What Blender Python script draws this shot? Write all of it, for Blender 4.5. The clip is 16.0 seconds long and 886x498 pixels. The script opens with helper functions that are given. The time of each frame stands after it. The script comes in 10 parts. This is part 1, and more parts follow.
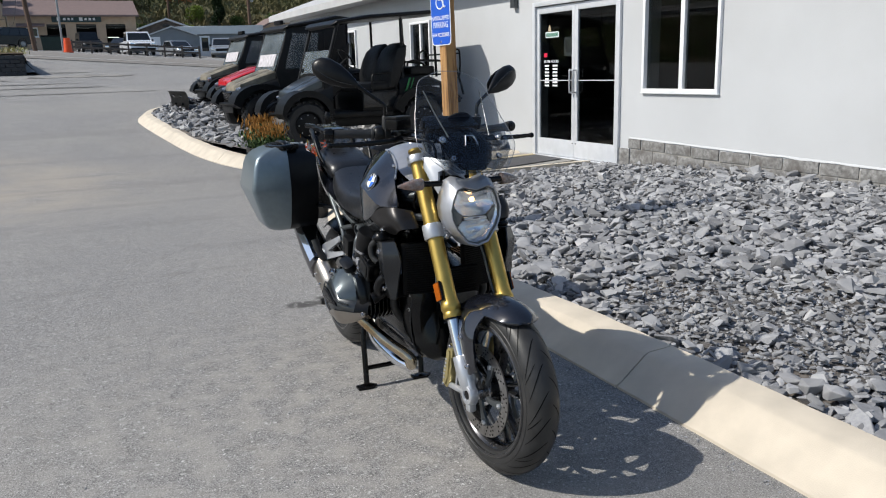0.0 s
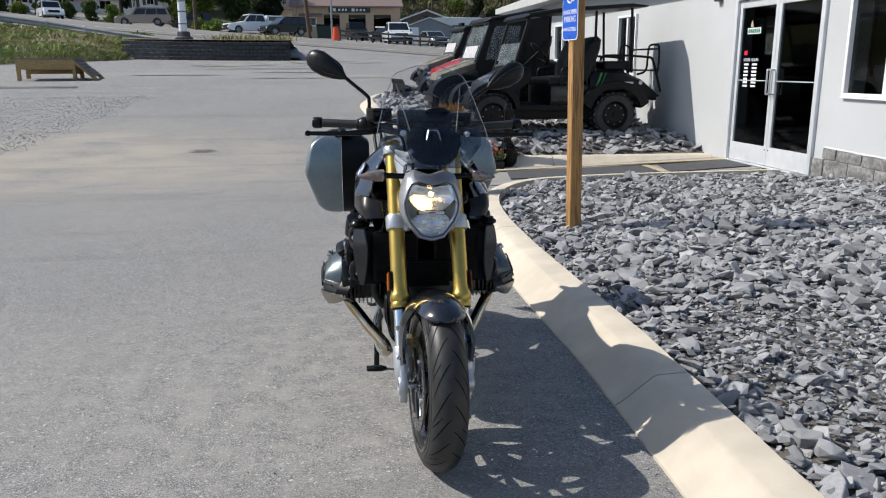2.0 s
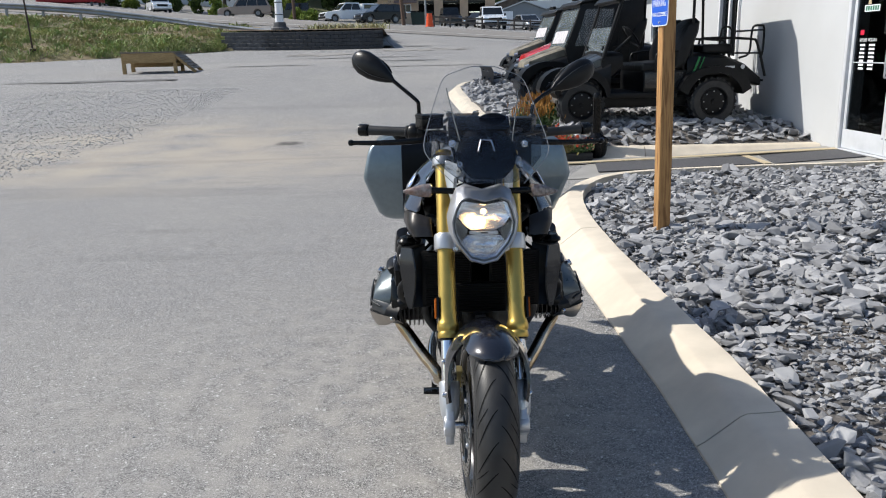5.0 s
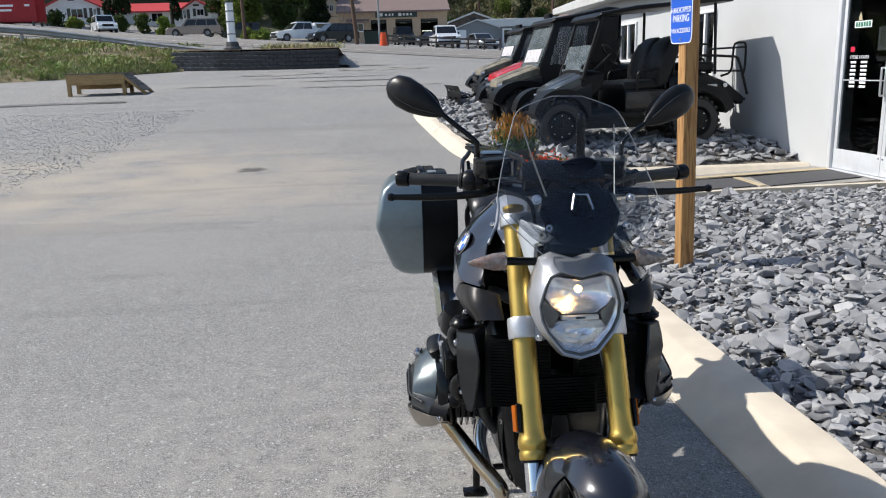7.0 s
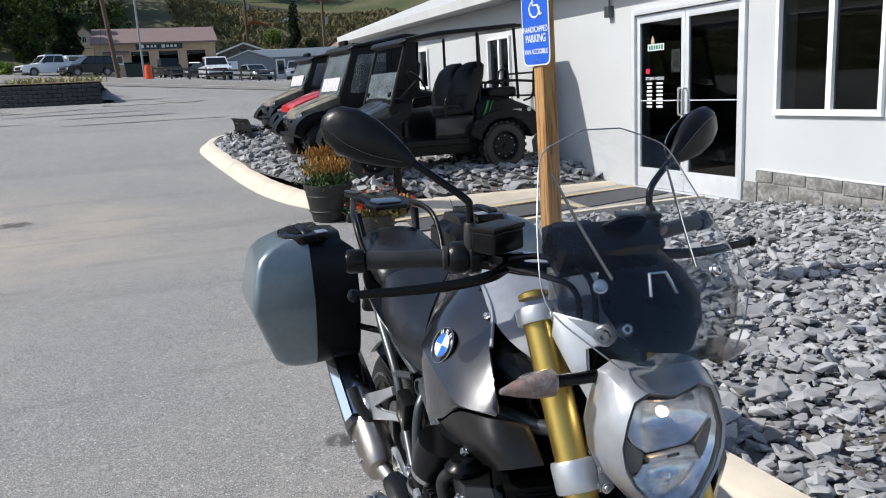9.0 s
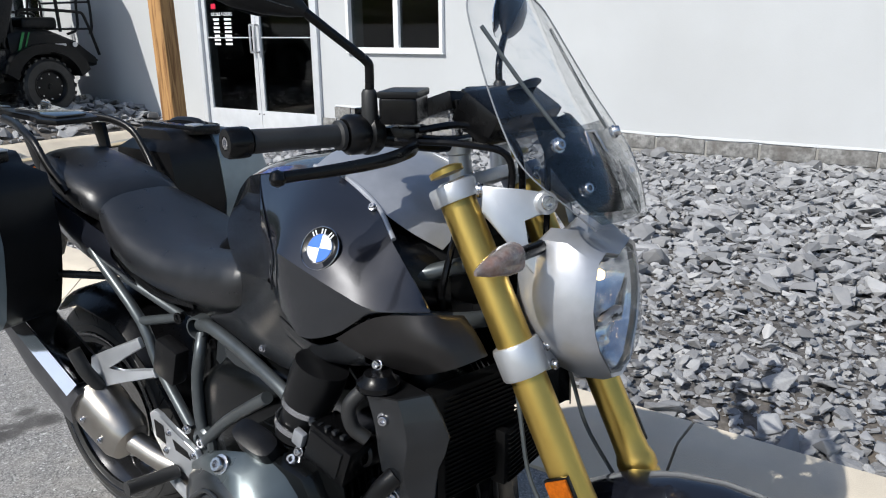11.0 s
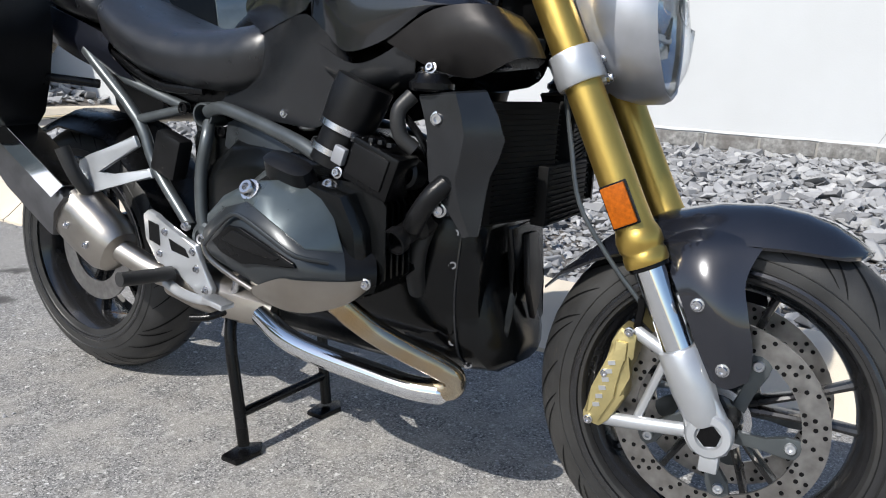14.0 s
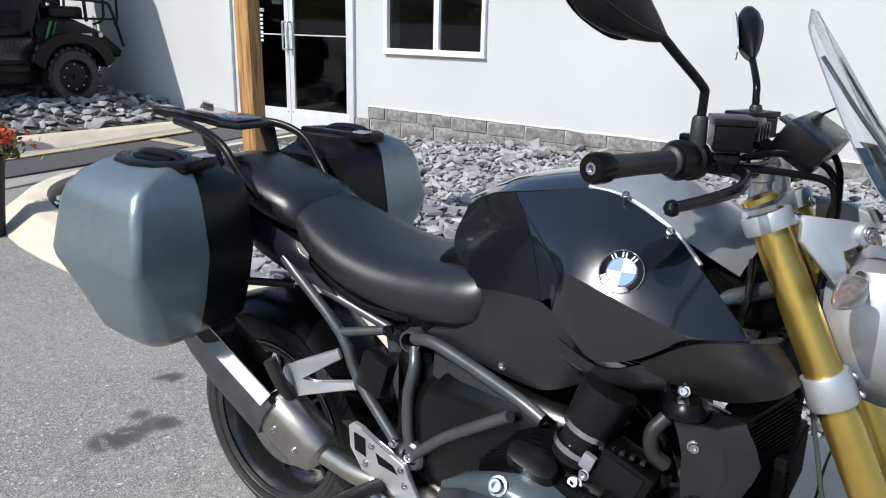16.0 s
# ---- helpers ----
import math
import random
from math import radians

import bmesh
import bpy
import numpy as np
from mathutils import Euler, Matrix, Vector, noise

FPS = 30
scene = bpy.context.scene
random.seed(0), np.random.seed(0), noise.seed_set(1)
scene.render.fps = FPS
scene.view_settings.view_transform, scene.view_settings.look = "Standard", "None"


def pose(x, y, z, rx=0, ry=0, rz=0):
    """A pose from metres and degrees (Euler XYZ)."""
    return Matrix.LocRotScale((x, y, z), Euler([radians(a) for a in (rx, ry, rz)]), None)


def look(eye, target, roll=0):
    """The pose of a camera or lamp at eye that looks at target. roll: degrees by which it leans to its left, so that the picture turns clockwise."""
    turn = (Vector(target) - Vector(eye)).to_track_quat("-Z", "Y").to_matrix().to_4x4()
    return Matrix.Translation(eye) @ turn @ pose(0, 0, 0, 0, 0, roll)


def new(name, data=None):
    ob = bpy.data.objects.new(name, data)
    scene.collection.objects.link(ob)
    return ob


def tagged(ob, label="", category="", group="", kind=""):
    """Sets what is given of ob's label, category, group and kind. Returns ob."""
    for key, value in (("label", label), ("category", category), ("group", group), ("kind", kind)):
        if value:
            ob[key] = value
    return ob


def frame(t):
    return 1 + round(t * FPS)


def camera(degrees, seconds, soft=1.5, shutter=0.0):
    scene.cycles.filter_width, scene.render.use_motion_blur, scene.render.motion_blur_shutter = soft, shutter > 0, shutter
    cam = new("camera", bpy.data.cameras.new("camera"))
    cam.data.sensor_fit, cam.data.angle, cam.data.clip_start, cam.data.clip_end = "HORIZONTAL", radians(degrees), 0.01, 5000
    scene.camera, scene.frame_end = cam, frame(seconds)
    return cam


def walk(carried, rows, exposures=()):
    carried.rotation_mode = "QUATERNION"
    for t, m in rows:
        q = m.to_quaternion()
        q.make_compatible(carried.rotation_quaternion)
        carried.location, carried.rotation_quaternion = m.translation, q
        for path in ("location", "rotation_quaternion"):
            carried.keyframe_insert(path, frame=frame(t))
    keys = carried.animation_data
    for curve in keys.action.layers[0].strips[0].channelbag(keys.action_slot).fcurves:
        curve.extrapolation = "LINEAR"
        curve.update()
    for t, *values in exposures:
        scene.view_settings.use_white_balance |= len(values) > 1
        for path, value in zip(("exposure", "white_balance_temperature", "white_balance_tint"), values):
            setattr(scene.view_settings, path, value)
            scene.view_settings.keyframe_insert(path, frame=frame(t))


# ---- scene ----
cam = camera(59.3, 16.0, 1.1)
PATH = [
    (0, (-1.253, -2.193, 1.376), (-0.422, -0.43, 0.925), -1.7),
    (0.5, (-1.011, -2.324, 1.387), (-0.339, -0.499, 0.92), -1.1),
    (1, (-0.803, -2.357, 1.374), (-0.257, -0.49, 0.909), -1.1),
    (1.5, (-0.548, -2.398, 1.363), (-0.153, -0.493, 0.899), -0.6),
    (2, (-0.316, -2.496, 1.369), (-0.068, -0.566, 0.91), -0.1),
    (2.5, (-0.189, -2.585, 1.383), (-0.039, -0.644, 0.922), 0.4),
    (3, (-0.139, -2.622, 1.381), (-0.029, -0.682, 0.909), 0.5),
    (3.5, (-0.102, -2.623, 1.383), (-0.029, -0.684, 0.898), 0.2),
    (4, (-0.111, -2.52, 1.391), (-0.083, -0.583, 0.895), -0.2),
    (4.2, (-0.118, -2.457, 1.398), (-0.102, -0.52, 0.903), -0.7),
    (6.3, (-0.285, -1.787, 1.427), (-0.268, 0.152, 0.938), -1.9),
    (6.5, (-0.323, -1.727, 1.427), (-0.283, 0.213, 0.944), -1.7),
    (7, (-0.439, -1.542, 1.443), (-0.314, 0.402, 0.991), -1.7),
    (7.5, (-0.516, -1.383, 1.45), (-0.301, 0.559, 1.023), -2.3),
    (8, (-0.557, -1.175, 1.459), (-0.255, 0.758, 1.043), -3.1),
    (8.2, (-0.573, -1.097, 1.462), (-0.22, 0.828, 1.052), -3.1),
    (10.3, (-0.993, -0.375, 1.387), (0.275, 1.102, 0.927), -2.4),
    (10.5, (-1.016, -0.339, 1.373), (0.335, 1.056, 0.894), -2.0),
    (11, (-1.082, -0.293, 1.308), (0.467, 0.842, 0.75), -0.7),
    (11.5, (-1.126, -0.318, 1.197), (0.524, 0.635, 0.591), 0.5),
    (12, (-1.143, -0.298, 1.002), (0.588, 0.523, 0.427), 1.5),
    (12.5, (-1.188, -0.279, 0.826), (0.587, 0.49, 0.32), 3.3),
    (13, (-1.21, -0.266, 0.757), (0.561, 0.541, 0.296), 3.7),
    (13.5, (-1.232, -0.227, 0.755), (0.5, 0.671, 0.314), 3.3),
    (14, (-1.26, -0.195, 0.811), (0.412, 0.8, 0.351), 2.9),
    (14.5, (-1.275, -0.165, 1.014), (0.355, 0.85, 0.454), 2.1),
    (15, (-1.314, -0.136, 1.215), (0.322, 0.834, 0.6), 2.0),
    (15.5, (-1.351, -0.072, 1.312), (0.292, 0.896, 0.711), 2.2),
    (16, (-1.358, 0.126, 1.337), (0.218, 1.224, 0.779), 1.3),
]
EXPOSURES = [(0, -0.08, 6450, 9), (2, 0.0, 6450, 9), (3.5, 0.10, 6450, 9), (7, 0.16, 6450, 9.5), (8.2, 0.16, 6450, 9.5), (10.3, 0.06, 6250, 8), (12, 0.04, 6450, 9.5), (13, 0.16, 6400, 9.5), (14.5, 0.24, 6350, 9), (16, 0.16, 6250, 8)]
walk(cam, [(t, look(eye, target, roll)) for t, eye, target, roll in PATH], EXPOSURES)

# ---- world and sun ----
SUN = Vector((-0.93, 0.24, 0.90)).normalized()
world = bpy.data.worlds.new("sky")
scene.world = world
world.use_nodes = True
wn = world.node_tree.nodes
sky = wn.new("ShaderNodeTexSky")
sky.sky_type, sky.sun_disc = "NISHITA", False
sky.sun_elevation, sky.sun_rotation = math.asin(SUN.z), math.atan2(SUN.x, SUN.y)
sky.air_density, sky.dust_density = 1.0, 1.0
world.node_tree.links.new(sky.outputs[0], wn["Background"].inputs[0])
wn["Background"].inputs[1].default_value = 0.13
sun = new("sun", bpy.data.lights.new("sun", "SUN"))
sun.data.energy, sun.data.angle, sun.data.color = 4.6, radians(0.53), (1.0, 0.955, 0.88)
sun.matrix_world = look(SUN * 30, (0, 0, 0))

# ---- materials ----
def mat(name, base, rough=0.5, metal=0.0, var=0.12, scale=8.0, bump=0.0, bscale=150.0, coat=0.0, tint=None, tscale=2.0, tamount=0.5, rvar=0.1, spec=0.5):
    """A surface with grain and blotches: base colour varied at two scales, roughness varied, fine relief."""
    m = bpy.data.materials.new(name)
    m.use_nodes = True
    n, l = m.node_tree.nodes, m.node_tree.links
    p = n["Principled BSDF"]
    co = n.new("ShaderNodeTexCoord")
    big = n.new("ShaderNodeTexNoise")
    big.inputs["Scale"].default_value, big.inputs["Detail"].default_value = scale, 6
    l.new(co.outputs["Object"], big.inputs["Vector"])
    mix = n.new("ShaderNodeMix")
    mix.data_type = "RGBA"
    mix.inputs[6].default_value = (*[c * (1 - var) for c in base], 1)
    mix.inputs[7].default_value = (*[min(c * (1 + var), 1) for c in base], 1)
    ramp = n.new("ShaderNodeMapRange")
    ramp.inputs[1].default_value, ramp.inputs[2].default_value = 0.3, 0.7
    l.new(big.outputs[0], ramp.inputs[0])
    l.new(ramp.outputs[0], mix.inputs[0])
    col = mix.outputs[2]
    if tint:
        t = n.new("ShaderNodeTexNoise")
        t.inputs["Scale"].default_value, t.inputs["Detail"].default_value = tscale, 8
        l.new(co.outputs["Object"], t.inputs["Vector"])
        r = n.new("ShaderNodeMapRange")
        r.inputs[1].default_value, r.inputs[2].default_value, r.inputs[4].default_value = 0.45, 0.68, tamount
        l.new(t.outputs[0], r.inputs[0])
        m2 = n.new("ShaderNodeMix")
        m2.data_type = "RGBA"
        l.new(r.outputs[0], m2.inputs[0])
        l.new(col, m2.inputs[6])
        m2.inputs[7].default_value = (*tint, 1)
        col = m2.outputs[2]
    l.new(col, p.inputs["Base Color"])
    rr = n.new("ShaderNodeMapRange")
    rr.inputs[3].default_value, rr.inputs[4].default_value = max(rough - rvar, 0.02), min(rough + rvar, 1)
    l.new(big.outputs[0], rr.inputs[0])
    l.new(rr.outputs[0], p.inputs["Roughness"])
    p.inputs["Metallic"].default_value = metal
    p.inputs["Coat Weight"].default_value = coat
    p.inputs["Coat Roughness"].default_value = 0.06
    p.inputs["Specular IOR Level"].default_value = spec
    if bump:
        f = n.new("ShaderNodeTexNoise")
        f.inputs["Scale"].default_value, f.inputs["Detail"].default_value = bscale, 4
        l.new(co.outputs["Object"], f.inputs["Vector"])
        b = n.new("ShaderNodeBump")
        b.inputs["Strength"].default_value, b.inputs["Distance"].default_value = min(bump, 1), 0.0006 if bscale >= 300 else 0.002 if bscale > 60 else 0.01
        l.new(f.outputs[0], b.inputs["Height"])
        l.new(b.outputs[0], p.inputs["Normal"])
    return m


def glass(name, tint=(0.9, 0.95, 0.95), rough=0.02, opacity=0.0):
    """A thin clear sheet: light goes straight through, tinted, with a sharp sheen."""
    m = bpy.data.materials.new(name)
    m.use_nodes = True
    n, l = m.node_tree.nodes, m.node_tree.links
    out = n["Material Output"]
    n.remove(n["Principled BSDF"])
    tr, gl, mx, fr = n.new("ShaderNodeBsdfTransparent"), n.new("ShaderNodeBsdfGlossy"), n.new("ShaderNodeMixShader"), n.new("ShaderNodeLayerWeight")
    tr.inputs[0].default_value = (*tint, 1)
    gl.inputs["Roughness"].default_value = rough
    # sheen grows from 4 % face on to full at a grazing view, alike on both faces
    pw, ma = n.new("ShaderNodeMath"), n.new("ShaderNodeMath")
    fr.inputs["Blend"].default_value = 0.5
    pw.operation, ma.operation = "POWER", "MULTIPLY_ADD"
    pw.inputs[1].default_value, ma.inputs[1].default_value, ma.inputs[2].default_value = 5.0, 0.96, 0.04
    l.new(fr.outputs["Facing"], pw.inputs[0])
    l.new(pw.outputs[0], ma.inputs[0])
    l.new(ma.outputs[0], mx.inputs[0])
    l.new(tr.outputs[0], mx.inputs[1])
    l.new(gl.outputs[0], mx.inputs[2])
    l.new(mx.outputs[0], out.inputs[0])
    return m


def glow(name, colour, strength):
    m = bpy.data.materials.new(name)
    m.use_nodes = True
    p = m.node_tree.nodes["Principled BSDF"]
    p.inputs["Base Color"].default_value = (*colour, 1)
    p.inputs["Emission Color"].default_value = (*colour, 1)
    p.inputs["Emission Strength"].default_value = strength
    return m


M = {
    "rim_metal": mat("rim_metal", (0.050, 0.050, 0.053), 0.26, metal=0.75, var=0.12, scale=30, coat=0.5, rvar=0.05),
    "stucco": mat("stucco", (0.515, 0.527, 0.54), 0.85, var=0.035, scale=1.2, bump=0.35, bscale=70, tint=(0.44, 0.445, 0.45), tscale=0.8, tamount=0.4),
    "block": mat("block", (0.225, 0.222, 0.216), 0.92, var=0.45, scale=30, bump=1.0, bscale=70, tint=(0.11, 0.10, 0.092), tscale=7, tamount=0.85),
    "concrete": mat("concrete", (0.60, 0.53, 0.43), 0.85, var=0.1, scale=6, bump=0.6, bscale=220, tint=(0.44, 0.39, 0.32), tscale=2.5, tamount=0.35),
    "walk": mat("walk", (0.30, 0.29, 0.27), 0.85, var=0.1, scale=4, bump=0.5, bscale=200, tint=(0.22, 0.21, 0.2), tscale=1.5),
    "tan": mat("tan", (0.46, 0.38, 0.25), 0.8, var=0.1, scale=6, bump=0.4, bscale=200),
    "mat_rubber": mat("mat_rubber", (0.075, 0.075, 0.08), 0.85, var=0.2, scale=30, bump=0.8, bscale=120),
    "white": mat("white", (0.82, 0.83, 0.85), 0.4, var=0.03, scale=5),
    "alu": mat("alu", (0.60, 0.61, 0.63), 0.38, metal=0.85, var=0.08, scale=20, bump=0.15),
    "alu_white": mat("alu_white", (0.50, 0.515, 0.54), 0.36, metal=0.65, var=0.10, scale=12, bump=0.25, bscale=300),
    "steel": mat("steel", (0.58, 0.58, 0.60), 0.25, metal=1.0, var=0.12, scale=25),
    "can_dark": mat("can_dark", (0.22, 0.22, 0.23), 0.34, metal=1.0, var=0.12, scale=25),
    "chrome": mat("chrome", (0.80, 0.82, 0.85), 0.08, metal=1.0, var=0.05, scale=10, rvar=0.04),
    "gold": mat("gold", (0.56, 0.385, 0.10), 0.32, metal=0.9, var=0.06, scale=18, rvar=0.06),
    "gold_pale": mat("gold_pale", (0.50, 0.42, 0.20), 0.40, metal=0.75, var=0.15, scale=25, bump=0.4),
    "pipe": mat("pipe", (0.52, 0.46, 0.36), 0.22, metal=1.0, var=0.15, scale=9, tint=(0.45, 0.27, 0.09), tscale=7, tamount=0.8),
    "titan": mat("titan", (0.42, 0.39, 0.355), 0.33, metal=1.0, var=0.12, scale=14, tint=(0.32, 0.28, 0.235), tscale=5),
    "gloss_black": mat("gloss_black", (0.008, 0.009, 0.012), 0.16, metal=0.1, var=0.1, scale=30, coat=1.0, rvar=0.04),
    "paint": mat("paint", (0.012, 0.0135, 0.020), 0.20, metal=0.35, var=0.1, scale=30, coat=1.0, rvar=0.03),
    "paint_grey": mat("paint_grey", (0.190, 0.235, 0.262), 0.34, metal=0.55, var=0.06, scale=40, coat=0.4, rvar=0.04),
    "silver": mat("silver", (0.42, 0.43, 0.46), 0.38, metal=0.6, var=0.06, scale=40, coat=0.3),
    "bronze": mat("bronze", (0.030, 0.028, 0.028), 0.36, metal=0.6, var=0.08, scale=40),
    "plastic": mat("plastic", (0.006, 0.006, 0.0066), 0.32, var=0.25, scale=25, bump=0.35, bscale=600, spec=0.26),
    "plastic_dk": mat("plastic_dk", (0.003, 0.003, 0.0034), 0.26, var=0.25, scale=20, bump=0.2, bscale=500, spec=0.24),
    "plastic_grey": mat("plastic_grey", (0.0125, 0.0135, 0.0155), 0.23, var=0.2, scale=25, bump=0.25, bscale=600, spec=0.6),
    "vinyl": mat("vinyl", (0.013, 0.0135, 0.0155), 0.31, var=0.15, scale=30, bump=0.5, bscale=900, spec=0.65),
    "rubber": mat("rubber", (0.022, 0.022, 0.0225), 0.45, var=0.3, scale=18, bump=0.5, bscale=300, tint=(0.050, 0.048, 0.045), tscale=6, tamount=0.45, spec=0.4),
    "wheel": mat("wheel", (0.030, 0.030, 0.032), 0.27, metal=0.5, var=0.15, scale=30, coat=0.4, tint=(0.045, 0.042, 0.04), tscale=9, tamount=0.3),
    "disc": mat("disc", (0.36, 0.35, 0.34), 0.33, metal=1.0, var=0.2, scale=60, tint=(0.2, 0.18, 0.16), tscale=10, tamount=0.4),
    "frame_grey": mat("frame_grey", (0.095, 0.106, 0.112), 0.36, metal=0.6, var=0.1, scale=30),
    "engine": mat("engine", (0.005, 0.0055, 0.006), 0.20, metal=0.3, var=0.2, scale=20, bump=0.3, bscale=400, spec=0.45),
    "cover": mat("cover", (0.088, 0.108, 0.118), 0.30, metal=0.5, var=0.1, scale=20, coat=0.25),
    "amber": mat("amber", (0.34, 0.078, 0.002), 0.55, spec=0.15, var=0.25, scale=200, coat=0.0, bump=0.5, bscale=500),
    "smoke_lens": mat("smoke_lens", (0.16, 0.14, 0.135), 0.08, var=0.5, scale=90, coat=0.8, bump=0.6, bscale=200, tint=(0.26, 0.10, 0.05), tscale=30, tamount=0.4),
    "blue": mat("blue", (0.015, 0.10, 0.55), 0.4, var=0.06, scale=8),
    "emblem_blue": mat("emblem_blue", (0.012, 0.13, 0.62), 0.45, var=0.03, scale=8),
    "emblem_white": mat("emblem_white", (0.85, 0.87, 0.9), 0.45, var=0.03, scale=8),
    "clear": glass("clear", (0.955, 0.96, 0.962)),
    "screen_rim": mat("screen_rim", (0.22, 0.23, 0.245), 0.2, var=0.1, coat=0.5),
    "haze": glass("haze", (0.46, 0.475, 0.49), 0.05),
    "cover_dark": mat("cover_dark", (0.032, 0.036, 0.040), 0.30, metal=0.4, var=0.1, scale=20, coat=0.2),
    # near-black that puts the shade of grooves, slots and gaps into the colour
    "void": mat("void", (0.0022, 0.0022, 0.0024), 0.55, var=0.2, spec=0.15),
    "lens": glass("lens", (0.93, 0.95, 0.97)),
    "window": mat("window_glass", (0.012, 0.014, 0.016), 0.04, var=0.2, scale=2, rvar=0.02, spec=0.6),
    "door_white": mat("door_white", (0.60, 0.62, 0.65), 0.42, metal=0.15, var=0.06, scale=9, bump=0.15, bscale=300),
    "mirror": mat("mirror", (0.75, 0.77, 0.8), 0.03, metal=1.0, var=0.02, rvar=0.01),
}


# ---- mesh helpers ----
V = Vector


def part(name, bm, material, parent=None, label="", smooth=True, angle=38):
    """One mesh object under a thing, from a bmesh in the thing's own coordinates."""
    bmesh.ops.recalc_face_normals(bm, faces=bm.faces)
    me = bpy.data.meshes.new(name)
    bm.to_mesh(me)
    bm.free()
    if smooth:
        me.shade_smooth()
        me.set_sharp_from_angle(angle=radians(angle))
    me.materials.append(M[material] if isinstance(material, str) else material)
    ob = new(name, me)
    if parent is not None:
        ob.parent = parent
    return tagged(ob, label) if label else ob


def thing(name, label, category, group="", m=None, kind=""):
    ob = new(name)
    ob.empty_display_size = 0.1
    if m is not None:
        ob.matrix_world = m
    return tagged(ob, label, category, group, kind)


def structure(name, bm, material, label, category="structure", smooth=False):
    return tagged(part(name, bm, material, None, "", smooth), label, category, "", "structure")


def box(bm, c, s, m=None, bevel=0.0, seg=2):
    """A box with centre c and sizes s, turned by m about its centre."""
    r = bmesh.ops.create_cube(bm, size=1.0)["verts"]
    t = Matrix.Translation(c) @ (m or Matrix()) @ Matrix.Diagonal((*s, 1))
    bmesh.ops.transform(bm, matrix=t, verts=r)
    if bevel:
        e = list({e for v in r for e in v.link_edges})
        bmesh.ops.bevel(bm, geom=e, offset=bevel, segments=seg, affect="EDGES", profile=0.6)
    return bm


def boxed(c, s, m=None, bevel=0.0, seg=2):
    return box(bmesh.new(), c, s, m, bevel, seg)


def loft(bm, rings, cap=True, closed=True):
    vs = [[bm.verts.new(p) for p in ring] for ring in rings]
    n = len(rings[0])
    for a, b in zip(vs, vs[1:]):
        for i in range(n if closed else n - 1):
            j = (i + 1) % n
            try:
                bm.faces.new((a[i], a[j], b[j], b[i]))
            except ValueError:
                pass
    if cap and closed:
        bm.faces.new(vs[0][::-1])
        bm.faces.new(vs[-1])
    return bm


def smooth_path(pts, n=6):
    """A rounded line through the points."""
    p = [V(q) for q in pts]
    p = [p[0] * 2 - p[1]] + p + [p[-1] * 2 - p[-2]]
    out = []
    for i in range(1, len(p) - 2):
        for k in range(n):
            t = k / n
            a, b, c, d = p[i - 1 : i + 3]
            out.append(0.5 * (2 * b + (c - a) * t + (2 * a - 5 * b + 4 * c - d) * t * t + (3 * b - a - 3 * c + d) * t**3))
    return out + [p[-2]]


def tube(bm, pts, r, seg=12, cap=True, flat=1.0):
    """A round bar along a line; r: a radius, or one for each point. flat squeezes it sideways."""
    pts = [V(p) for p in pts]
    rs = r if isinstance(r, (list, tuple)) else [r] * len(pts)
    if len(rs) != len(pts):
        rs = [rs[0] + (rs[-1] - rs[0]) * i / (len(pts) - 1) for i in range(len(pts))]
    d = (pts[1] - pts[0]).normalized()
    up = d.orthogonal().normalized() if abs(d.z) > 0.9 else (V((0, 0, 1)) - d * d.z).normalized()
    rings = []
    for i, p in enumerate(pts):
        t = (pts[min(i + 1, len(pts) - 1)] - pts[max(i - 1, 0)]).normalized()
        up = (up - t * up.dot(t)).normalized()
        s = t.cross(up)
        rings.append([p + (up * math.cos(a) + s * math.sin(a) * flat) * rs[i] for a in (2 * math.pi * k / seg for k in range(seg))])
    return loft(bm, rings, cap)


def tubed(pts, r, seg=12, smooth_n=0, flat=1.0):
    return tube(bmesh.new(), smooth_path(pts, smooth_n) if smooth_n else pts, r, seg, True, flat)


def lathe(bm, profile, at, axis=(0, 0, 1), seg=32, closed=False):
    """A turned shape: profile of (radius, height along the axis)."""
    d = V(axis).normalized()
    u = d.orthogonal().normalized()
    w = d.cross(u)
    rings = [[V(at) + d * h + (u * math.cos(a) + w * math.sin(a)) * max(r, 1e-4) for a in (2 * math.pi * k / seg for k in range(seg))] for r, h in profile]
    if closed:
        rings.append(rings[0])
    loft(bm, rings, cap=not closed)
    if closed:
        bmesh.ops.remove_doubles(bm, verts=bm.verts, dist=1e-5)
    return bm


def lathed(profile, at, axis=(0, 0, 1), seg=32, closed=False):
    return lathe(bmesh.new(), profile, at, axis, seg, closed)


def plate(bm, pts, thick, bevel=0.0):
    """A flat piece: an outline of points in space, given a thickness towards both sides of its plane."""
    pts = [V(p) for p in pts]
    nrm = V((0, 0, 0))
    for a, b in zip(pts, pts[1:] + pts[:1]):
        nrm += a.cross(b)
    nrm.normalize()
    first = len(bm.verts)
    loft(bm, [[p - nrm * thick / 2 for p in pts], [p + nrm * thick / 2 for p in pts]])
    if bevel:
        bm.verts.ensure_lookup_table()
        e = list({e for v in bm.verts[first:] for e in v.link_edges})
        bmesh.ops.bevel(bm, geom=e, offset=bevel, segments=2, affect="EDGES", profile=0.6)
    return bm


def plated(pts, thick, bevel=0.0):
    return plate(bmesh.new(), pts, thick, bevel)


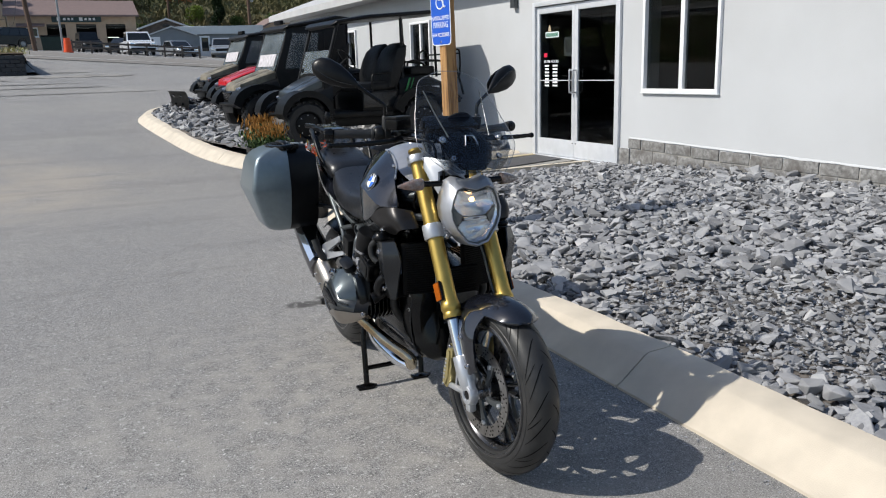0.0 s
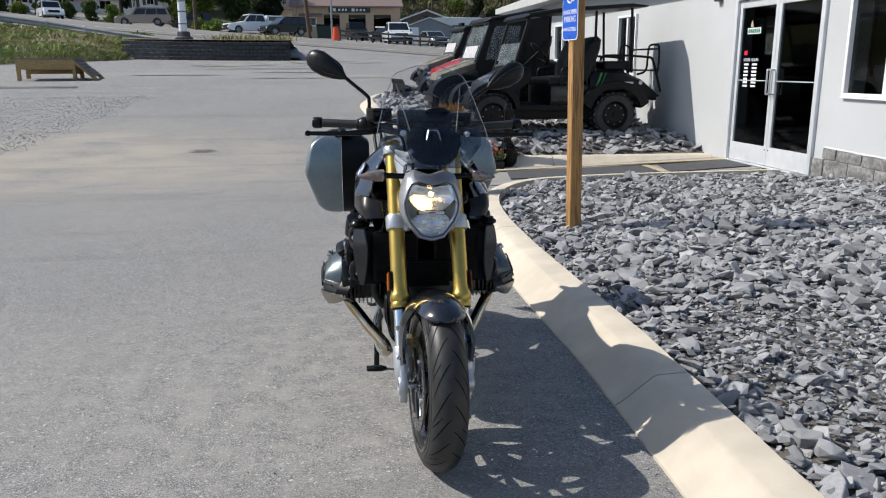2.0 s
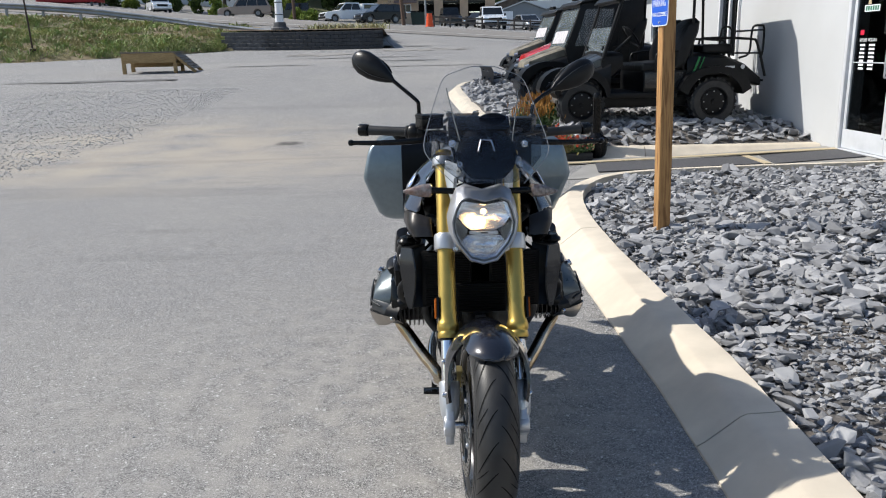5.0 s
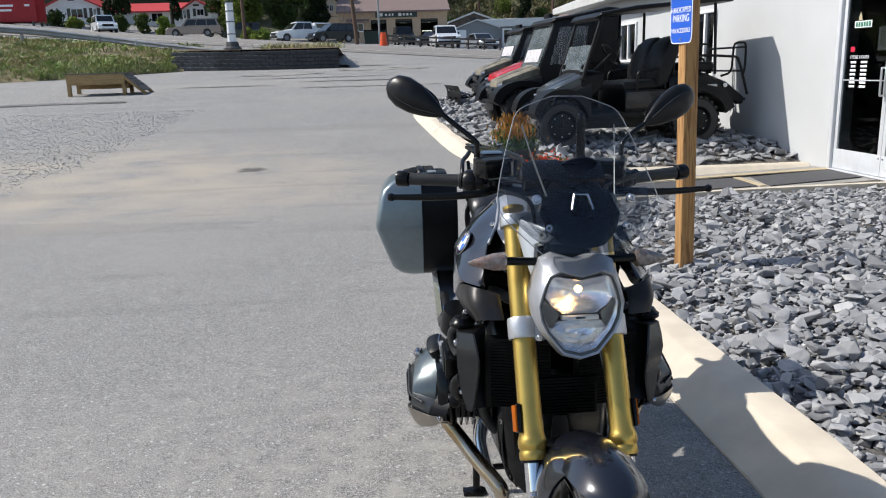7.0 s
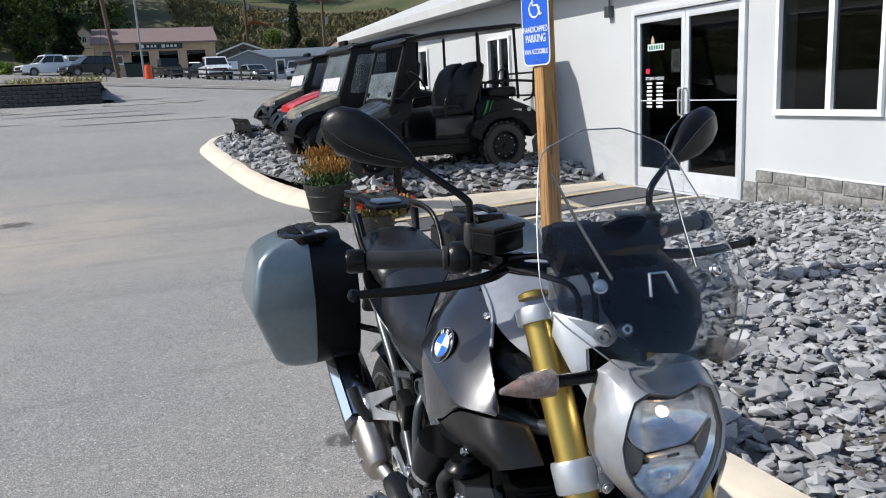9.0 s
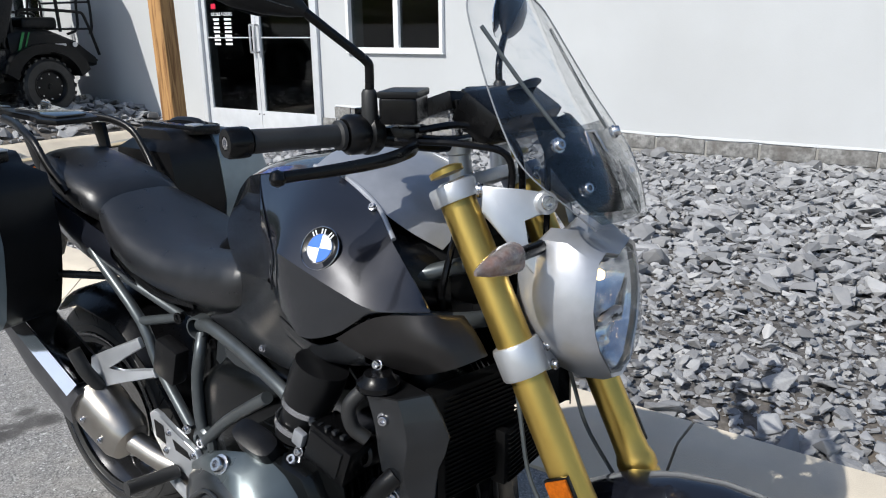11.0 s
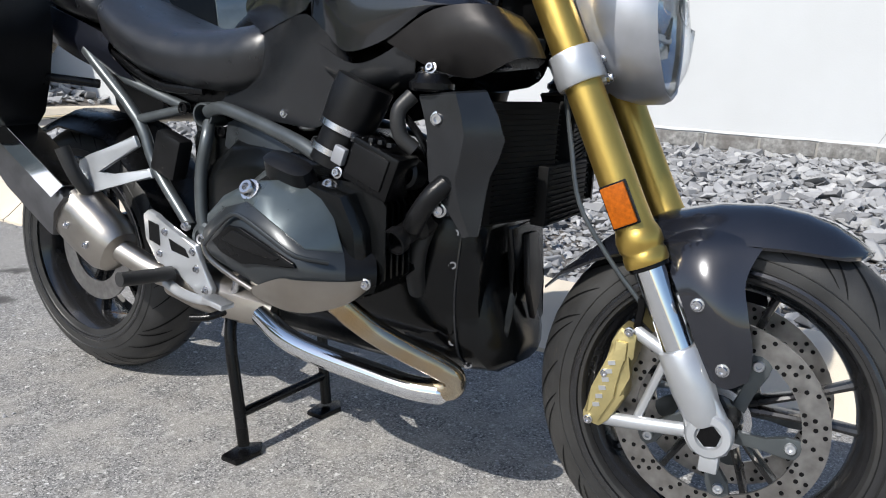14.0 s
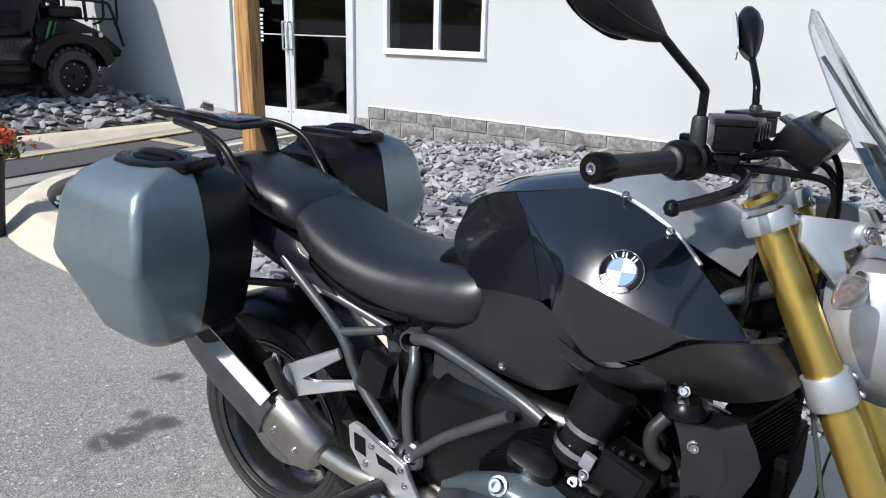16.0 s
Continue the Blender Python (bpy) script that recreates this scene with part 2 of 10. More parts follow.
def oval(c, u, v, a, b, n=24, e=2.0):
    """A ring round c in the plane of u and v, half widths a and b; e over 2 squares it."""
    c, u, v = V(c), V(u), V(v)
    out = []
    for k in range(n):
        t = 2 * math.pi * k / n
        co, si = math.cos(t), math.sin(t)
        out.append(c + u * a * math.copysign(abs(co) ** (2 / e), co) + v * b * math.copysign(abs(si) ** (2 / e), si))
    return out


def flip(bm):
    bmesh.ops.scale(bm, vec=(-1, 1, 1), verts=bm.verts)
    return bm


def soften(bm, offset, seg=2, limit=30):
    """Rounds the sharp edges."""
    es = [e for e in bm.edges if len(e.link_faces) == 2 and e.calc_face_angle(0) > radians(limit)]
    bmesh.ops.bevel(bm, geom=es, offset=offset, segments=seg, affect="EDGES", profile=0.6, clamp_overlap=True)
    return bm


def bolt(at, axis, r=0.007, parent=None, material="steel"):
    """A socket-head screw: a rounded collar with a hexagonal pit."""
    p = [(r * 1.35, -0.004), (r * 1.35, 0.0005), (r, 0.001), (r, r * 0.7), (r * 0.85, r * 0.9), (r * 0.5, r * 0.9), (r * 0.45, r * 0.3), (0.0, r * 0.3)]
    return part("screw", lathed(p, at, axis, 12), material, parent)

# ---- ground, kerbs and building ----
def ground_z(x, y):
    """The lot is level near the shop and climbs to the road, then to the hill; the road climbs to the left."""
    z = float(np.interp(y, (-400, 8, 12, 21.6, 33, 36, 40, 46, 60, 75, 90, 110, 150, 220, 420), (0, 0, 0.18, 0.93, 1.58, 1.72, 2.08, 2.62, 3.2, 3.75, 4.3, 6.5, 20, 50, 120)))
    t = min(max((y - 33) / 8, 0), 1)
    far = min(max((y - 60) / 14, 0), 1)
    side = -0.075 * min(max(x, -70), 45) * (1 - far) + far * float(np.interp(x, (-70, -40, -28, -20, 0, 45), (5, 3.2, 1.95, 0.9, 0, -2.25)))
    z += side * t * t * (3 - 2 * t)
    if y > 100:
        z += 8 * noise.noise(V((x * 0.02, y * 0.02, 3))) * min((y - 100) / 60, 1)
    return z


def ground_material():
    """Asphalt: stones in the binder, pale dust in drifts, dark damp spots, brown soil and grass far off."""
    m = mat("asphalt", (0.212, 0.207, 0.204), 0.9, var=0.42, scale=70, bump=1.0, bscale=240, tint=(0.262, 0.252, 0.236), tscale=0.5, tamount=0.8)
    n, l = m.node_tree.nodes, m.node_tree.links
    p = n["Principled BSDF"]
    base = p.inputs["Base Color"].links[0].from_socket
    co = n.new("ShaderNodeNewGeometry")

    def mixin(fac, colour, src):
        x = n.new("ShaderNodeMix")
        x.data_type = "RGBA"
        l.new(fac, x.inputs[0])
        l.new(src, x.inputs[6])
        x.inputs[7].default_value = (*colour, 1)
        return x.outputs[2]

    def noise_fac(scale, lo, hi, top, stretch=(1, 1, 1), detail=5, where=None):
        mp = n.new("ShaderNodeMapping")
        mp.inputs["Scale"].default_value = stretch
        l.new(co.outputs["Position"], mp.inputs[0])
        t = n.new("ShaderNodeTexNoise")
        t.inputs["Scale"].default_value, t.inputs["Detail"].default_value = scale, detail
        l.new(mp.outputs[0], t.inputs["Vector"])
        r = n.new("ShaderNodeMapRange")
        r.inputs[1].default_value, r.inputs[2].default_value, r.inputs[4].default_value = lo, hi, top
        l.new(t.outputs[0], r.inputs[0])
        return r.outputs[0]

    def spot(x, y, rad, soft):
        d = n.new("ShaderNodeVectorMath")
        d.operation = "DISTANCE"
        l.new(co.outputs["Position"], d.inputs[0])
        d.inputs[1].default_value = (x, y, ground_z(x, y))
        r = n.new("ShaderNodeMapRange")
        r.inputs[1].default_value, r.inputs[2].default_value, r.inputs[3].default_value, r.inputs[4].default_value = rad, rad + soft, 1, 0
        l.new(d.outputs["Value"], r.inputs[0])
        return r.outputs[0]

    def times(a, b):
        k = n.new("ShaderNodeMath")
        k.operation = "MULTIPLY"
        l.new(a, k.inputs[0])
        l.new(b, k.inputs[1])
        return k.outputs[0]

    c = base
    # dusty lumps and worn spots
    c = mixin(noise_fac(11, 0.52, 0.66, 0.45, detail=6), (0.33, 0.31, 0.285), c)
    c = mixin(noise_fac(5.5, 0.56, 0.68, 0.35, detail=7), (0.13, 0.125, 0.12), c)
    # single light stones in the binder
    c = mixin(noise_fac(190, 0.56, 0.61, 0.85, detail=2), (0.50, 0.485, 0.465), c)
    c = mixin(noise_fac(160, 0.44, 0.38, 0.90, detail=2), (0.060, 0.060, 0.060), c)
    c = mixin(noise_fac(60, 0.68, 0.71, 0.85, detail=1), (0.62, 0.61, 0.60), c)
    # coarse chips, light and dark
    c = mixin(noise_fac(38, 0.60, 0.65, 0.50, detail=3), (0.44, 0.43, 0.41), c)
    c = mixin(noise_fac(33, 0.39, 0.33, 0.50, detail=3), (0.085, 0.083, 0.08), c)
    # dust drift on the far left of the bike and pale scuffs below it
    dust = noise_fac(1.1, 0.30, 0.66, 0.75, (1, 1.2, 1), 8)
    c = mixin(times(spot(-4.6, 9.6, 1.6, 2.6), dust), (0.42, 0.36, 0.28), c)
    c = mixin(times(spot(-2.6, 8.6, 0.8, 2.4), dust), (0.36, 0.32, 0.27), c)
    c = mixin(times(spot(-0.45, 0.75, 0.6, 1.3), noise_fac(9, 0.42, 0.62, 0.5, detail=8)), (0.36, 0.34, 0.31), c)
    c = mixin(noise_fac(0.22, 0.50, 0.70, 0.5, (0.6, 1.2, 1)), (0.30, 0.285, 0.265), c)
    # dark damp spots and seams
    for x, y, rad in ((-0.12, 2.3, 0.1), (-0.06, 2.29, 0.09), (0.04, 2.28, 0.075), (0.08, 2.25, 0.05), (0.05, 2.38, 0.035), (0.27, 2.55, 0.06), (0.31, 2.54, 0.04)):
        c = mixin(times(spot(x, y, rad * 0.55, 0.03), noise_fac(11, 0.40, 0.46, 0.80, (1, 0.6, 1))), (0.060, 0.056, 0.054), c)
    c = mixin(times(spot(-2.45, 9.9, 0.16, 0.09), noise_fac(9, 0.35, 0.5, 0.85)), (0.055, 0.05, 0.048), c)
    c = mixin(noise_fac(0.5, 0.575, 0.60, 0.18, (0.25, 2.2, 1), 3), (0.11, 0.11, 0.11), c)
    # country beyond the road
    sep = n.new("ShaderNodeSeparateXYZ")
    l.new(co.outputs["Position"], sep.inputs[0])
    far = n.new("ShaderNodeMapRange")
    far.inputs[1].default_value, far.inputs[2].default_value = 96, 104
    l.new(sep.outputs[1], far.inputs[0])
    c = mixin(far.outputs[0], (0.105, 0.098, 0.045), c)
    c = mixin(times(far.outputs[0], noise_fac(0.12, 0.42, 0.6, 1.0)), (0.05, 0.065, 0.02), c)
    l.new(c, p.inputs["Base Color"])
    return m


M["asphalt"] = ground_material()
bm = bmesh.new()
xs = sorted(set([-600, -300, -150, -90] + [float(v) for v in np.linspace(-60, 60, 61)] + [90, 150, 300, 600]))
ys = sorted(set([-400, -150, -60, -20] + [float(v) for v in np.linspace(-10, 60, 71)] + [float(v) for v in np.linspace(65, 420, 60)]))
grid = [[bm.verts.new((x, y, ground_z(x, y))) for x in xs] for y in ys]
for a, b in zip(grid, grid[1:]):
    for i in range(len(xs) - 1):
        bm.faces.new((a[i], a[i + 1], b[i + 1], b[i]))
ground = structure("ground", bm, "asphalt", "grey worn asphalt parking lot with dusty patches", "asphalt", True)

# kerbs: a battered face, a flat top, joints every few metres
KERB = [(0.0, -0.03), (0.0, 0.012), (0.030, 0.030), (0.150, 0.126), (0.172, 0.136), (0.300, 0.143), (0.310, 0.10), (0.310, -0.03)]


def kerb_line(pts, step=0.25):
    p = smooth_path(pts, 12)
    out, carry = [p[0]], 0.0
    for a, b in zip(p, p[1:]):
        out.append(b)
    return out


def kerb(name, line, label, joint=2.4, first=0.0, up=None):
    """Kerb stones along a line of their foot; the top lies to the right of the way it runs."""
    line = kerb_line(line)
    run = [0.0]
    for a, b in zip(line, line[1:]):
        run.append(run[-1] + (b - a).length)
    holder = thing(name, label, "kerb", kind="structure")
    cuts = []
    d = first
    while d < run[-1]:
        cuts.append(d)
        d += joint
    cuts = sorted({0.0, *cuts, run[-1]})

    def at(d):
        i = min(max(int(np.searchsorted(run, d)), 1), len(run) - 1)
        t = (d - run[i - 1]) / max(run[i] - run[i - 1], 1e-6)
        q = line[i - 1].lerp(line[i], t)
        w = (line[min(i + 1, len(line) - 1)] - line[max(i - 2, 0)]).normalized()
        return q, V((w.y, -w.x, 0)).normalized()

    for a, b in zip(cuts, cuts[1:]):
        if b - a < 0.05:
            continue
        k = max(int((b - a) / 0.12), 2)
        rings = []
        for d in np.linspace(a + 0.004, b - 0.004, k):
            q, side = at(d)
            z0 = ground_z(q.x, q.y) if up is None else up
            wob = 0.003 * noise.noise(V((q.x * 6, q.y * 6, 1)))
            rings.append([V((q.x, q.y, z0)) + side * (u + wob) + V((0, 0, w + wob)) for u, w in KERB])
        part("kerb_stone", loft(bmesh.new(), rings), "concrete", holder, angle=25)
    return holder


kerb("kerb_bed", [(0.735, -4.5, 0), (0.740, -2.0, 0), (0.748, -0.4, 0), (0.762, 0.34, 0), (0.762, 1.0, 0), (0.735, 1.9, 0), (0.720, 3.0, 0), (0.745, 3.9, 0), (0.85, 4.75, 0), (1.08, 5.45, 0), (1.45, 5.95, 0), (2.0, 6.25, 0), (3.0, 6.42, 0), (4.0, 6.48, 0), (4.9, 6.52, 0)], "cream concrete kerb with a battered face and joints", 3.02, 1.83)
kerb("kerb_far", [(4.85, 7.80, 0), (3.6, 7.82, 0), (2.6, 7.88, 0), (1.9, 8.05, 0), (1.3, 8.55, 0), (0.85, 9.4, 0), (0.58, 10.6, 0), (0.42, 12.1, 0), (0.27, 13.5, 0), (0.14, 14.9, 0), (0.12, 15.8, 0), (0.32, 16.7, 0), (0.9, 17.3, 0), (2.0, 17.6, 0), (4.4, 17.7, 0)], "cream concrete kerb round the far stone bed", 3.0, 2.3)

# walkway to the door: concrete slab, tan borders, two dark mats
bm = bmesh.new()
loft(bm, [[V((1.25, 6.35, -0.05)), V((1.9, 7.95, -0.05)), V((1.9, 7.95, 0.012)), V((1.25, 6.35, 0.008))], [V((3.0, 6.55, -0.05)), V((3.0, 7.90, -0.05)), V((3.0, 7.90, 0.035)), V((3.0, 6.55, 0.035))], [V((5.0, 6.60, -0.05)), V((4.95, 7.85, -0.05)), V((4.95, 7.85, 0.120)), V((5.0, 6.60, 0.120))]])
walkway = structure("pavement", bm, "walk", "grey concrete walkway that ramps up to the shop door", "walkway")
for x0, x1, z0, z1 in ((1.70, 3.62, 0.020, 0.062), (3.74, 4.82, 0.068, 0.118)):
    bm = bmesh.new()
    plate(bm, [(x0, 6.72, z0 + 0.006), (x1, 6.78, z1 + 0.006), (x1, 7.42, z1 + 0.006), (x0 + 0.1, 7.42, z0 + 0.006)], 0.010)
    tagged(part("door_mat", bm, "mat_rubber", None, "dark grey rubber entrance mat on the walkway", False), "", "mat", "entrance mats")
for pts in ([(1.45, 7.46, 0.016), (4.86, 7.46, 0.122), (4.86, 7.60, 0.122), (1.50, 7.60, 0.016)], [(3.64, 6.76, 0.066), (3.72, 6.76, 0.069), (3.72, 7.45, 0.069), (3.64, 7.45, 0.066)]):
    structure("trim", plated([(x, y, z + 0.004) for x, y, z in pts], 0.008), "tan", "tan painted border of the walkway", "trim")

# wall of the shop: it runs a little askew to the motorcycle
SKEW = math.atan(0.043)
wall_m = Matrix.Translation((5.205, 0, 0)) @ Matrix.Rotation(SKEW, 4, "Z")


def wall_y(y):
    return y / math.cos(SKEW)


# openings: y from, y to, z from, z to
OPEN = [(-1.35, -0.10, 0.93, 2.15), (4.135, 5.304, 1.04, 2.25), (5.70, 7.56, 0.12, 2.24), (10.75, 11.55, 1.20, 2.22), (14.25, 15.25, 1.47, 2.24)]
bm = bmesh.new()
TOP = 2.72
ycuts = sorted({-6.0, 18.9} | {wall_y(v) for o in OPEN for v in o[:2]})
for y0, y1 in zip(ycuts, ycuts[1:]):
    mid = (y0 + y1) / 2
    gap = [o for o in OPEN if wall_y(o[0]) < mid < wall_y(o[1])]
    for z0, z1 in ([(0.0, gap[0][2]), (gap[0][3], TOP)] if gap else [(0.0, TOP)]):
        box(bm, (0.12, mid, (z0 + z1) / 2), (0.24, y1 - y0, z1 - z0))
bmesh.ops.remove_doubles(bm, verts=bm.verts, dist=0.0005)
wall = structure("wall_west", bm, "stucco", "white rough stucco wall of a single-storey shop", "wall")
wall.matrix_world = wall_m
# plain closing walls, floor and ceiling of an unseen room, indoor shade in their grey
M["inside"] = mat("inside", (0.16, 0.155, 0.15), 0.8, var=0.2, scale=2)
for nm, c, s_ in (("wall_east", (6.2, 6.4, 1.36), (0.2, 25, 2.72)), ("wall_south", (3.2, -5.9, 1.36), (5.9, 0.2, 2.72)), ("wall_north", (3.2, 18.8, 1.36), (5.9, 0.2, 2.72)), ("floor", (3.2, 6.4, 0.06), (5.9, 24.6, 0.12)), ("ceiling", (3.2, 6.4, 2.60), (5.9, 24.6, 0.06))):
    o = structure(nm, boxed(c, s_), "inside", "surface of the unseen shop room, indoor shade put into its grey", nm.split("_")[0])
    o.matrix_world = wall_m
# roof with an eave
M["roof"] = mat("roof", (0.50, 0.50, 0.50), 0.6, var=0.08, scale=3)
bm = bmesh.new()
loft(bm, [[V((-0.42, y, 2.72)), V((-0.42, y, 2.86)), V((3.2, y, 4.1)), V((6.8, y, 2.86)), V((6.8, y, 2.72))] for y in (-6.5, 19.4)])
o = structure("roof", bm, "roof", "pale metal roof with an overhanging eave", "roof")
o.matrix_world = wall_m
M["blind"] = mat("blind", (0.50, 0.52, 0.50), 0.6, var=0.05)
M["pane"] = glass("pane", (0.42, 0.45, 0.46), 0.01)


def window(name, o, mull, label, blinds=False):
    """A white vinyl slider: frame of four bars, a mullion, two panes, a sill."""
    y0, y1, z0, z1 = wall_y(o[0]), wall_y(o[1]), o[2], o[3]
    w = thing(name, label, "window", m=wall_m, kind="structure")
    fw_, x = 0.040, 0.005
    bars = [("window_frame", (x, (y0 + y1) / 2, z0 + fw_ / 2), (0.09, y1 - y0, fw_)), ("window_frame", (x, (y0 + y1) / 2, z1 - fw_ / 2), (0.09, y1 - y0, fw_)), ("window_frame", (x, y0 + fw_ / 2, (z0 + z1) / 2), (0.09, fw_, z1 - z0 - 2 * fw_)), ("window_frame", (x, y1 - fw_ / 2, (z0 + z1) / 2), (0.09, fw_, z1 - z0 - 2 * fw_)), ("mullion", (x + 0.004, y0 + (y1 - y0) * mull, (z0 + z1) / 2), (0.07, 0.06, z1 - z0 - 2 * fw_))]
    for n_, c, s_ in bars:
        part(n_, boxed(c, s_, None, 0.006), "white", w)
    part("window_sill", boxed((-0.022, (y0 + y1) / 2, z0 - 0.008), (0.035, y1 - y0 + 0.016, 0.016), None, 0.004), "white", w)
    cut = y0 + (y1 - y0) * mull
    for a, b in ((y0 + fw_, cut - 0.03), (cut + 0.03, y1 - fw_)):
        g = part("pane", boxed((x + 0.012, (a + b) / 2, (z0 + z1) / 2), (0.006, b - a, z1 - z0 - 2 * fw_)), "pane", w)
        g.visible_shadow = False
        if blinds:
            k = 0
            z = z0 + fw_ + 0.015
            while z < z1 - fw_:
                part("slat", boxed((x + 0.045, (a + b) / 2, z), (0.03, b - a - 0.01, 0.003), Matrix.Rotation(0.9, 4, "Y")), "blind", w)
                z += 0.032
    return w


window("window_1", OPEN[1], 0.47, "white vinyl slider window in a stucco wall")
window("window_2", OPEN[0], 0.45, "white vinyl window with closed dark blinds", True)
window("window_3", OPEN[3], 0.5, "white vinyl slider window behind parked utility carts")
window("window_4", OPEN[4], 0.5, "small white vinyl window near the end of the wall")


def lettering(body, size, m, material, parent, name="lettering"):
    """Flat raised letters with the built-in font."""
    cu = bpy.data.curves.new(name, "FONT")
    cu.body, cu.size, cu.extrude, cu.align_x = body, size, 0.0006, "CENTER"
    ob = new(name, cu)
    me = bpy.data.meshes.new_from_object(ob.evaluated_get(bpy.context.evaluated_depsgraph_get()))
    bpy.data.objects.remove(ob)
    me.materials.append(M[material])
    t = new(name, me)
    t.parent = parent
    t.matrix_basis = m
    return t


# double glass door in an aluminium frame
door = thing("door_1", "closed double glass shop door in a pale aluminium frame with stickers", "door", m=wall_m, kind="structure")
y0, y1, z0, z1 = wall_y(5.70), wall_y(7.56), 0.12, 2.24
for c, s_ in (((0.02, y0 + 0.03, (z0 + z1) / 2), (0.12, 0.06, z1 - z0)), ((0.02, y1 - 0.03, (z0 + z1) / 2), (0.12, 0.06, z1 - z0)), ((0.02, (y0 + y1) / 2, z1 - 0.03), (0.12, y1 - y0 - 0.12, 0.06)), ((0.02, (y0 + y1) / 2, z0 + 0.008), (0.14, y1 - y0 - 0.12, 0.016))):
    part("door_frame", boxed(c, s_, None, 0.004), "door_white", door)
mid = (y0 + y1) / 2
for a, b, hs in ((y0 + 0.064, mid - 0.003, 1), (mid + 0.003, y1 - 0.064, -1)):
    leaf = part("door_leaf", boxed((0.02, (a + b) / 2, z0 + 0.022 + 0.115), (0.044, b - a, 0.23), None, 0.003), "door_white", door)
    for c, s_ in (((0.02, a + 0.03, 1.27), (0.044, 0.06, 1.80)), ((0.02, b - 0.03, 1.27), (0.044, 0.06, 1.80)), ((0.02, (a + b) / 2, 2.125), (0.044, b - a - 0.12, 0.09)), ((0.014, (a + b) / 2, 1.175), (0.012, b - a - 0.12, 0.012))):
        part("stile", boxed(c, s_, None, 0.003), "door_white", leaf)
    g = part("pane", boxed((0.022, (a + b) / 2, 1.225), (0.006, b - a - 0.12, 1.71)), "pane", leaf)
    g.visible_shadow = False
    yh = b - 0.032 if hs > 0 else a + 0.032
    part("door_handle", tubed([(-0.004, yh, 1.02), (-0.055, yh, 1.02), (-0.062, yh + 0.0, 1.05), (-0.062, yh, 1.28), (-0.055, yh, 1.31), (-0.004, yh, 1.31)], 0.011, 10, 3), "alu", leaf)
    bolt((-0.003, yh, 0.335), (-1, 0, 0), 0.008, leaf)
# stickers on the leaf farther along the wall: plain shapes, one readable heading, bars for the rest
M["green"] = mat("green", (0.02, 0.16, 0.09), 0.5, var=0.05)
M["red"] = mat("red", (0.60, 0.02, 0.06), 0.45, var=0.05)
M["sticker_grey"] = mat("sticker_grey", (0.26, 0.27, 0.27), 0.5, var=0.1, scale=30)
st = part("sticker_logo", boxed((0.0175, 7.17, 1.79), (0.002, 0.30, 0.075)), "emblem_white", door, "white and green logo sticker")
bm = bmesh.new()
for k in range(6):
    box(bm, (0.0160, 7.285 - k * 0.046, 1.79), (0.002, 0.034, 0.052))
part("logo_shape", bm, "green", st)
part("logo_figure", plated([(0.0160, 7.26, 1.835), (0.0160, 7.19, 1.835), (0.0160, 7.205, 1.885), (0.0160, 7.225, 1.925), (0.0160, 7.25, 1.88)], 0.002), "tan", st)
part("sticker_red", boxed((0.0175, 7.32, 1.52), (0.002, 0.075, 0.055)), "red", door)
lettering("STORE HOURS", 0.052, Matrix.Translation((0.0165, 7.19, 1.415)) @ Matrix.Rotation(radians(-90), 4, "Z") @ Matrix.Rotation(radians(90), 4, "X"), "emblem_white", door)
for k in range(7):
    for y_, w_ in ((7.29, 0.10 - 0.02 * (k % 3 == 1)), (7.10, 0.11)):
        part("text_bar", boxed((0.0175, y_, 1.375 - k * 0.045), (0.002, w_, 0.024)), "emblem_white", door)
part("notice", boxed((0.030, 6.83, 1.62), (0.003, 0.15, 0.25)), "sticker_grey", door)
part("notice_panel", boxed((0.0275, 6.83, 1.63), (0.003, 0.08, 0.16)), "inside", door)

# bare block course under the stucco
found = thing("foundation", "grey concrete block course under the stucco", "foundation", m=wall_m, kind="structure")
y = -3.2
k = 0
while y < 5.5:
    w_ = 0.395
    top = float(np.interp(y, (-1, 2, 5.5), (0.385, 0.400, 0.475))) + 0.006 * math.sin(k * 7.3)
    b = min(y + w_, 5.53)
    for za, zb, sh in ((top - 0.115, top - 0.004, 0.0), (0.10, top - 0.125, 0.2)):
        part("block", boxed((-0.004 - 0.003 * ((k * 7) % 3 == 0), wall_y((y + b) / 2 + sh), (za + zb) / 2), (0.020, b - y - 0.010, zb - za), None, 0.003), "block", found)
    y += 0.405
    k += 1
part("mortar", boxed((0.0, wall_y(1.15), 0.25), (0.012, 8.7, 0.26)), "walk", found)
lip = bmesh.new()
ring = []
for k in range(90):
    y = -3.2 + k * 8.72 / 89
    t = float(np.interp(y, (-1, 2, 5.5), (0.385, 0.400, 0.475)))
    j = 0.012 * noise.noise(V((y * 5, 0, 7)))
    ring.append([V((0.002, wall_y(y), t + j - 0.004)), V((-0.012, wall_y(y), t + j)), V((-0.010, wall_y(y), t + j + 0.008)), V((0.002, wall_y(y), t + 0.022))])
loft(lip, ring)
part("stucco_lip", lip, "stucco", found)
crack = part("crack", tubed([(-0.001, wall_y(-0.08), 0.93), (-0.001, wall_y(-0.02), 0.86), (-0.001, wall_y(-0.07), 0.74), (-0.001, wall_y(0.02), 0.66), (-0.001, wall_y(-0.01), 0.52), (-0.001, wall_y(0.05), 0.40)], 0.0014, 6, 1), "block", found)
bx = thing("junction_box", "small grey electrical box on the stucco wall", "electrical box", m=wall_m @ pose(0, wall_y(8.02), 2.28))
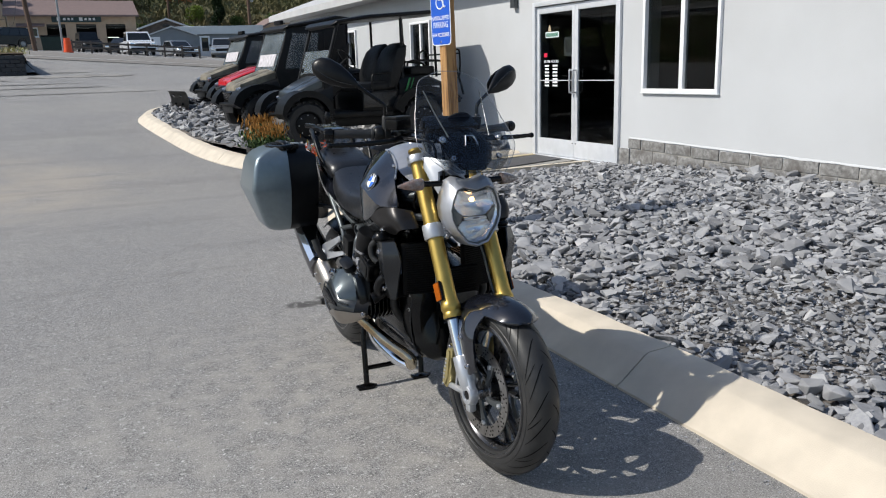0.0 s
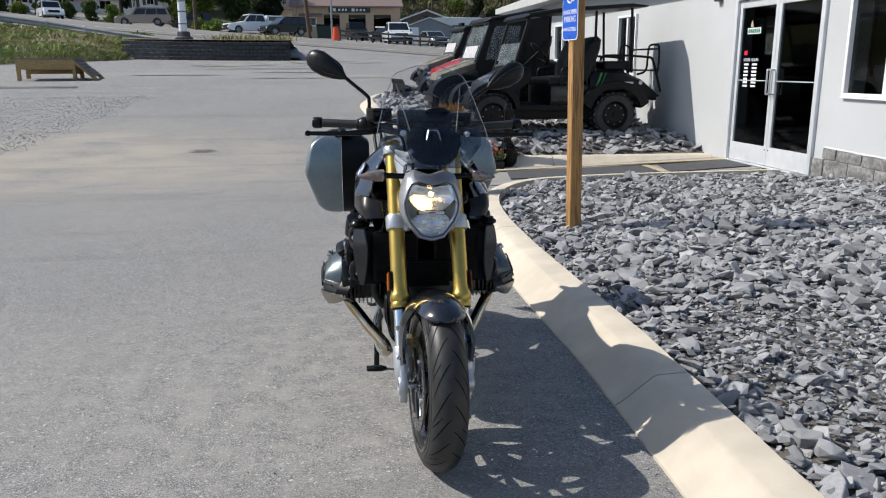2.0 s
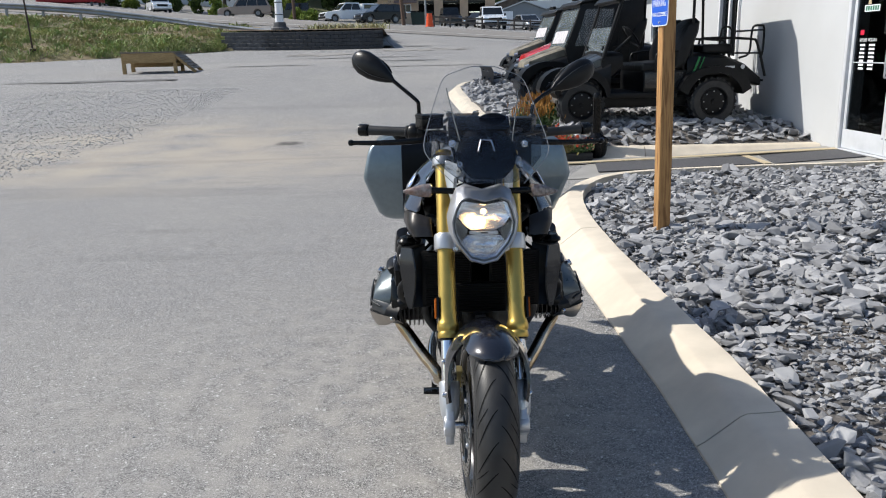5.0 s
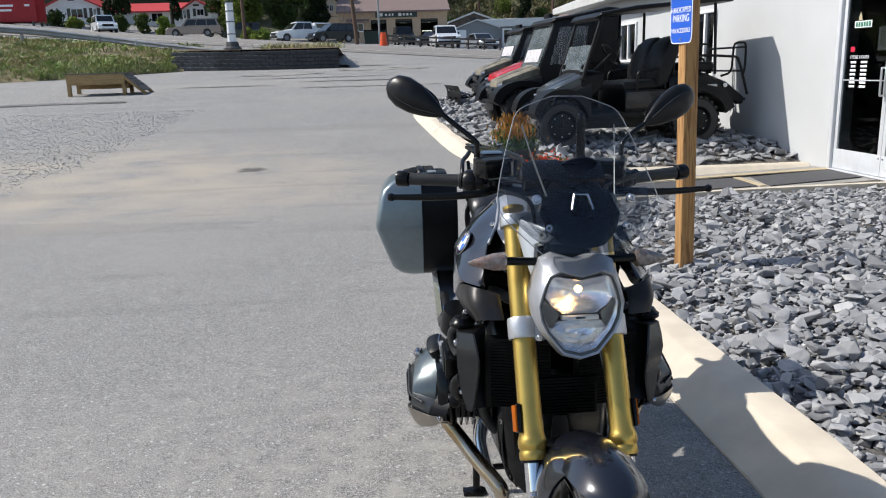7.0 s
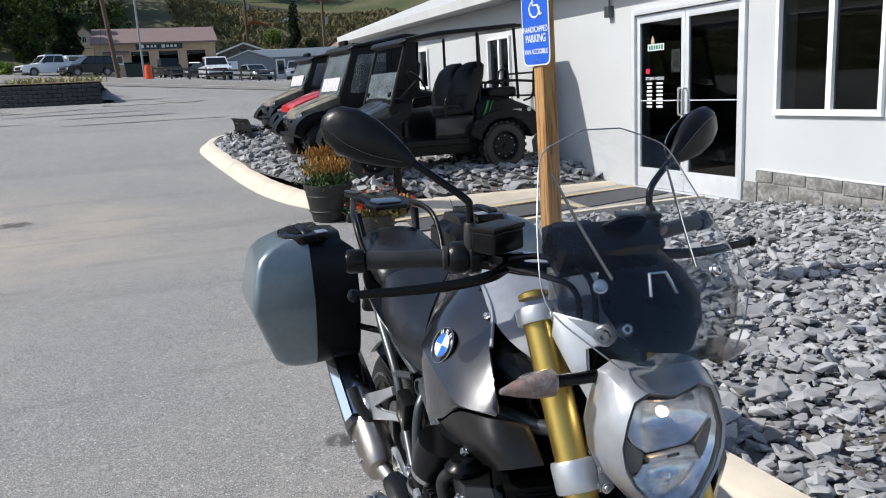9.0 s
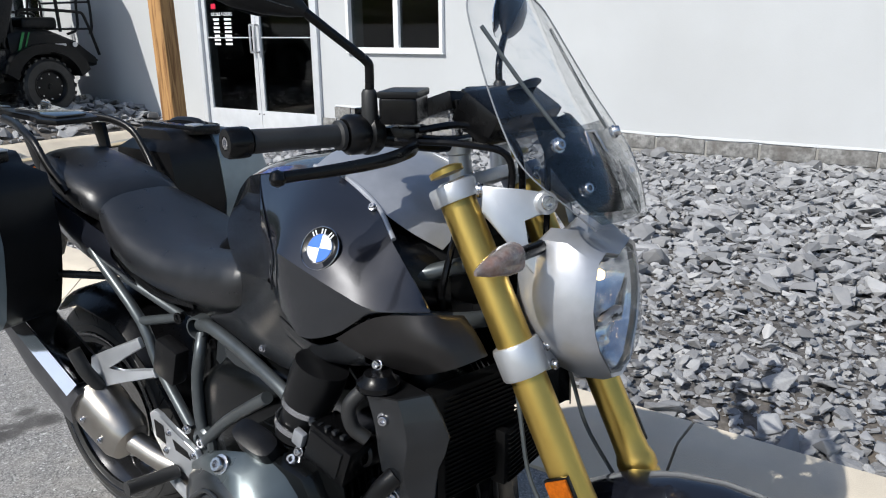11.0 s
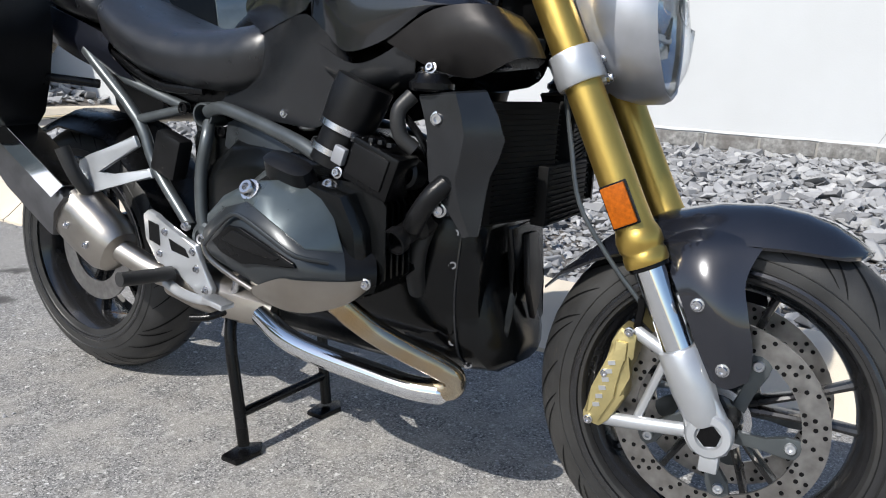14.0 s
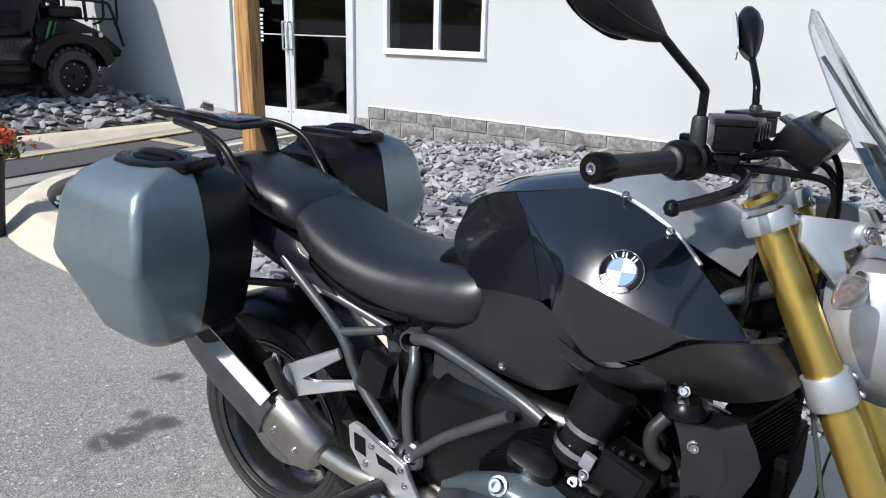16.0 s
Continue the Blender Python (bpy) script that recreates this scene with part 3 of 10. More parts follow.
part("box_body", boxed((-0.04, 0, 0), (0.08, 0.10, 0.14), None, 0.008), "frame_grey", bx)
part("box_conduit", tubed([(-0.03, 0, 0.07), (-0.03, 0, 0.44)], 0.012, 10), "frame_grey", bx)

# stone beds: dark fine gravel under the stones
def bed_z(x, y):
    """Height of the gravel in the two beds."""
    if y < 7:
        return 0.085 + 0.045 * min(max((x - 1.0) / 4, 0), 1) * 3.2 * min(max((6.3 - y) / 2.4, 0.05), 1) + 0.018 * noise.noise(V((x * 1.3, y * 1.3, 5)))
    edge = min(max(y - 8.05, 0) / 0.8, max(x - 0.5, 0) / 0.9, 1.0)
    return ground_z(x, y) + 0.10 + 0.19 * edge + 0.018 * noise.noise(V((x * 1.3, y * 1.3, 5)))


def left_edge(y):
    """The inner line of the kerbs on the lot's side."""
    if y < 7:
        return float(np.interp(y, (-4.5, -0.4, 0.4, 1.2, 2.2, 3.2, 4.0, 4.7, 5.2, 5.6, 5.9, 6.05), (1.03, 1.05, 1.068, 1.060, 1.025, 1.02, 1.05, 1.14, 1.34, 1.65, 2.1, 2.6)))
    return float(np.interp(y, (8.15, 8.4, 8.8, 9.6, 10.8, 12.2, 13.6, 15.0, 15.8, 16.5, 17.0, 17.3), (2.3, 1.75, 1.45, 1.12, 0.90, 0.72, 0.58, 0.45, 0.44, 0.62, 1.05, 2.0)))


M["fine_gravel"] = mat("fine_gravel", (0.105, 0.10, 0.098), 0.95, var=0.55, scale=45, bump=1.0, bscale=40, tint=(0.16, 0.13, 0.10), tscale=1.3, tamount=0.6)
for nm, ya, yb in (("gravel_bed", -4.5, 6.15), ("far_gravel_bed", 8.12, 17.4)):
    bm = bmesh.new()
    rows = []
    for y in np.linspace(ya, yb, 60):
        a, b = left_edge(y) - 0.03, 5.205 - 0.043 * y + 0.02
        rows.append([bm.verts.new((a + (b - a) * u, y, bed_z(a + (b - a) * u, y))) for u in np.linspace(0, 1, 24)])
    for p, q in zip(rows, rows[1:]):
        for i in range(23):
            bm.faces.new((p[i], p[i + 1], q[i + 1], q[i]))
    structure(nm, bm, "fine_gravel", "dark fine gravel under loose broken stone", "gravel", True)

# ---- sign post ----
def wood(name, base, dark, stretch=(26, 26, 1.6)):
    m = mat(name, base, 0.75, var=0.12, scale=5, bump=0.5, bscale=120)
    n, l = m.node_tree.nodes, m.node_tree.links
    p = n["Principled BSDF"]
    src = p.inputs["Base Color"].links[0].from_socket
    co, mp, t = n.new("ShaderNodeTexCoord"), n.new("ShaderNodeMapping"), n.new("ShaderNodeTexNoise")
    mp.inputs["Scale"].default_value = stretch
    l.new(co.outputs["Object"], mp.inputs[0])
    l.new(mp.outputs[0], t.inputs["Vector"])
    t.inputs["Scale"].default_value, t.inputs["Detail"].default_value, t.inputs["Distortion"].default_value = 2.2, 7, 1.0
    r = n.new("ShaderNodeMapRange")
    r.inputs[1].default_value, r.inputs[2].default_value, r.inputs[4].default_value = 0.45, 0.66, 0.9
    l.new(t.outputs[0], r.inputs[0])
    x = n.new("ShaderNodeMix")
    x.data_type = "RGBA"
    l.new(r.outputs[0], x.inputs[0])
    l.new(src, x.inputs[6])
    x.inputs[7].default_value = (*dark, 1)
    l.new(x.outputs[2], p.inputs["Base Color"])
    return m


M["post_wood"] = wood("post_wood", (0.42, 0.23, 0.085), (0.17, 0.075, 0.022))
M["deck_wood"] = wood("deck_wood", (0.36, 0.25, 0.13), (0.2, 0.13, 0.06), (3, 40, 40))
sign = thing("parking_sign", "blue accessible-parking sign on a brown square wooden post", "road sign", m=pose(1.466, 3.32, 0) @ Matrix.Rotation(radians(-1.1), 4, "Y"))
part("post", boxed((0, 0, 1.18), (0.092, 0.092, 2.36), Matrix.Rotation(radians(6), 4, "Z"), 0.007), "post_wood", sign, "brown treated wooden post", angle=60)
S = Matrix.Translation((-0.054, -0.012, 1.775)) @ Matrix.Rotation(radians(-80), 4, "Z")
bm = bmesh.new()
r_ = oval((0, 0, 0), (1, 0, 0), (0, 0, 1), 0.125, 0.225, 32, 9)
loft(bm, [[p + V((0, -0.002, 0)) for p in r_], [p + V((0, 0.001, 0)) for p in r_]])
pan = part("sign_panel", bm, "emblem_white", sign)
pan.matrix_basis = S
r2 = oval((0, 0, 0), (1, 0, 0), (0, 0, 1), 0.118, 0.218, 32, 9)
bm = bmesh.new()
loft(bm, [[p + V((0, -0.0035, 0)) for p in r2], [p + V((0, -0.0025, 0)) for p in r2]])
part("sign_face", bm, "blue", pan)
U = Matrix.Rotation(radians(90), 4, "X")
for txt, z, s_ in (("HANDICAPPED", -0.040, 0.034), ("PARKING", -0.095, 0.046), ("VAN ACCESSIBLE", -0.160, 0.029)):
    t = lettering(txt, s_, Matrix.Translation((0, -0.0045, z)) @ U @ Matrix.Diagonal((0.98, 1.35, 1, 1)), "emblem_white", pan)
part("symbol", tubed([(0.045 * math.cos(a) + 0.0, -0.004, 0.085 + 0.045 * math.sin(a)) for a in np.linspace(radians(120), radians(375), 20)], 0.0055, 6), "emblem_white", pan)
part("symbol", tubed([(-0.012, -0.004, 0.165), (-0.012, -0.004, 0.105), (0.030, -0.004, 0.105), (0.055, -0.004, 0.050), (0.072, -0.004, 0.058)], 0.0065, 6), "emblem_white", pan)
part("symbol", lathed([(0.001, 0), (0.013, 0), (0.013, 0.003), (0.001, 0.003)], (-0.012, -0.006, 0.184), (0, 1, 0), 16), "emblem_white", pan)
for z in (0.2, -0.2):
    bolt((0, -0.005, z), (0, -1, 0), 0.006, pan)

# ---- the motorcycle: it faces -y; x = 0 is its own middle ----
bike = thing("motorcycle", "dark grey roadster motorcycle with hard side cases on its centre stand", "motorcycle", m=pose(-0.016, 0, 0))


def skin(curves, nu=5, nv=3, thick=0.003, inward=(0, 0.65, 0.75)):
    """A curved panel through feature curves that all have as many points; its back lies towards a point inside."""
    rows = [smooth_path(c, nu) for c in curves]
    grid = [list(col) for col in zip(*[smooth_path(col, nv) for col in zip(*rows)])] if len(curves) > 2 else rows
    bm = bmesh.new()
    c = V(inward)
    front = [[bm.verts.new(p) for p in row] for row in grid]
    back = [[bm.verts.new(V(p) + (V((c.x, p[1] * 0.7 + c.y * 0.3, p[2] * 0.7 + c.z * 0.3)) - V(p)).normalized() * thick) for p in row] for row in grid]
    nr, nc = len(grid), len(grid[0])
    for i in range(nr - 1):
        for j in range(nc - 1):
            bm.faces.new((front[i][j], front[i][j + 1], front[i + 1][j + 1], front[i + 1][j]))
            bm.faces.new((back[i][j], back[i + 1][j], back[i + 1][j + 1], back[i][j + 1]))
    for j in range(nc - 1):
        for i in (0, nr - 1):
            bm.faces.new((front[i][j], front[i][j + 1], back[i][j + 1], back[i][j]))
    for i in range(nr - 1):
        for j in (0, nc - 1):
            bm.faces.new((front[i][j], front[i + 1][j], back[i + 1][j], back[i][j]))
    bmesh.ops.remove_doubles(bm, verts=bm.verts, dist=0.0004)
    return bm


def sx(s, pts):
    return [(p[0] * s, p[1], p[2]) for p in pts]


# -- wheels --
def wheel(y, r, w, high, spokes, name, turn):
    """A cast wheel: hub, rim with a rolled lip, slim spokes in pairs, and a round-shouldered tyre; high: half the tyre's section height."""
    hub = part(name, lathed([(0.001, -0.052), (0.022, -0.052), (0.034, -0.046), (0.040, -0.020), (0.040, 0.020), (0.034, 0.046), (0.022, 0.052), (0.001, 0.052)], (0, y, r), (1, 0, 0), 28), "wheel", bike, "matte black cast motorcycle wheel")
    half, rc = w / 2, r - high

    def crown(t):
        """The section of the tyre, a little squarer than round."""
        c = math.cos(t)
        return math.copysign(abs(c) ** 0.86, c)

    def on(t, a, lift=0.0):
        rr = rc + high * crown(t) + lift
        return V(((half + lift) * math.sin(t), y + rr * math.cos(a), r + rr * math.sin(a)))

    prof = [(rc + high * crown(math.radians(a)), half * math.sin(math.radians(a))) for a in range(-108, 109, 9)]
    prof = [(0.212, -half * 0.84)] + prof + [(0.212, half * 0.84)]
    tyre = part("tyre", lathed(prof, (0, y, r), (1, 0, 0), 96, True), "rubber", hub, "black road tyre with slanted tread grooves")
    # tread: long slanted channels that sweep from the crown to the shoulder, as near-black surface strips whose colour
    # is the grooves' shade
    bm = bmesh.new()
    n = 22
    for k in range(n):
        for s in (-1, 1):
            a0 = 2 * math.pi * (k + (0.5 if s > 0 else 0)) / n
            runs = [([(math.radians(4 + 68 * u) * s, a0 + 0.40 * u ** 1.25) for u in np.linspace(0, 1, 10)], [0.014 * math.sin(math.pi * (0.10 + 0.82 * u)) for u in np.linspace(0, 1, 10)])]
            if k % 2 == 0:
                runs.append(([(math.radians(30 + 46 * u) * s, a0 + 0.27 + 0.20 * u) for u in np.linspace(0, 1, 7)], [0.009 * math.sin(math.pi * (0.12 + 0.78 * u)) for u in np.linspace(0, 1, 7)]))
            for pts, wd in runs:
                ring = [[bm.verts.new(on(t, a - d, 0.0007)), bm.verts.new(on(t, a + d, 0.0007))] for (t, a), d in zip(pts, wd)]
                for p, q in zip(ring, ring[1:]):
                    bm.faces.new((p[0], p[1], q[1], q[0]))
    part("groove_shade", bm, "void", tyre)
    for s in (-1, 1):
        bm = bmesh.new()
        for deg in (80, 92, 98):
            t = math.radians(deg)
            rr, x = rc + high * crown(t), half * math.sin(t)
            lathe(bm, [(rr - 0.0013, x * s), (rr, x * s + 0.0014 * s), (rr + 0.0013, x * s)], (0, y, r), (1, 0, 0), 72, True)
        part("sidewall_bead", bm, "rubber", tyre)
    f = half * 0.985 + 0.002
    inner = [(0.2335, f - 0.003), (0.2345, f), (0.2300, f + 0.0025), (0.2240, f + 0.001), (0.2215, f - 0.005), (0.2190, f - 0.012), (0.2060, f - 0.022), (0.1960, f * 0.42), (0.1900, 0.0)]
    loop = [(a, -b) for a, b in inner] + inner[-2::-1] + [(0.219, f - 0.006), (0.212, f * 0.75), (0.2020, 0.0), (0.212, -f * 0.75), (0.219, -f + 0.006)]
    rim = part("rim", lathed(loop, (0, y, r), (1, 0, 0), 80, True), "rim_metal", hub, "satin black rim with a rolled lip")
    # ring of lighter metal stands in for the highlight along the lip
    for s in (-1, 1):
        part("rim_highlight", lathed([(0.2190, s * (f - 0.0115)), (0.2205, s * (f - 0.0075)), (0.2180, s * (f - 0.0100))], (0, y, r), (1, 0, 0), 80, True), "can_dark", rim)
    for k in range(spokes):
        a = 2 * math.pi * (k + turn) / spokes
        for d in (-1, 1):
            rings = []
            for u in np.linspace(0, 1, 6):
                b = a + d * (0.13 + 0.06 * u)
                q = V((0, y, r)) + V((0, math.cos(b), math.sin(b))) * (0.034 + u * 0.162)
                t = V((0, -math.sin(b), math.cos(b)))
                rings.append(oval(q, V((1, 0, 0)), t, 0.020 - 0.007 * u, 0.0080 - 0.0020 * math.sin(math.pi * u), 10, 3))
            part("spoke", loft(bmesh.new(), rings), "wheel", hub)
    return hub


fw = wheel(0.0, 0.304, 0.122, 0.064, 5, "front_wheel", 0.333)
rw = wheel(1.530, 0.318, 0.180, 0.084, 5, "rear_wheel", 0.12)

for s in (-1, 1):
    c = V((s * 0.066, 0, 0.30))
    d = part("brake_disc", lathed([(0.121, -0.0024), (0.160, -0.0024), (0.160, 0.0024), (0.121, 0.0024)], c, (1, 0, 0), 72, True), "disc", fw, "drilled steel brake disc")
    # holes are dark studs through the disc; their colour is the holes' shade
    hole = None
    for k in range(30):
        for j, rr in enumerate((0.126, 0.139, 0.152)):
            a = 2 * math.pi * (k + j * 0.33 + (0.5 if k % 3 == 1 else 0)) / 30
            if hole is None:
                hole = part("hole_shade", lathed([(0.0036, -0.0030), (0.0036, 0.0030)], (0, 0, 0), (1, 0, 0), 8), "plastic_dk", d)
            h_ = hole if k + j == 0 else new("hole_shade", hole.data)
            h_.parent = d
            h_.location = c + V((0, math.cos(a) * rr, math.sin(a) * rr))
    for k in range(5):
        a = 2 * math.pi * (k + 0.62) / 5
        u, t = V((0, math.cos(a), math.sin(a))), V((0, -math.sin(a), math.cos(a)))
        bm = bmesh.new()
        pts = [c + u * 0.035 + t * 0.026, c + u * 0.070 + t * 0.020, c + u * 0.104 + t * 0.020, c + u * 0.122 + t * 0.016, c + u * 0.126 + t * 0.006, c + u * 0.126 - t * 0.006, c + u * 0.120 - t * 0.016, c + u * 0.100 - t * 0.014, c + u * 0.075 + t * 0.002, c + u * 0.035 + t * 0.004]
        plate(bm, [p - V((s * 0.002, 0, 0)) for p in pts], 0.009, 0.002)
        part("disc_carrier", bm, "frame_grey", fw)
        bolt(c + u * 0.110 + V((s * 0.001, 0, 0)), (s, 0, 0), 0.0085, fw, "alu")
    part("sensor_ring", lathed([(0.040, 0), (0.052, 0), (0.052, s * 0.002), (0.040, s * 0.002)], c + V((-s * 0.004, 0, 0)), (1, 0, 0), 40, True), "steel", fw)

# -- fork --
def fork_at(z, s, off=0.0):
    return V((s * 0.1115, 0.500 * (z - 0.30) + 0.004 + off, z))


AX = (fork_at(1.0, 1) - fork_at(0.5, 1)).normalized()
for s in (-1, 1):
    f = part("fork_tube", lathed([(0.020, -0.015), (0.032, -0.013), (0.0335, -0.009), (0.0335, 0.004), (0.0315, 0.007), (0.0315, 0.011), (0.0345, 0.015), (0.0350, 0.030), (0.0330, 0.037), (0.0300, 0.046), (0.0288, 0.08), (0.0285, 0.575), (0.027, 0.582), (0.015, 0.582)], fork_at(0.545, s), AX, 32), "gold", bike, "gold anodised upside-down fork tube")
    part("slider", lathed([(0.0235, 0.0), (0.0235, 0.19)], fork_at(0.385, s), AX, 28), "chrome", f, "polished steel fork slider")
    part("dust_seal", lathed([(0.0235, -0.004), (0.030, -0.004), (0.0305, 0.004), (0.026, 0.006)], fork_at(0.531, s), AX, 28), "plastic_dk", f)
    # cast foot that holds axle and caliper
    foot = part("fork_foot", lathed([(0.021, -0.075), (0.029, -0.055), (0.0325, -0.02), (0.0325, 0.040), (0.030, 0.044), (0.024, 0.044)], fork_at(0.375, s), AX, 28), "alu_white", bike, "cast aluminium fork foot with axle clamp")
    part("axle_clamp", lathed([(0.017, -0.016), (0.031, -0.016), (0.034, -0.010), (0.034, 0.012), (0.031, 0.016), (0.020, 0.016), (0.017, 0.010)], (s * 0.115, 0.0, 0.295), (s, 0, 0), 28, True), "alu_white", foot)
    # dark hexagonal plug: the shade inside the bore put into its colour
    part("bore_shade", lathed([(0.0175, -0.012), (0.0175, 0.0145)], (s * 0.113, 0.0, 0.295), (s, 0, 0), 6), "plastic_dk", foot)
    web = [(s * 0.113, y, z) for y, z in ((0.078, 0.392), (0.036, 0.410), (0.012, 0.373), (-0.024, 0.318), (-0.030, 0.270), (-0.008, 0.258), (0.024, 0.264), (0.038, 0.284), (0.032, 0.322), (0.062, 0.352))]
    part("foot_web", plated(web, 0.026, 0.008), "alu_white", foot)
    part("clamp_lug", boxed((s * 0.113, -0.004, 0.252), (0.026, 0.028, 0.030), bevel=0.004), "alu_white", foot)
    for a, b, wv in (((0.040, 0.385), (0.130, 0.425), 0.011), ((0.025, 0.292), (0.165, 0.272), 0.0115), ((0.075, 0.398), (0.112, 0.285), 0.008)):
        part("caliper_arm", tubed([(s * 0.112, a[0], a[1]), (s * 0.108, (a[0] + b[0]) / 2, (a[1] + b[1]) / 2), (s * 0.100, b[0], b[1])], wv, 10, 3, 0.8), "alu_white", foot)
    # radial four-piston caliper
    cal = [(0.150, 0.432), (0.123, 0.421), (0.124, 0.384), (0.136, 0.354), (0.131, 0.317), (0.153, 0.274), (0.167, 0.259), (0.195, 0.266), (0.197, 0.281), (0.177, 0.321), (0.166, 0.376), (0.163, 0.404)]
    k = part("brake_caliper", plated([(s * 0.088, y, z) for y, z in cal], 0.052, 0.009), "gold_pale", bike, "pale gold four-piston brake caliper")
    part("piston_cover", plated([(s * 0.116, y, z) for y, z in ((0.136, 0.408), (0.154, 0.408), (0.158, 0.372), (0.168, 0.322), (0.184, 0.284), (0.168, 0.272), (0.146, 0.318), (0.146, 0.352), (0.136, 0.380))], 0.007, 0.002), "gold_pale", k)
    bm = bmesh.new()
    for i in range(6):
        box(bm, (s * 0.1200, 0.156 + i * 0.0035, 0.372 - i * 0.0145), (0.0012, 0.011, 0.007), Matrix.Rotation(-0.25, 4, "X"))
    part("lettering", bm, "alu", k)
    for y, z in ((0.136, 0.425), (0.166, 0.352), (0.185, 0.270)):
        bolt((s * 0.1165, y, z), (s, 0, 0), 0.0055, k)
    part("bleed_nipple", tubed([(s * 0.10, 0.128, 0.43), (s * 0.104, 0.124, 0.462), (s * 0.104, 0.126, 0.478)], 0.0062, 8), "plastic_dk", k)
    part("brake_hose", tubed([(s * 0.104, 0.126, 0.470), (s * 0.112, 0.182, 0.535), (s * 0.112, 0.235, 0.610), (s * 0.100, 0.262, 0.700), (s * 0.080, 0.290, 0.800)], 0.0038, 8, 5), "frame_grey", k)
    # side reflector and clamps
    rf = V((s * 0.148, 0.165, 0.620))
    tilt = Matrix.Rotation(-math.atan(0.5), 4, "X")
    holder = part("reflector_holder", boxed(rf - V((s * 0.005, 0, 0)), (0.008, 0.042, 0.068), tilt, 0.002), "plastic_dk", bike)
    part("side_reflector", boxed(rf + V((s * 0.001, 0, 0)), (0.006, 0.037, 0.062), tilt, 0.002), "amber", holder, "amber side reflector")
    cl = part("lower_clamp", lathed([(0.0288, -0.026), (0.036, -0.026), (0.038, -0.022), (0.038, 0.020), (0.036, 0.026), (0.0288, 0.026)], fork_at(0.812, s), AX, 32, True), "alu_white", bike, "silver lower fork clamp")
    part("clamp_ear", boxed(fork_at(0.812, s) + V((-s * 0.034, -0.018, 0)), (0.03, 0.03, 0.05), tilt, 0.005), "alu_white", cl)
    for dz in (-0.014, 0.014):
        bolt(fork_at(0.812 + dz, s) + V((-s * 0.030, -0.036, 0.004)), (0, -1, 0.2), 0.0065, cl)
    ct = part("upper_clamp", lathed([(0.0288, -0.014), (0.037, -0.014), (0.038, -0.010), (0.038, 0.010), (0.036, 0.014), (0.0288, 0.014)], fork_at(1.055, s), AX, 32, True), "alu_white", bike, "silver upper fork clamp")
    bolt(fork_at(1.062, s) + V((-s * 0.012, -0.040, 0.0)), (-s * 0.3, -1, 0.2), 0.009, ct)
    part("fork_cap", lathed([(0.027, 0), (0.027, 0.008), (0.018, 0.012), (0.010, 0.010), (0.001, 0.010)], fork_at(1.082, s), AX, 24), "gold", ct)
    # stay between clamp and lamp
    stay = part("lamp_stay", plated(sx(s, [(0.104, 0.338, 1.070), (0.080, 0.285, 1.066), (0.062, 0.256, 1.062), (0.054, 0.244, 1.046), (0.062, 0.250, 1.030), (0.082, 0.282, 1.022), (0.086, 0.272, 0.985), (0.072, 0.240, 0.958), (0.068, 0.228, 0.938), (0.080, 0.230, 0.926), (0.092, 0.252, 0.940), (0.102, 0.292, 0.985), (0.110, 0.335, 1.030)]), 0.013, 0.004), "alu_white", bike, "cast silver headlamp stay")
    for q, rr in (((0.064, 0.252, 1.047), 0.018), ((0.077, 0.236, 0.940), 0.014)):
        part("stay_boss", lathed([(rr * 0.5, -0.008), (rr, -0.008), (rr, 0.006), (rr * 0.8, 0.009), (rr * 0.5, 0.009)], sx(s, [q])[0], (s * 0.75, -0.65, 0.1), 20), "alu_white", stay)
    bolt((s * 0.068, 0.247, 1.048), (s * 0.75, -0.65, 0.1), 0.011, bike)
    bolt((s * 0.077, 0.232, 0.938), (s * 0.8, -0.6, 0), 0.009, bike)
    # fender arms
    arm = skin([sx(s, [(0.062, 0.124, 0.574), (0.086, 0.106, 0.556), (0.108, 0.088, 0.526), (0.122, 0.064, 0.487), (0.125, 0.034, 0.424), (0.122, 0.012, 0.380)]), sx(s, [(0.062, 0.048, 0.594), (0.092, 0.045, 0.572), (0.118, 0.036, 0.530), (0.130, 0.018, 0.487), (0.131, -0.004, 0.424), (0.127, -0.014, 0.372)]), sx(s, [(0.060, -0.050, 0.600), (0.084, -0.030, 0.572), (0.108, -0.018, 0.530), (0.122, -0.028, 0.487), (0.125, -0.042, 0.434), (0.120, -0.042, 0.388)])], 5, 5, 0.009, (0, 0.02, 0.5))
    fa = part("fender_arm", arm, "paint", bike, "dark gloss fender arm", angle=60)
    for y, z in ((0.040, 0.489), (-0.006, 0.400)):
        bolt((s * 0.131, y, z), (s, 0, 0), 0.0075, fa)
part("front_axle", lathed([(0.011, -0.12), (0.011, 0.12)], (0, 0, 0.295), (1, 0, 0), 16), "steel", fw)
part("clamp_bridge", boxed((0, fork_at(0.812, 1).y + 0.01, 0.812), (0.16, 0.05, 0.040), Matrix.Rotation(-0.42, 4, "X"), 0.008), "alu_white", bike)
part("clamp_bridge", boxed((0, fork_at(1.055, 1).y + 0.015, 1.060), (0.19, 0.055, 0.022), Matrix.Rotation(-0.42, 4, "X"), 0.006), "alu_white", bike)

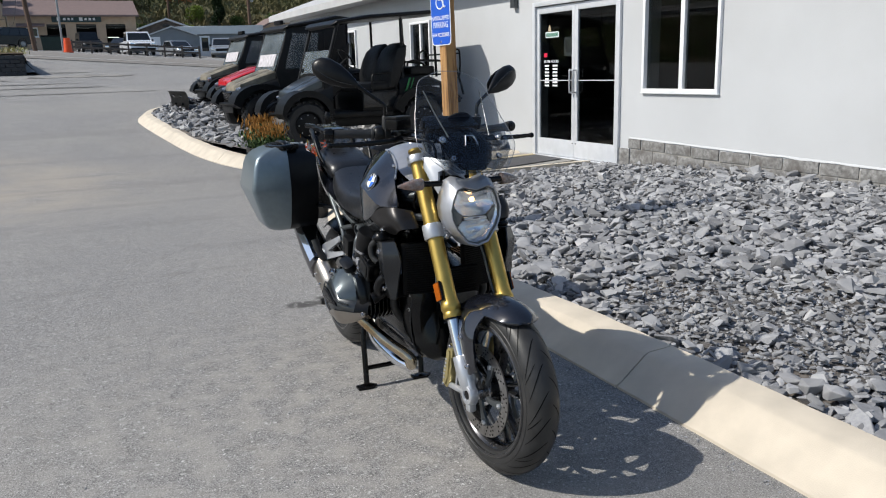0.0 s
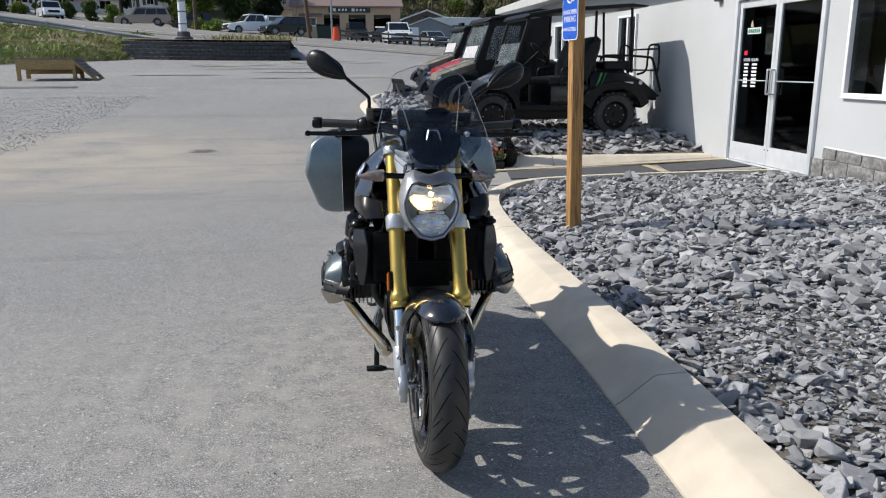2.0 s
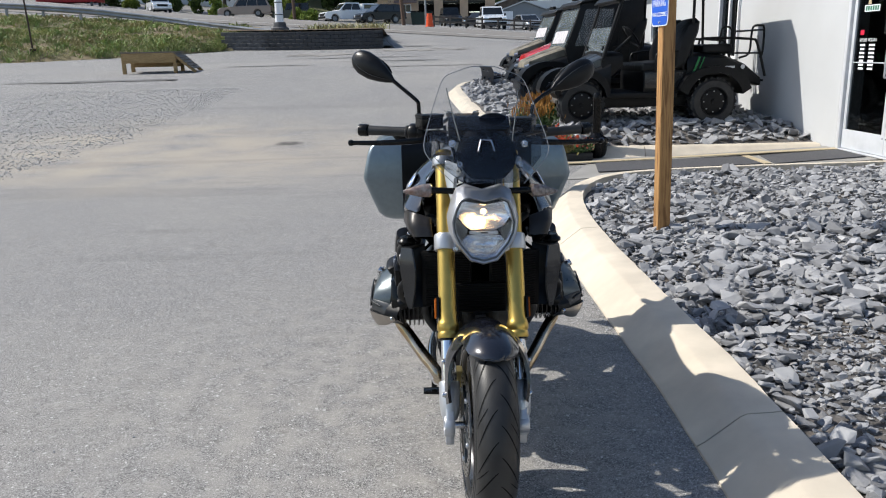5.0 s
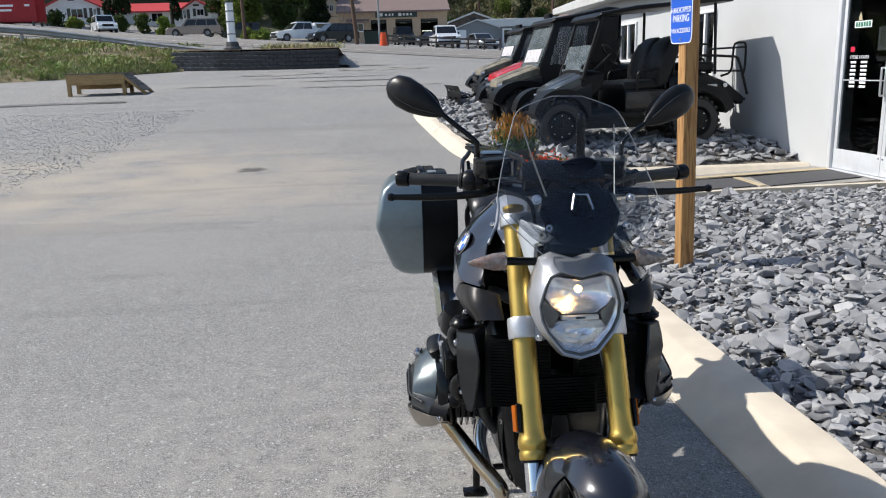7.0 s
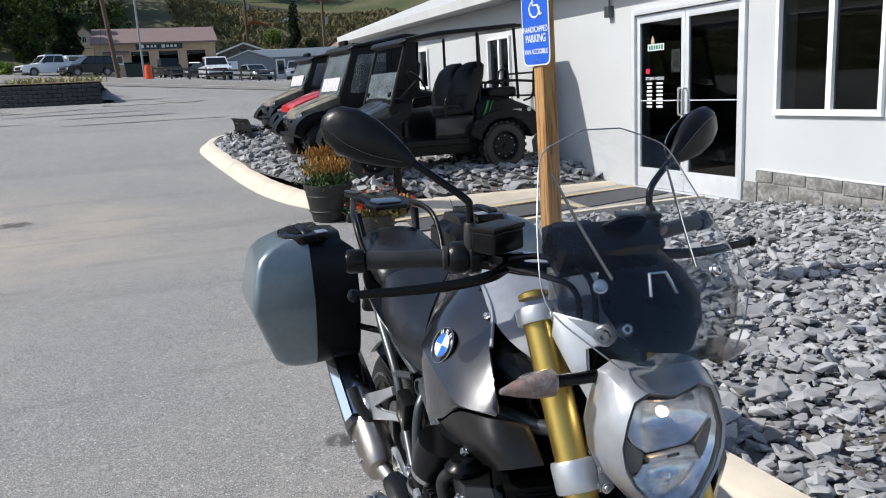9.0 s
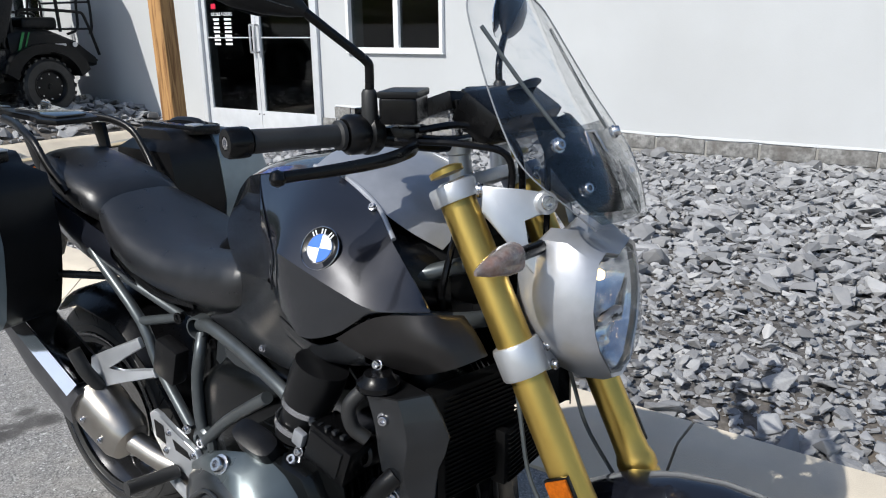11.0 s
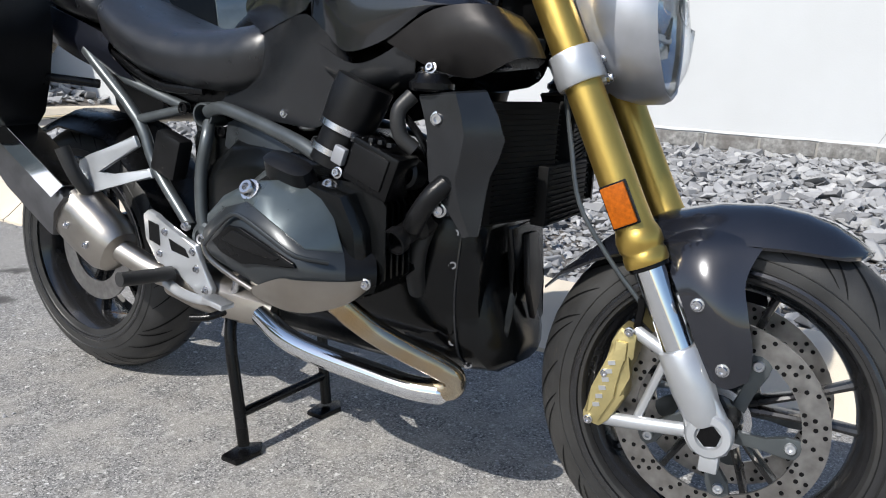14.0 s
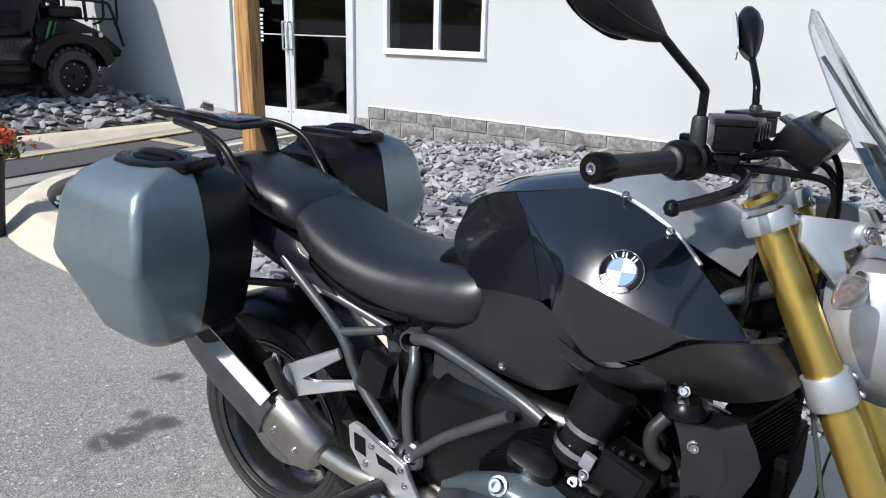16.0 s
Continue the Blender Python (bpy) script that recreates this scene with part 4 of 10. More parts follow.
# front fender: a shell over the tyre, with a blunt nose and a flared tail
rings = []
for y, z, w, drop in ((0.290, 0.468, 0.050, 0.012), (0.262, 0.508, 0.066, 0.022), (0.200, 0.558, 0.076, 0.036), (0.120, 0.604, 0.082, 0.050), (0.040, 0.625, 0.084, 0.056), (-0.030, 0.631, 0.084, 0.054), (-0.080, 0.625, 0.081, 0.046), (-0.120, 0.613, 0.074, 0.036), (-0.150, 0.597, 0.060, 0.022), (-0.168, 0.584, 0.034, 0.009), (-0.174, 0.579, 0.010, 0.002)):
    row = [V((w * v, y + 0.010 * abs(v) ** 3, z - drop * abs(v) ** 2.3)) for v in np.linspace(-1, 1, 15)]
    rings.append(row + [p * 1.0 + V((-p.x * 0.05, 0, -0.005)) for p in row[::-1]])
part("front_fender", loft(bmesh.new(), rings), "paint", bike, "dark metallic gloss front fender", angle=50)

# -- headlamp --
lens2d = [(-0.046, 0.972), (0, 0.960), (0.046, 0.972), (0.070, 0.962), (0.082, 0.935), (0.092, 0.900), (0.088, 0.868), (0.074, 0.838), (0.038, 0.794), (0, 0.784), (-0.038, 0.794), (-0.074, 0.838), (-0.088, 0.868), (-0.092, 0.900), (-0.082, 0.935), (-0.070, 0.962)]


def lamp_ring(scale, y, dz=0.0, zc=0.885, top=1.0):
    return [V((x * scale, y + (zz - zc) * 0.10 + 0.35 * x * x * scale, zc + (zz - zc) * scale * (top if zz > zc else 1) + dz)) for x, zz in lens2d]


lamp = part("headlight", loft(bmesh.new(), [lamp_ring(1.04, 0.152), lamp_ring(1.10, 0.148), lamp_ring(1.17, 0.160), lamp_ring(1.24, 0.195, 0.004, top=1.12), lamp_ring(1.20, 0.235, 0.008, top=1.1), lamp_ring(0.85, 0.285, 0.0)], cap=False), "silver", bike, "silver bullet headlight, its lamp lit")
part("lamp_back", loft(bmesh.new(), [lamp_ring(0.95, 0.235), lamp_ring(0.85, 0.290)]), "plastic_dk", lamp)
part("lamp_rim", loft(bmesh.new(), [lamp_ring(1.045, 0.150), lamp_ring(1.045, 0.158), lamp_ring(1.005, 0.165), lamp_ring(1.005, 0.152), lamp_ring(1.045, 0.150)], cap=False), "frame_grey", lamp)
bm = bmesh.new()
loft(bm, [lamp_ring(s_, y_) for s_, y_ in ((1.0, 0.152), (0.9, 0.142), (0.7, 0.133), (0.4, 0.128), (0.05, 0.126))])
lens = part("lens", bm, "lens", lamp, "clear headlight lens")
lens.visible_shadow = False
M["reflector_chrome"] = mat("reflector_chrome", (0.88, 0.88, 0.90), 0.20, metal=1.0, var=0.15, scale=60, bump=0.35, bscale=90, rvar=0.06)
up = [(-0.074, 0.966), (0, 0.954), (0.074, 0.966), (0.088, 0.925), (0.066, 0.893), (0.040, 0.874), (-0.040, 0.874), (-0.066, 0.893), (-0.088, 0.925)]


def bowl(outline, y0, deep, steps=4):
    cx = sum(p[0] for p in outline) / len(outline)
    cz = sum(p[1] for p in outline) / len(outline)
    rr = []
    for k in range(steps + 1):
        u = k / steps
        f = 1 - u * 0.9
        rr.append([V((cx + (x - cx) * f, y0 + deep * math.sin(u * math.pi / 2), cz + (z - cz) * f)) for x, z in outline])
    bm = bmesh.new()
    loft(bm, rr, cap=False)
    bm.faces.new([bm.verts.new(p) for p in rr[-1]])
    bmesh.ops.remove_doubles(bm, verts=bm.verts, dist=1e-5)
    return bm


part("reflector", bowl(up, 0.172, 0.042, 7), "reflector_chrome", lamp, angle=75)
part("reflector", bowl([(-0.052, 0.858), (0, 0.862), (0.052, 0.858), (0.068, 0.838), (0.038, 0.799), (0, 0.789), (-0.038, 0.799), (-0.068, 0.838)], 0.166, 0.038, 7), "reflector_chrome", lamp, angle=75)
part("lamp_mask", loft(bmesh.new(), [lamp_ring(1.0, 0.160), lamp_ring(0.90, 0.170), lamp_ring(0.80, 0.190), lamp_ring(0.70, 0.236)], cap=False), "reflector_chrome", lamp, "bright inner wall of the headlight", angle=75)
part("lamp_floor", plated([V((x * 0.95, 0.240, z)) for x, z in lens2d], 0.004), "reflector_chrome", lamp)
for s in (-1, 1):
    part("lamp_wing", plated([(s * 0.088, 0.172, 0.912), (s * 0.066, 0.168, 0.892), (s * 0.050, 0.166, 0.876), (s * 0.058, 0.166, 0.850), (s * 0.072, 0.170, 0.846), (s * 0.085, 0.172, 0.868)], 0.004, 0.001), "frame_grey", lamp)
part("divider", boxed((0, 0.165, 0.867), (0.090, 0.014, 0.010), bevel=0.003), "alu", lamp)
M["bulb"] = glow("bulb", (1.0, 0.58, 0.22), 9.0)
for dx in (0.0,):
    part("bulb", lathed([(0.002, 0), (0.008, 0.004), (0.009, 0.012), (0.006, 0.018), (0.001, 0.020)], (dx, 0.196, 0.930 - abs(dx) * 0.15), (0, -1, 0), 16), "bulb", lamp, "lit warm halogen bulb")
part("bulb", lathed([(0.002, 0), (0.008, 0.004), (0.009, 0.012), (0.001, 0.018)], (0, 0.180, 0.824), (0, -1, 0), 16), "reflector_chrome", lamp)
part("badge_bar", boxed((0, 0.156, 0.868), (0.022, 0.002, 0.004)), "plastic_dk", lamp)

# -- windscreen --
def ws_row(z, y, w, sweep, n=13):
    return [V(((w + 0.016) * v + 0.012, y + sweep * v * v, z)) for v in np.linspace(-1, 1, n)]


rows = [ws_row(1.368, 0.374, 0.022, 0.002), ws_row(1.352, 0.362, 0.070, 0.008), ws_row(1.330, 0.346, 0.112, 0.016), ws_row(1.270, 0.304, 0.138, 0.026), ws_row(1.200, 0.256, 0.162, 0.034), ws_row(1.135, 0.206, 0.180, 0.040), ws_row(1.100, 0.178, 0.172, 0.040), ws_row(1.060, 0.150, 0.134, 0.034), ws_row(1.022, 0.132, 0.092, 0.026)]


def sheet(rows, t=0.004):
    bm = bmesh.new()
    f = [[bm.verts.new(p) for p in r] for r in rows]
    for a, b in zip(f, f[1:]):
        for i in range(len(a) - 1):
            bm.faces.new((a[i], a[i + 1], b[i + 1], b[i]))
    bmesh.ops.solidify(bm, geom=bm.faces[:], thickness=t)
    return bm


fine = [list(r) for r in zip(*[smooth_path(col, 4) for col in zip(*rows)])]
screen = part("windscreen", sheet(fine, 0.003), "clear", bike, "clear curved plastic windscreen", angle=120)
for s in (-1, 1):
    bm = bmesh.new()
    tube(bm, smooth_path([(s * 0.116 + 0.008, 0.342, 1.300), (s * 0.100 + 0.008, 0.284, 1.222), (s * 0.082 + 0.008, 0.222, 1.146)], 6), 0.0032, 8, True, 0.5)
    part("moulded_rib", bm, "frame_grey", screen)
bm = bmesh.new()
edge = [r[0] for r in fine[::-1]] + [r[-1] for r in fine]
tube(bm, edge, 0.0013, 6)
part("screen_edge", bm, "screen_rim", screen)
# smoked foot of the screen and the dark dash panel behind it
foot = [[p + V((0, 0.006, 0)) for p in ws_row(*r)] for r in ((1.158, 0.222, 0.158, 0.037), (1.100, 0.178, 0.156, 0.039), (1.060, 0.150, 0.116, 0.029), (1.026, 0.133, 0.068, 0.019))]
part("screen_foot", sheet(foot, 0.002), "haze", screen, "smoked lower part of the windscreen", angle=60)
shroud = [[V((w * v + 0.012, y + 0.018 + 0.035 * v * v, z)) for v in np.linspace(-1, 1, 11)] for z, y, w in ((1.170, 0.236, 0.056), (1.140, 0.210, 0.084), (1.100, 0.180, 0.098), (1.062, 0.154, 0.082), (1.034, 0.140, 0.052))]
part("instrument_shroud", sheet(shroud, 0.005), "plastic_dk", bike, "black instrument shroud")
for s in (-1, 1):
    for x, y, z in ((s * 0.113 + 0.016, 0.226, 1.138), (s * 0.092 + 0.018, 0.190, 1.076)):
        b = bolt((x, y - 0.006, z), (s * 0.35, -0.85, 0.35), 0.0085, screen)
part("screen_latch", tubed([(-0.018, 0.198, 1.116), (-0.009, 0.216, 1.148), (0.023, 0.216, 1.148), (0.032, 0.198, 1.116)], 0.0032, 8), "steel", bike)

# -- instruments, handlebar and controls --
dash = part("instrument", boxed((0.0, 0.355, 1.170), (0.20, 0.075, 0.055), Matrix.Rotation(radians(32), 4, "X"), 0.010), "plastic_dk", bike, "black instrument cluster")
part("dial", lathed([(0.001, 0), (0.040, 0), (0.042, 0.004), (0.046, 0.004), (0.048, 0)], (0.045, 0.372, 1.196), (0, 0.5, 0.85), 28), "plastic", dash)
part("display", boxed((-0.040, 0.372, 1.197), (0.075, 0.050, 0.004), Matrix.Rotation(radians(32), 4, "X"), 0.001), "window", dash)
nav = part("device_mount", boxed((-0.005, 0.462, 1.178), (0.085, 0.062, 0.030), Matrix.Rotation(radians(-18), 4, "X") @ Matrix.Rotation(radians(6), 4, "Y"), 0.004), "plastic_dk", bike, "black navigation cradle above the bar")
for k in range(4):
    part("cradle_rib", boxed((-0.035 + k * 0.022, 0.430, 1.178), (0.010, 0.006, 0.024), None, 0.001), "plastic", nav)
part("mount_foot", lathed([(0.009, 0), (0.009, 0.03), (0.013, 0.034), (0.013, 0.05)], (-0.005, 0.45, 1.115), (0, 0.1, 1), 14), "steel", nav)
END = {-1: (0.550, 1.158), 1: (0.600, 1.140)}
bar = [(-0.24, 0.500, 1.150), (-0.17, 0.462, 1.142), (-0.10, 0.425, 1.128), (0.0, 0.415, 1.122), (0.10, 0.428, 1.128), (0.17, 0.475, 1.142), (0.24, 0.522, 1.150)]
part("handlebar", tubed(bar, 0.013, 14, 4), "plastic_dk", bike, "black tapered handlebar")
for s in (-1, 1):
    part("bar_riser", lathed([(0.020, 0), (0.018, 0.045), (0.022, 0.048), (0.022, 0.070)], (s * 0.060, 0.405, 1.062), (0, 0.1, 1), 20), "alu_white", bike)
    ey, ez = END[s]
    a, b = V((s * 0.235, ey - 0.052, ez - 0.006)), V((s * 0.402, ey - 0.006, ez))
    d = (b - a).normalized()
    g = part("grip", lathed([(0.012, 0), (0.022, 0), (0.022, 0.006), (0.0165, 0.009), (0.0165, 0.03), (0.0158, 0.08), (0.0168, 0.135), (0.0168, 0.142), (0.012, 0.142)], a, d, 24), "rubber", bike, "black ribbed rubber grip")
    part("bar_end", lathed([(0.015, 0), (0.0205, 0.003), (0.0215, 0.010), (0.0215, 0.030), (0.019, 0.035), (0.010, 0.035), (0.009, 0.030), (0.001, 0.030)], b - d * 0.030, d, 24), "plastic_dk", g)
    part("bar_end_screw", lathed([(0.0085, 0), (0.0085, 0.003), (0.005, 0.003), (0.005, 0)], b + d * 0.002, d, 12), "steel", g)
    sw = part("switch_housing", lathed([(0.018, 0), (0.029, 0.003), (0.032, 0.010), (0.032, 0.022), (0.027, 0.026), (0.030, 0.032), (0.030, 0.052), (0.024, 0.060)], a - d * 0.064, d, 20), "plastic", bike, "black switch housing")
    part("switch_button", boxed(a - d * 0.035 + V((0, 0.026, 0.010)), (0.022, 0.014, 0.014), None, 0.003), "plastic_dk", sw)
    part("kill_switch", boxed(a - d * 0.045 + V((0, 0.006, 0.033)), (0.018, 0.020, 0.010), None, 0.003), "plastic_dk", sw)
    # perch, lever and reservoir
    p = a - d * 0.095
    perch = part("lever_perch", boxed(p + V((0, -0.020, -0.004)), (0.055, 0.055, 0.030), Matrix.Rotation(s * -0.3, 4, "Z"), 0.006), "plastic_dk", bike, "black lever perch")
    lever = [p + V((s * 0.010, -0.045, -0.012)), p + V((s * 0.05, -0.072, -0.016)), p + V((s * 0.12, -0.080, -0.020)), p + V((s * 0.20, -0.066, -0.022)), p + V((s * 0.282, -0.046, -0.022))]
    lv = part("lever", tubed(lever, [0.012, 0.011, 0.0085, 0.007, 0.0075], 10, 4, 0.7), "plastic_dk", perch, "black brake or clutch lever")
    part("lever_ball", lathed([(0.001, -0.011), (0.008, -0.008), (0.011, 0), (0.008, 0.008), (0.001, 0.011)], lever[-1], (0, 0, 1), 14), "plastic_dk", lv)
    res = part("fluid_reservoir", boxed((s * 0.160, p.y - 0.034, 1.187 - (0.02 if s > 0 else 0)), (0.078, 0.056, 0.040), Matrix.Rotation(s * -0.42, 4, "Z"), 0.006, 3), "plastic_dk", bike, "black fluid reservoir on the bar")
    part("reservoir_lid", boxed((s * 0.160, p.y - 0.034, 1.210 - (0.02 if s > 0 else 0)), (0.082, 0.060, 0.010), Matrix.Rotation(s * -0.42, 4, "Z"), 0.003), "plastic", res)
    bolt((s * 0.142, p.y - 0.030, 1.150), (-s * 0.3, -0.9, 0.2), 0.007, perch)
    # mirror
    if s < 0:
        st = V((-0.196, p.y + 0.002, 1.170))
        u = V((-0.76, 0.42, 0.46)).normalized()
        c0 = V((-0.420, 0.588, 1.409)) - u * 0.161
        e = c0 - u * 0.018 - st
        way = [(0, 0, 0), (0, 0, 0.030), (0, -0.002, 0.072), (-0.006, 0.0, 0.088), tuple(V((-0.012, 0.004, 0.094)).lerp(e, 0.5)), tuple(e)]
    else:
        st = V((0.190, 0.492, 1.158))
        way = [(0, 0, 0), (0, 0, 0.030), (0, 0.002, 0.060), (0.006, 0.005, 0.080), (0.034, 0.018, 0.102), (0.070, 0.034, 0.122)]
        c0, u = V((0.280, 0.534, 1.292)), V((0.162, 0.066, 0.086)).normalized()
    mt = part("mirror_stem", tubed([st + V(q) for q in way], 0.0068, 12, 4), "plastic_dk", bike, "black mirror stem")
    part("stem_boot", lathed([(0.012, 0), (0.0125, 0.010), (0.0115, 0.045), (0.009, 0.050)], st + V((0, 0, -0.004)), (0, 0, 1), 18), "rubber", mt)
    # head: a rounded leaf, thick in its middle, tilted up and out
    nrm = V((s * 0.10, -1.0, -0.08)).normalized()
    nrm = (nrm - u * nrm.dot(u)).normalized()
    v = nrm.cross(u).normalized()
    rings = []
    for q, a_, b_, dpt in ((-0.022, 0.006, 0.006, 0.005), (0.0, 0.022, 0.018, 0.010), (0.03, 0.034, 0.030, 0.018), (0.07, 0.044, 0.041, 0.026), (0.11, 0.044, 0.043, 0.026), (0.14, 0.034, 0.034, 0.020), (0.156, 0.018, 0.018, 0.011), (0.161, 0.005, 0.005, 0.004)):
        rings.append(oval(c0 + u * q, v, nrm, b_, dpt, 20, 2.2))
    mh = part("mirror", loft(bmesh.new(), rings), "plastic", bike, "black oval rear-view mirror")
    gl = [oval(c0 + u * 0.078 - nrm * 0.0255, u, v, 0.072, 0.036, 28, 2.3), oval(c0 + u * 0.078 - nrm * 0.028, u, v, 0.071, 0.035, 28, 2.3)]
    part("mirror_glass", loft(bmesh.new(), gl), "mirror", mh)
    part("mirror_seam", tubed([c0 + u * 0.0 + nrm * 0.0115 + v * 0.006, c0 + u * 0.05 + nrm * 0.022 + v * 0.018, c0 + u * 0.10 + nrm * 0.024 + v * 0.020, c0 + u * 0.140 + nrm * 0.019 + v * 0.012], 0.0012, 6, 4), "plastic_grey", mh)
    # indicators
    ia, ib = V((s * 0.080, 0.246, 0.984)), V((s * 0.160, 0.250, 0.986))
    ind = part("indicator", tubed([ia, ib], 0.0105, 12), "plastic_dk", bike, "smoked turn indicator on a black stalk")
    du = (V((s * 0.250, 0.264, 0.980)) - ib).normalized()
    iv, iw = V((0, 0, 1)), du.cross(V((0, 0, 1))).normalized()
    part("indicator_lens", loft(bmesh.new(), [oval(ib + du * q, iw, iv, a_, b_, 16, 2.6) for q, a_, b_ in ((-0.002, 0.015, 0.016), (0.004, 0.020, 0.022), (0.03, 0.019, 0.021), (0.066, 0.012, 0.012), (0.090, 0.003, 0.004))]), "smoke_lens", ind)
for s, pts in ((-1, [(-0.15, 0.42, 1.155), (-0.10, 0.37, 1.160), (-0.055, 0.31, 1.13), (-0.05, 0.30, 1.02), (-0.06, 0.31, 0.86)]), (1, [(0.15, 0.44, 1.155), (0.10, 0.38, 1.165), (0.055, 0.32, 1.13), (0.05, 0.31, 1.02), (0.06, 0.32, 0.86)]), (1, [(-0.17, 0.45, 1.14), (-0.12, 0.35, 1.135), (-0.085, 0.30, 1.11), (-0.075, 0.315, 1.0)])):
    part("cable", tubed(pts, 0.0055, 8, 6), "plastic_dk", bike)

# the front end is turned a few degrees
pivot = fork_at(0.60, 0)
STEER = Matrix.Translation((-0.005, 0.005, 0)) @ Matrix.Translation(pivot) @ Matrix.Rotation(radians(4.0), 4, AX) @ Matrix.Translation(-pivot)
TURNED = ("front_wheel", "fork_tube", "fork_foot", "brake_caliper", "reflector_holder", "lower_clamp", "upper_clamp", "lamp_stay", "screw", "fender_arm", "clamp_bridge", "front_fender", "headlight", "windscreen", "instrument_shroud", "screen_latch", "indicator")
for ob in bike.children:
    if ob.name.split(".")[0] in TURNED:
        ob.matrix_basis = STEER @ ob.matrix_basis

# -- tank and its panels --
X = 0.016
for s in (-1, 1):
    B_ = sx(s, [(0.116, 0.820, 1.042), (0.124, 0.673, 1.070), (0.130, 0.600, 1.062), (0.148, 0.514, 1.026), (0.178, 0.455, 0.984), (0.204, 0.366, 0.902)])
    C_ = sx(s, [(0.184, 0.745, 0.990), (0.202, 0.655, 1.006), (0.210, 0.590, 1.000), (0.216, 0.530, 0.974), (0.216, 0.450, 0.940), (0.207, 0.363, 0.901)])
    D_ = sx(s, [(0.232, 0.668, 0.945), (0.248, 0.638, 0.952), (0.254, 0.570, 0.935), (0.255, 0.500, 0.915), (0.249, 0.435, 0.898), (0.209, 0.360, 0.900)])
    E_ = sx(s, [(0.236, 0.674, 0.878), (0.250, 0.630, 0.850), (0.260, 0.582, 0.824), (0.257, 0.512, 0.844), (0.248, 0.440, 0.889), (0.209, 0.359, 0.897)])
    tp = part("tank_panel", skin([B_, C_, D_], 6, 5, 0.004), "paint", bike, "dark blue-grey metallic tank side panel", angle=50)
    part("tank_panel_lower", skin([D_, [tuple((V(a) + V(b)) / 2 + V((s * 0.002, 0, 0))) for a, b in zip(D_, E_)], E_], 6, 3, 0.004), "gloss_black", tp, angle=50)
    part("tank_rear_panel", skin([sx(s, [(0.050, 0.965, 0.985), (0.080, 0.978, 0.905), (0.140, 0.882, 0.850)]), sx(s, [(0.086, 0.890, 1.025), (0.138, 0.855, 0.950), (0.176, 0.800, 0.868)]), sx(s, [(0.116, 0.822, 1.043), (0.186, 0.747, 0.988), (0.222, 0.702, 0.888)])], 5, 5, 0.004), "gloss_black", bike, "glossy black rear tank panel", angle=50)
    part("tank_facet", skin([sx(s, [(0.117, 0.819, 1.041), (0.188, 0.744, 0.987), (0.224, 0.700, 0.887)]), sx(s, [(0.160, 0.775, 1.014), (0.216, 0.695, 0.968), (0.236, 0.676, 0.900)]), sx(s, [(0.185, 0.743, 0.990), (0.234, 0.668, 0.945), (0.238, 0.674, 0.880)])], 4, 3, 0.004), "paint", tp, angle=60)
    side = part("side_panel", skin([sx(s, [(0.104, 0.950, 0.800), (0.132, 0.890, 0.850), (0.176, 0.795, 0.868), (0.216, 0.704, 0.882), (0.230, 0.640, 0.845), (0.228, 0.600, 0.815)]), sx(s, [(0.110, 0.985, 0.745), (0.138, 0.885, 0.765), (0.166, 0.800, 0.775), (0.188, 0.720, 0.785), (0.200, 0.660, 0.785), (0.205, 0.612, 0.780)]), sx(s, [(0.112, 1.020, 0.715), (0.136, 0.880, 0.695), (0.150, 0.800, 0.690), (0.162, 0.730, 0.690), (0.176, 0.680, 0.710), (0.190, 0.625, 0.745)])], 4, 5, 0.004), "plastic_grey", bike, "matt dark grey side panel", angle=60)
    bolt((s * 0.152, 0.811, 0.709), (s, 0, 0.1), 0.006, side)
    # knee trim under the panel and the air scoop ahead of it
    trim = skin([sx(s, [(0.236, 0.660, 0.835), (0.240, 0.585, 0.806), (0.244, 0.510, 0.830), (0.244, 0.450, 0.880)]), sx(s, [(0.225, 0.655, 0.795), (0.232, 0.585, 0.775), (0.236, 0.520, 0.785), (0.238, 0.470, 0.800)]), sx(s, [(0.190, 0.650, 0.770), (0.190, 0.585, 0.762), (0.190, 0.530, 0.765), (0.190, 0.480, 0.775)])], 4, 3, 0.004)
    part("knee_trim", trim, "plastic_grey", bike, "matt black trim under the tank", angle=60)
    scoop = skin([sx(s, [(0.262, 0.505, 0.840), (0.254, 0.430, 0.888), (0.226, 0.358, 0.898), (0.165, 0.330, 0.885)]), sx(s, [(0.248, 0.465, 0.818), (0.248, 0.410, 0.838), (0.232, 0.330, 0.862), (0.165, 0.305, 0.858)]), sx(s, [(0.236, 0.440, 0.804), (0.216, 0.380, 0.794), (0.220, 0.310, 0.824), (0.160, 0.290, 0.828)])], 5, 4, 0.005)
    sc = part("air_scoop", scoop, "bronze", bike, "satin bronze-grey air scoop", angle=50)
    bolt((s * 0.212, 0.474, 0.800), (s * 0.8, -0.2, -0.4), 0.006, sc)
    # bright edge of the top cover and its screws
    part("cover_trim", tubed([V(p) + V((-s * 0.004, 0, 0.003)) for p in B_[1:5]], 0.004, 8, 5), "silver", bike)
    bolt((s * 0.138, 0.600, 1.072), (s * 0.6, 0, 0.8), 0.005, tp)
    bolt((s * 0.155, 0.514, 1.028), (s * 0.7, -0.2, 0.7), 0.005, tp)
    # round badge: ring, quarters of blue and white
    ec, en = V((s * 0.2265, 0.560, 0.967)), V((s * 0.86, -0.10, 0.50)).normalized()
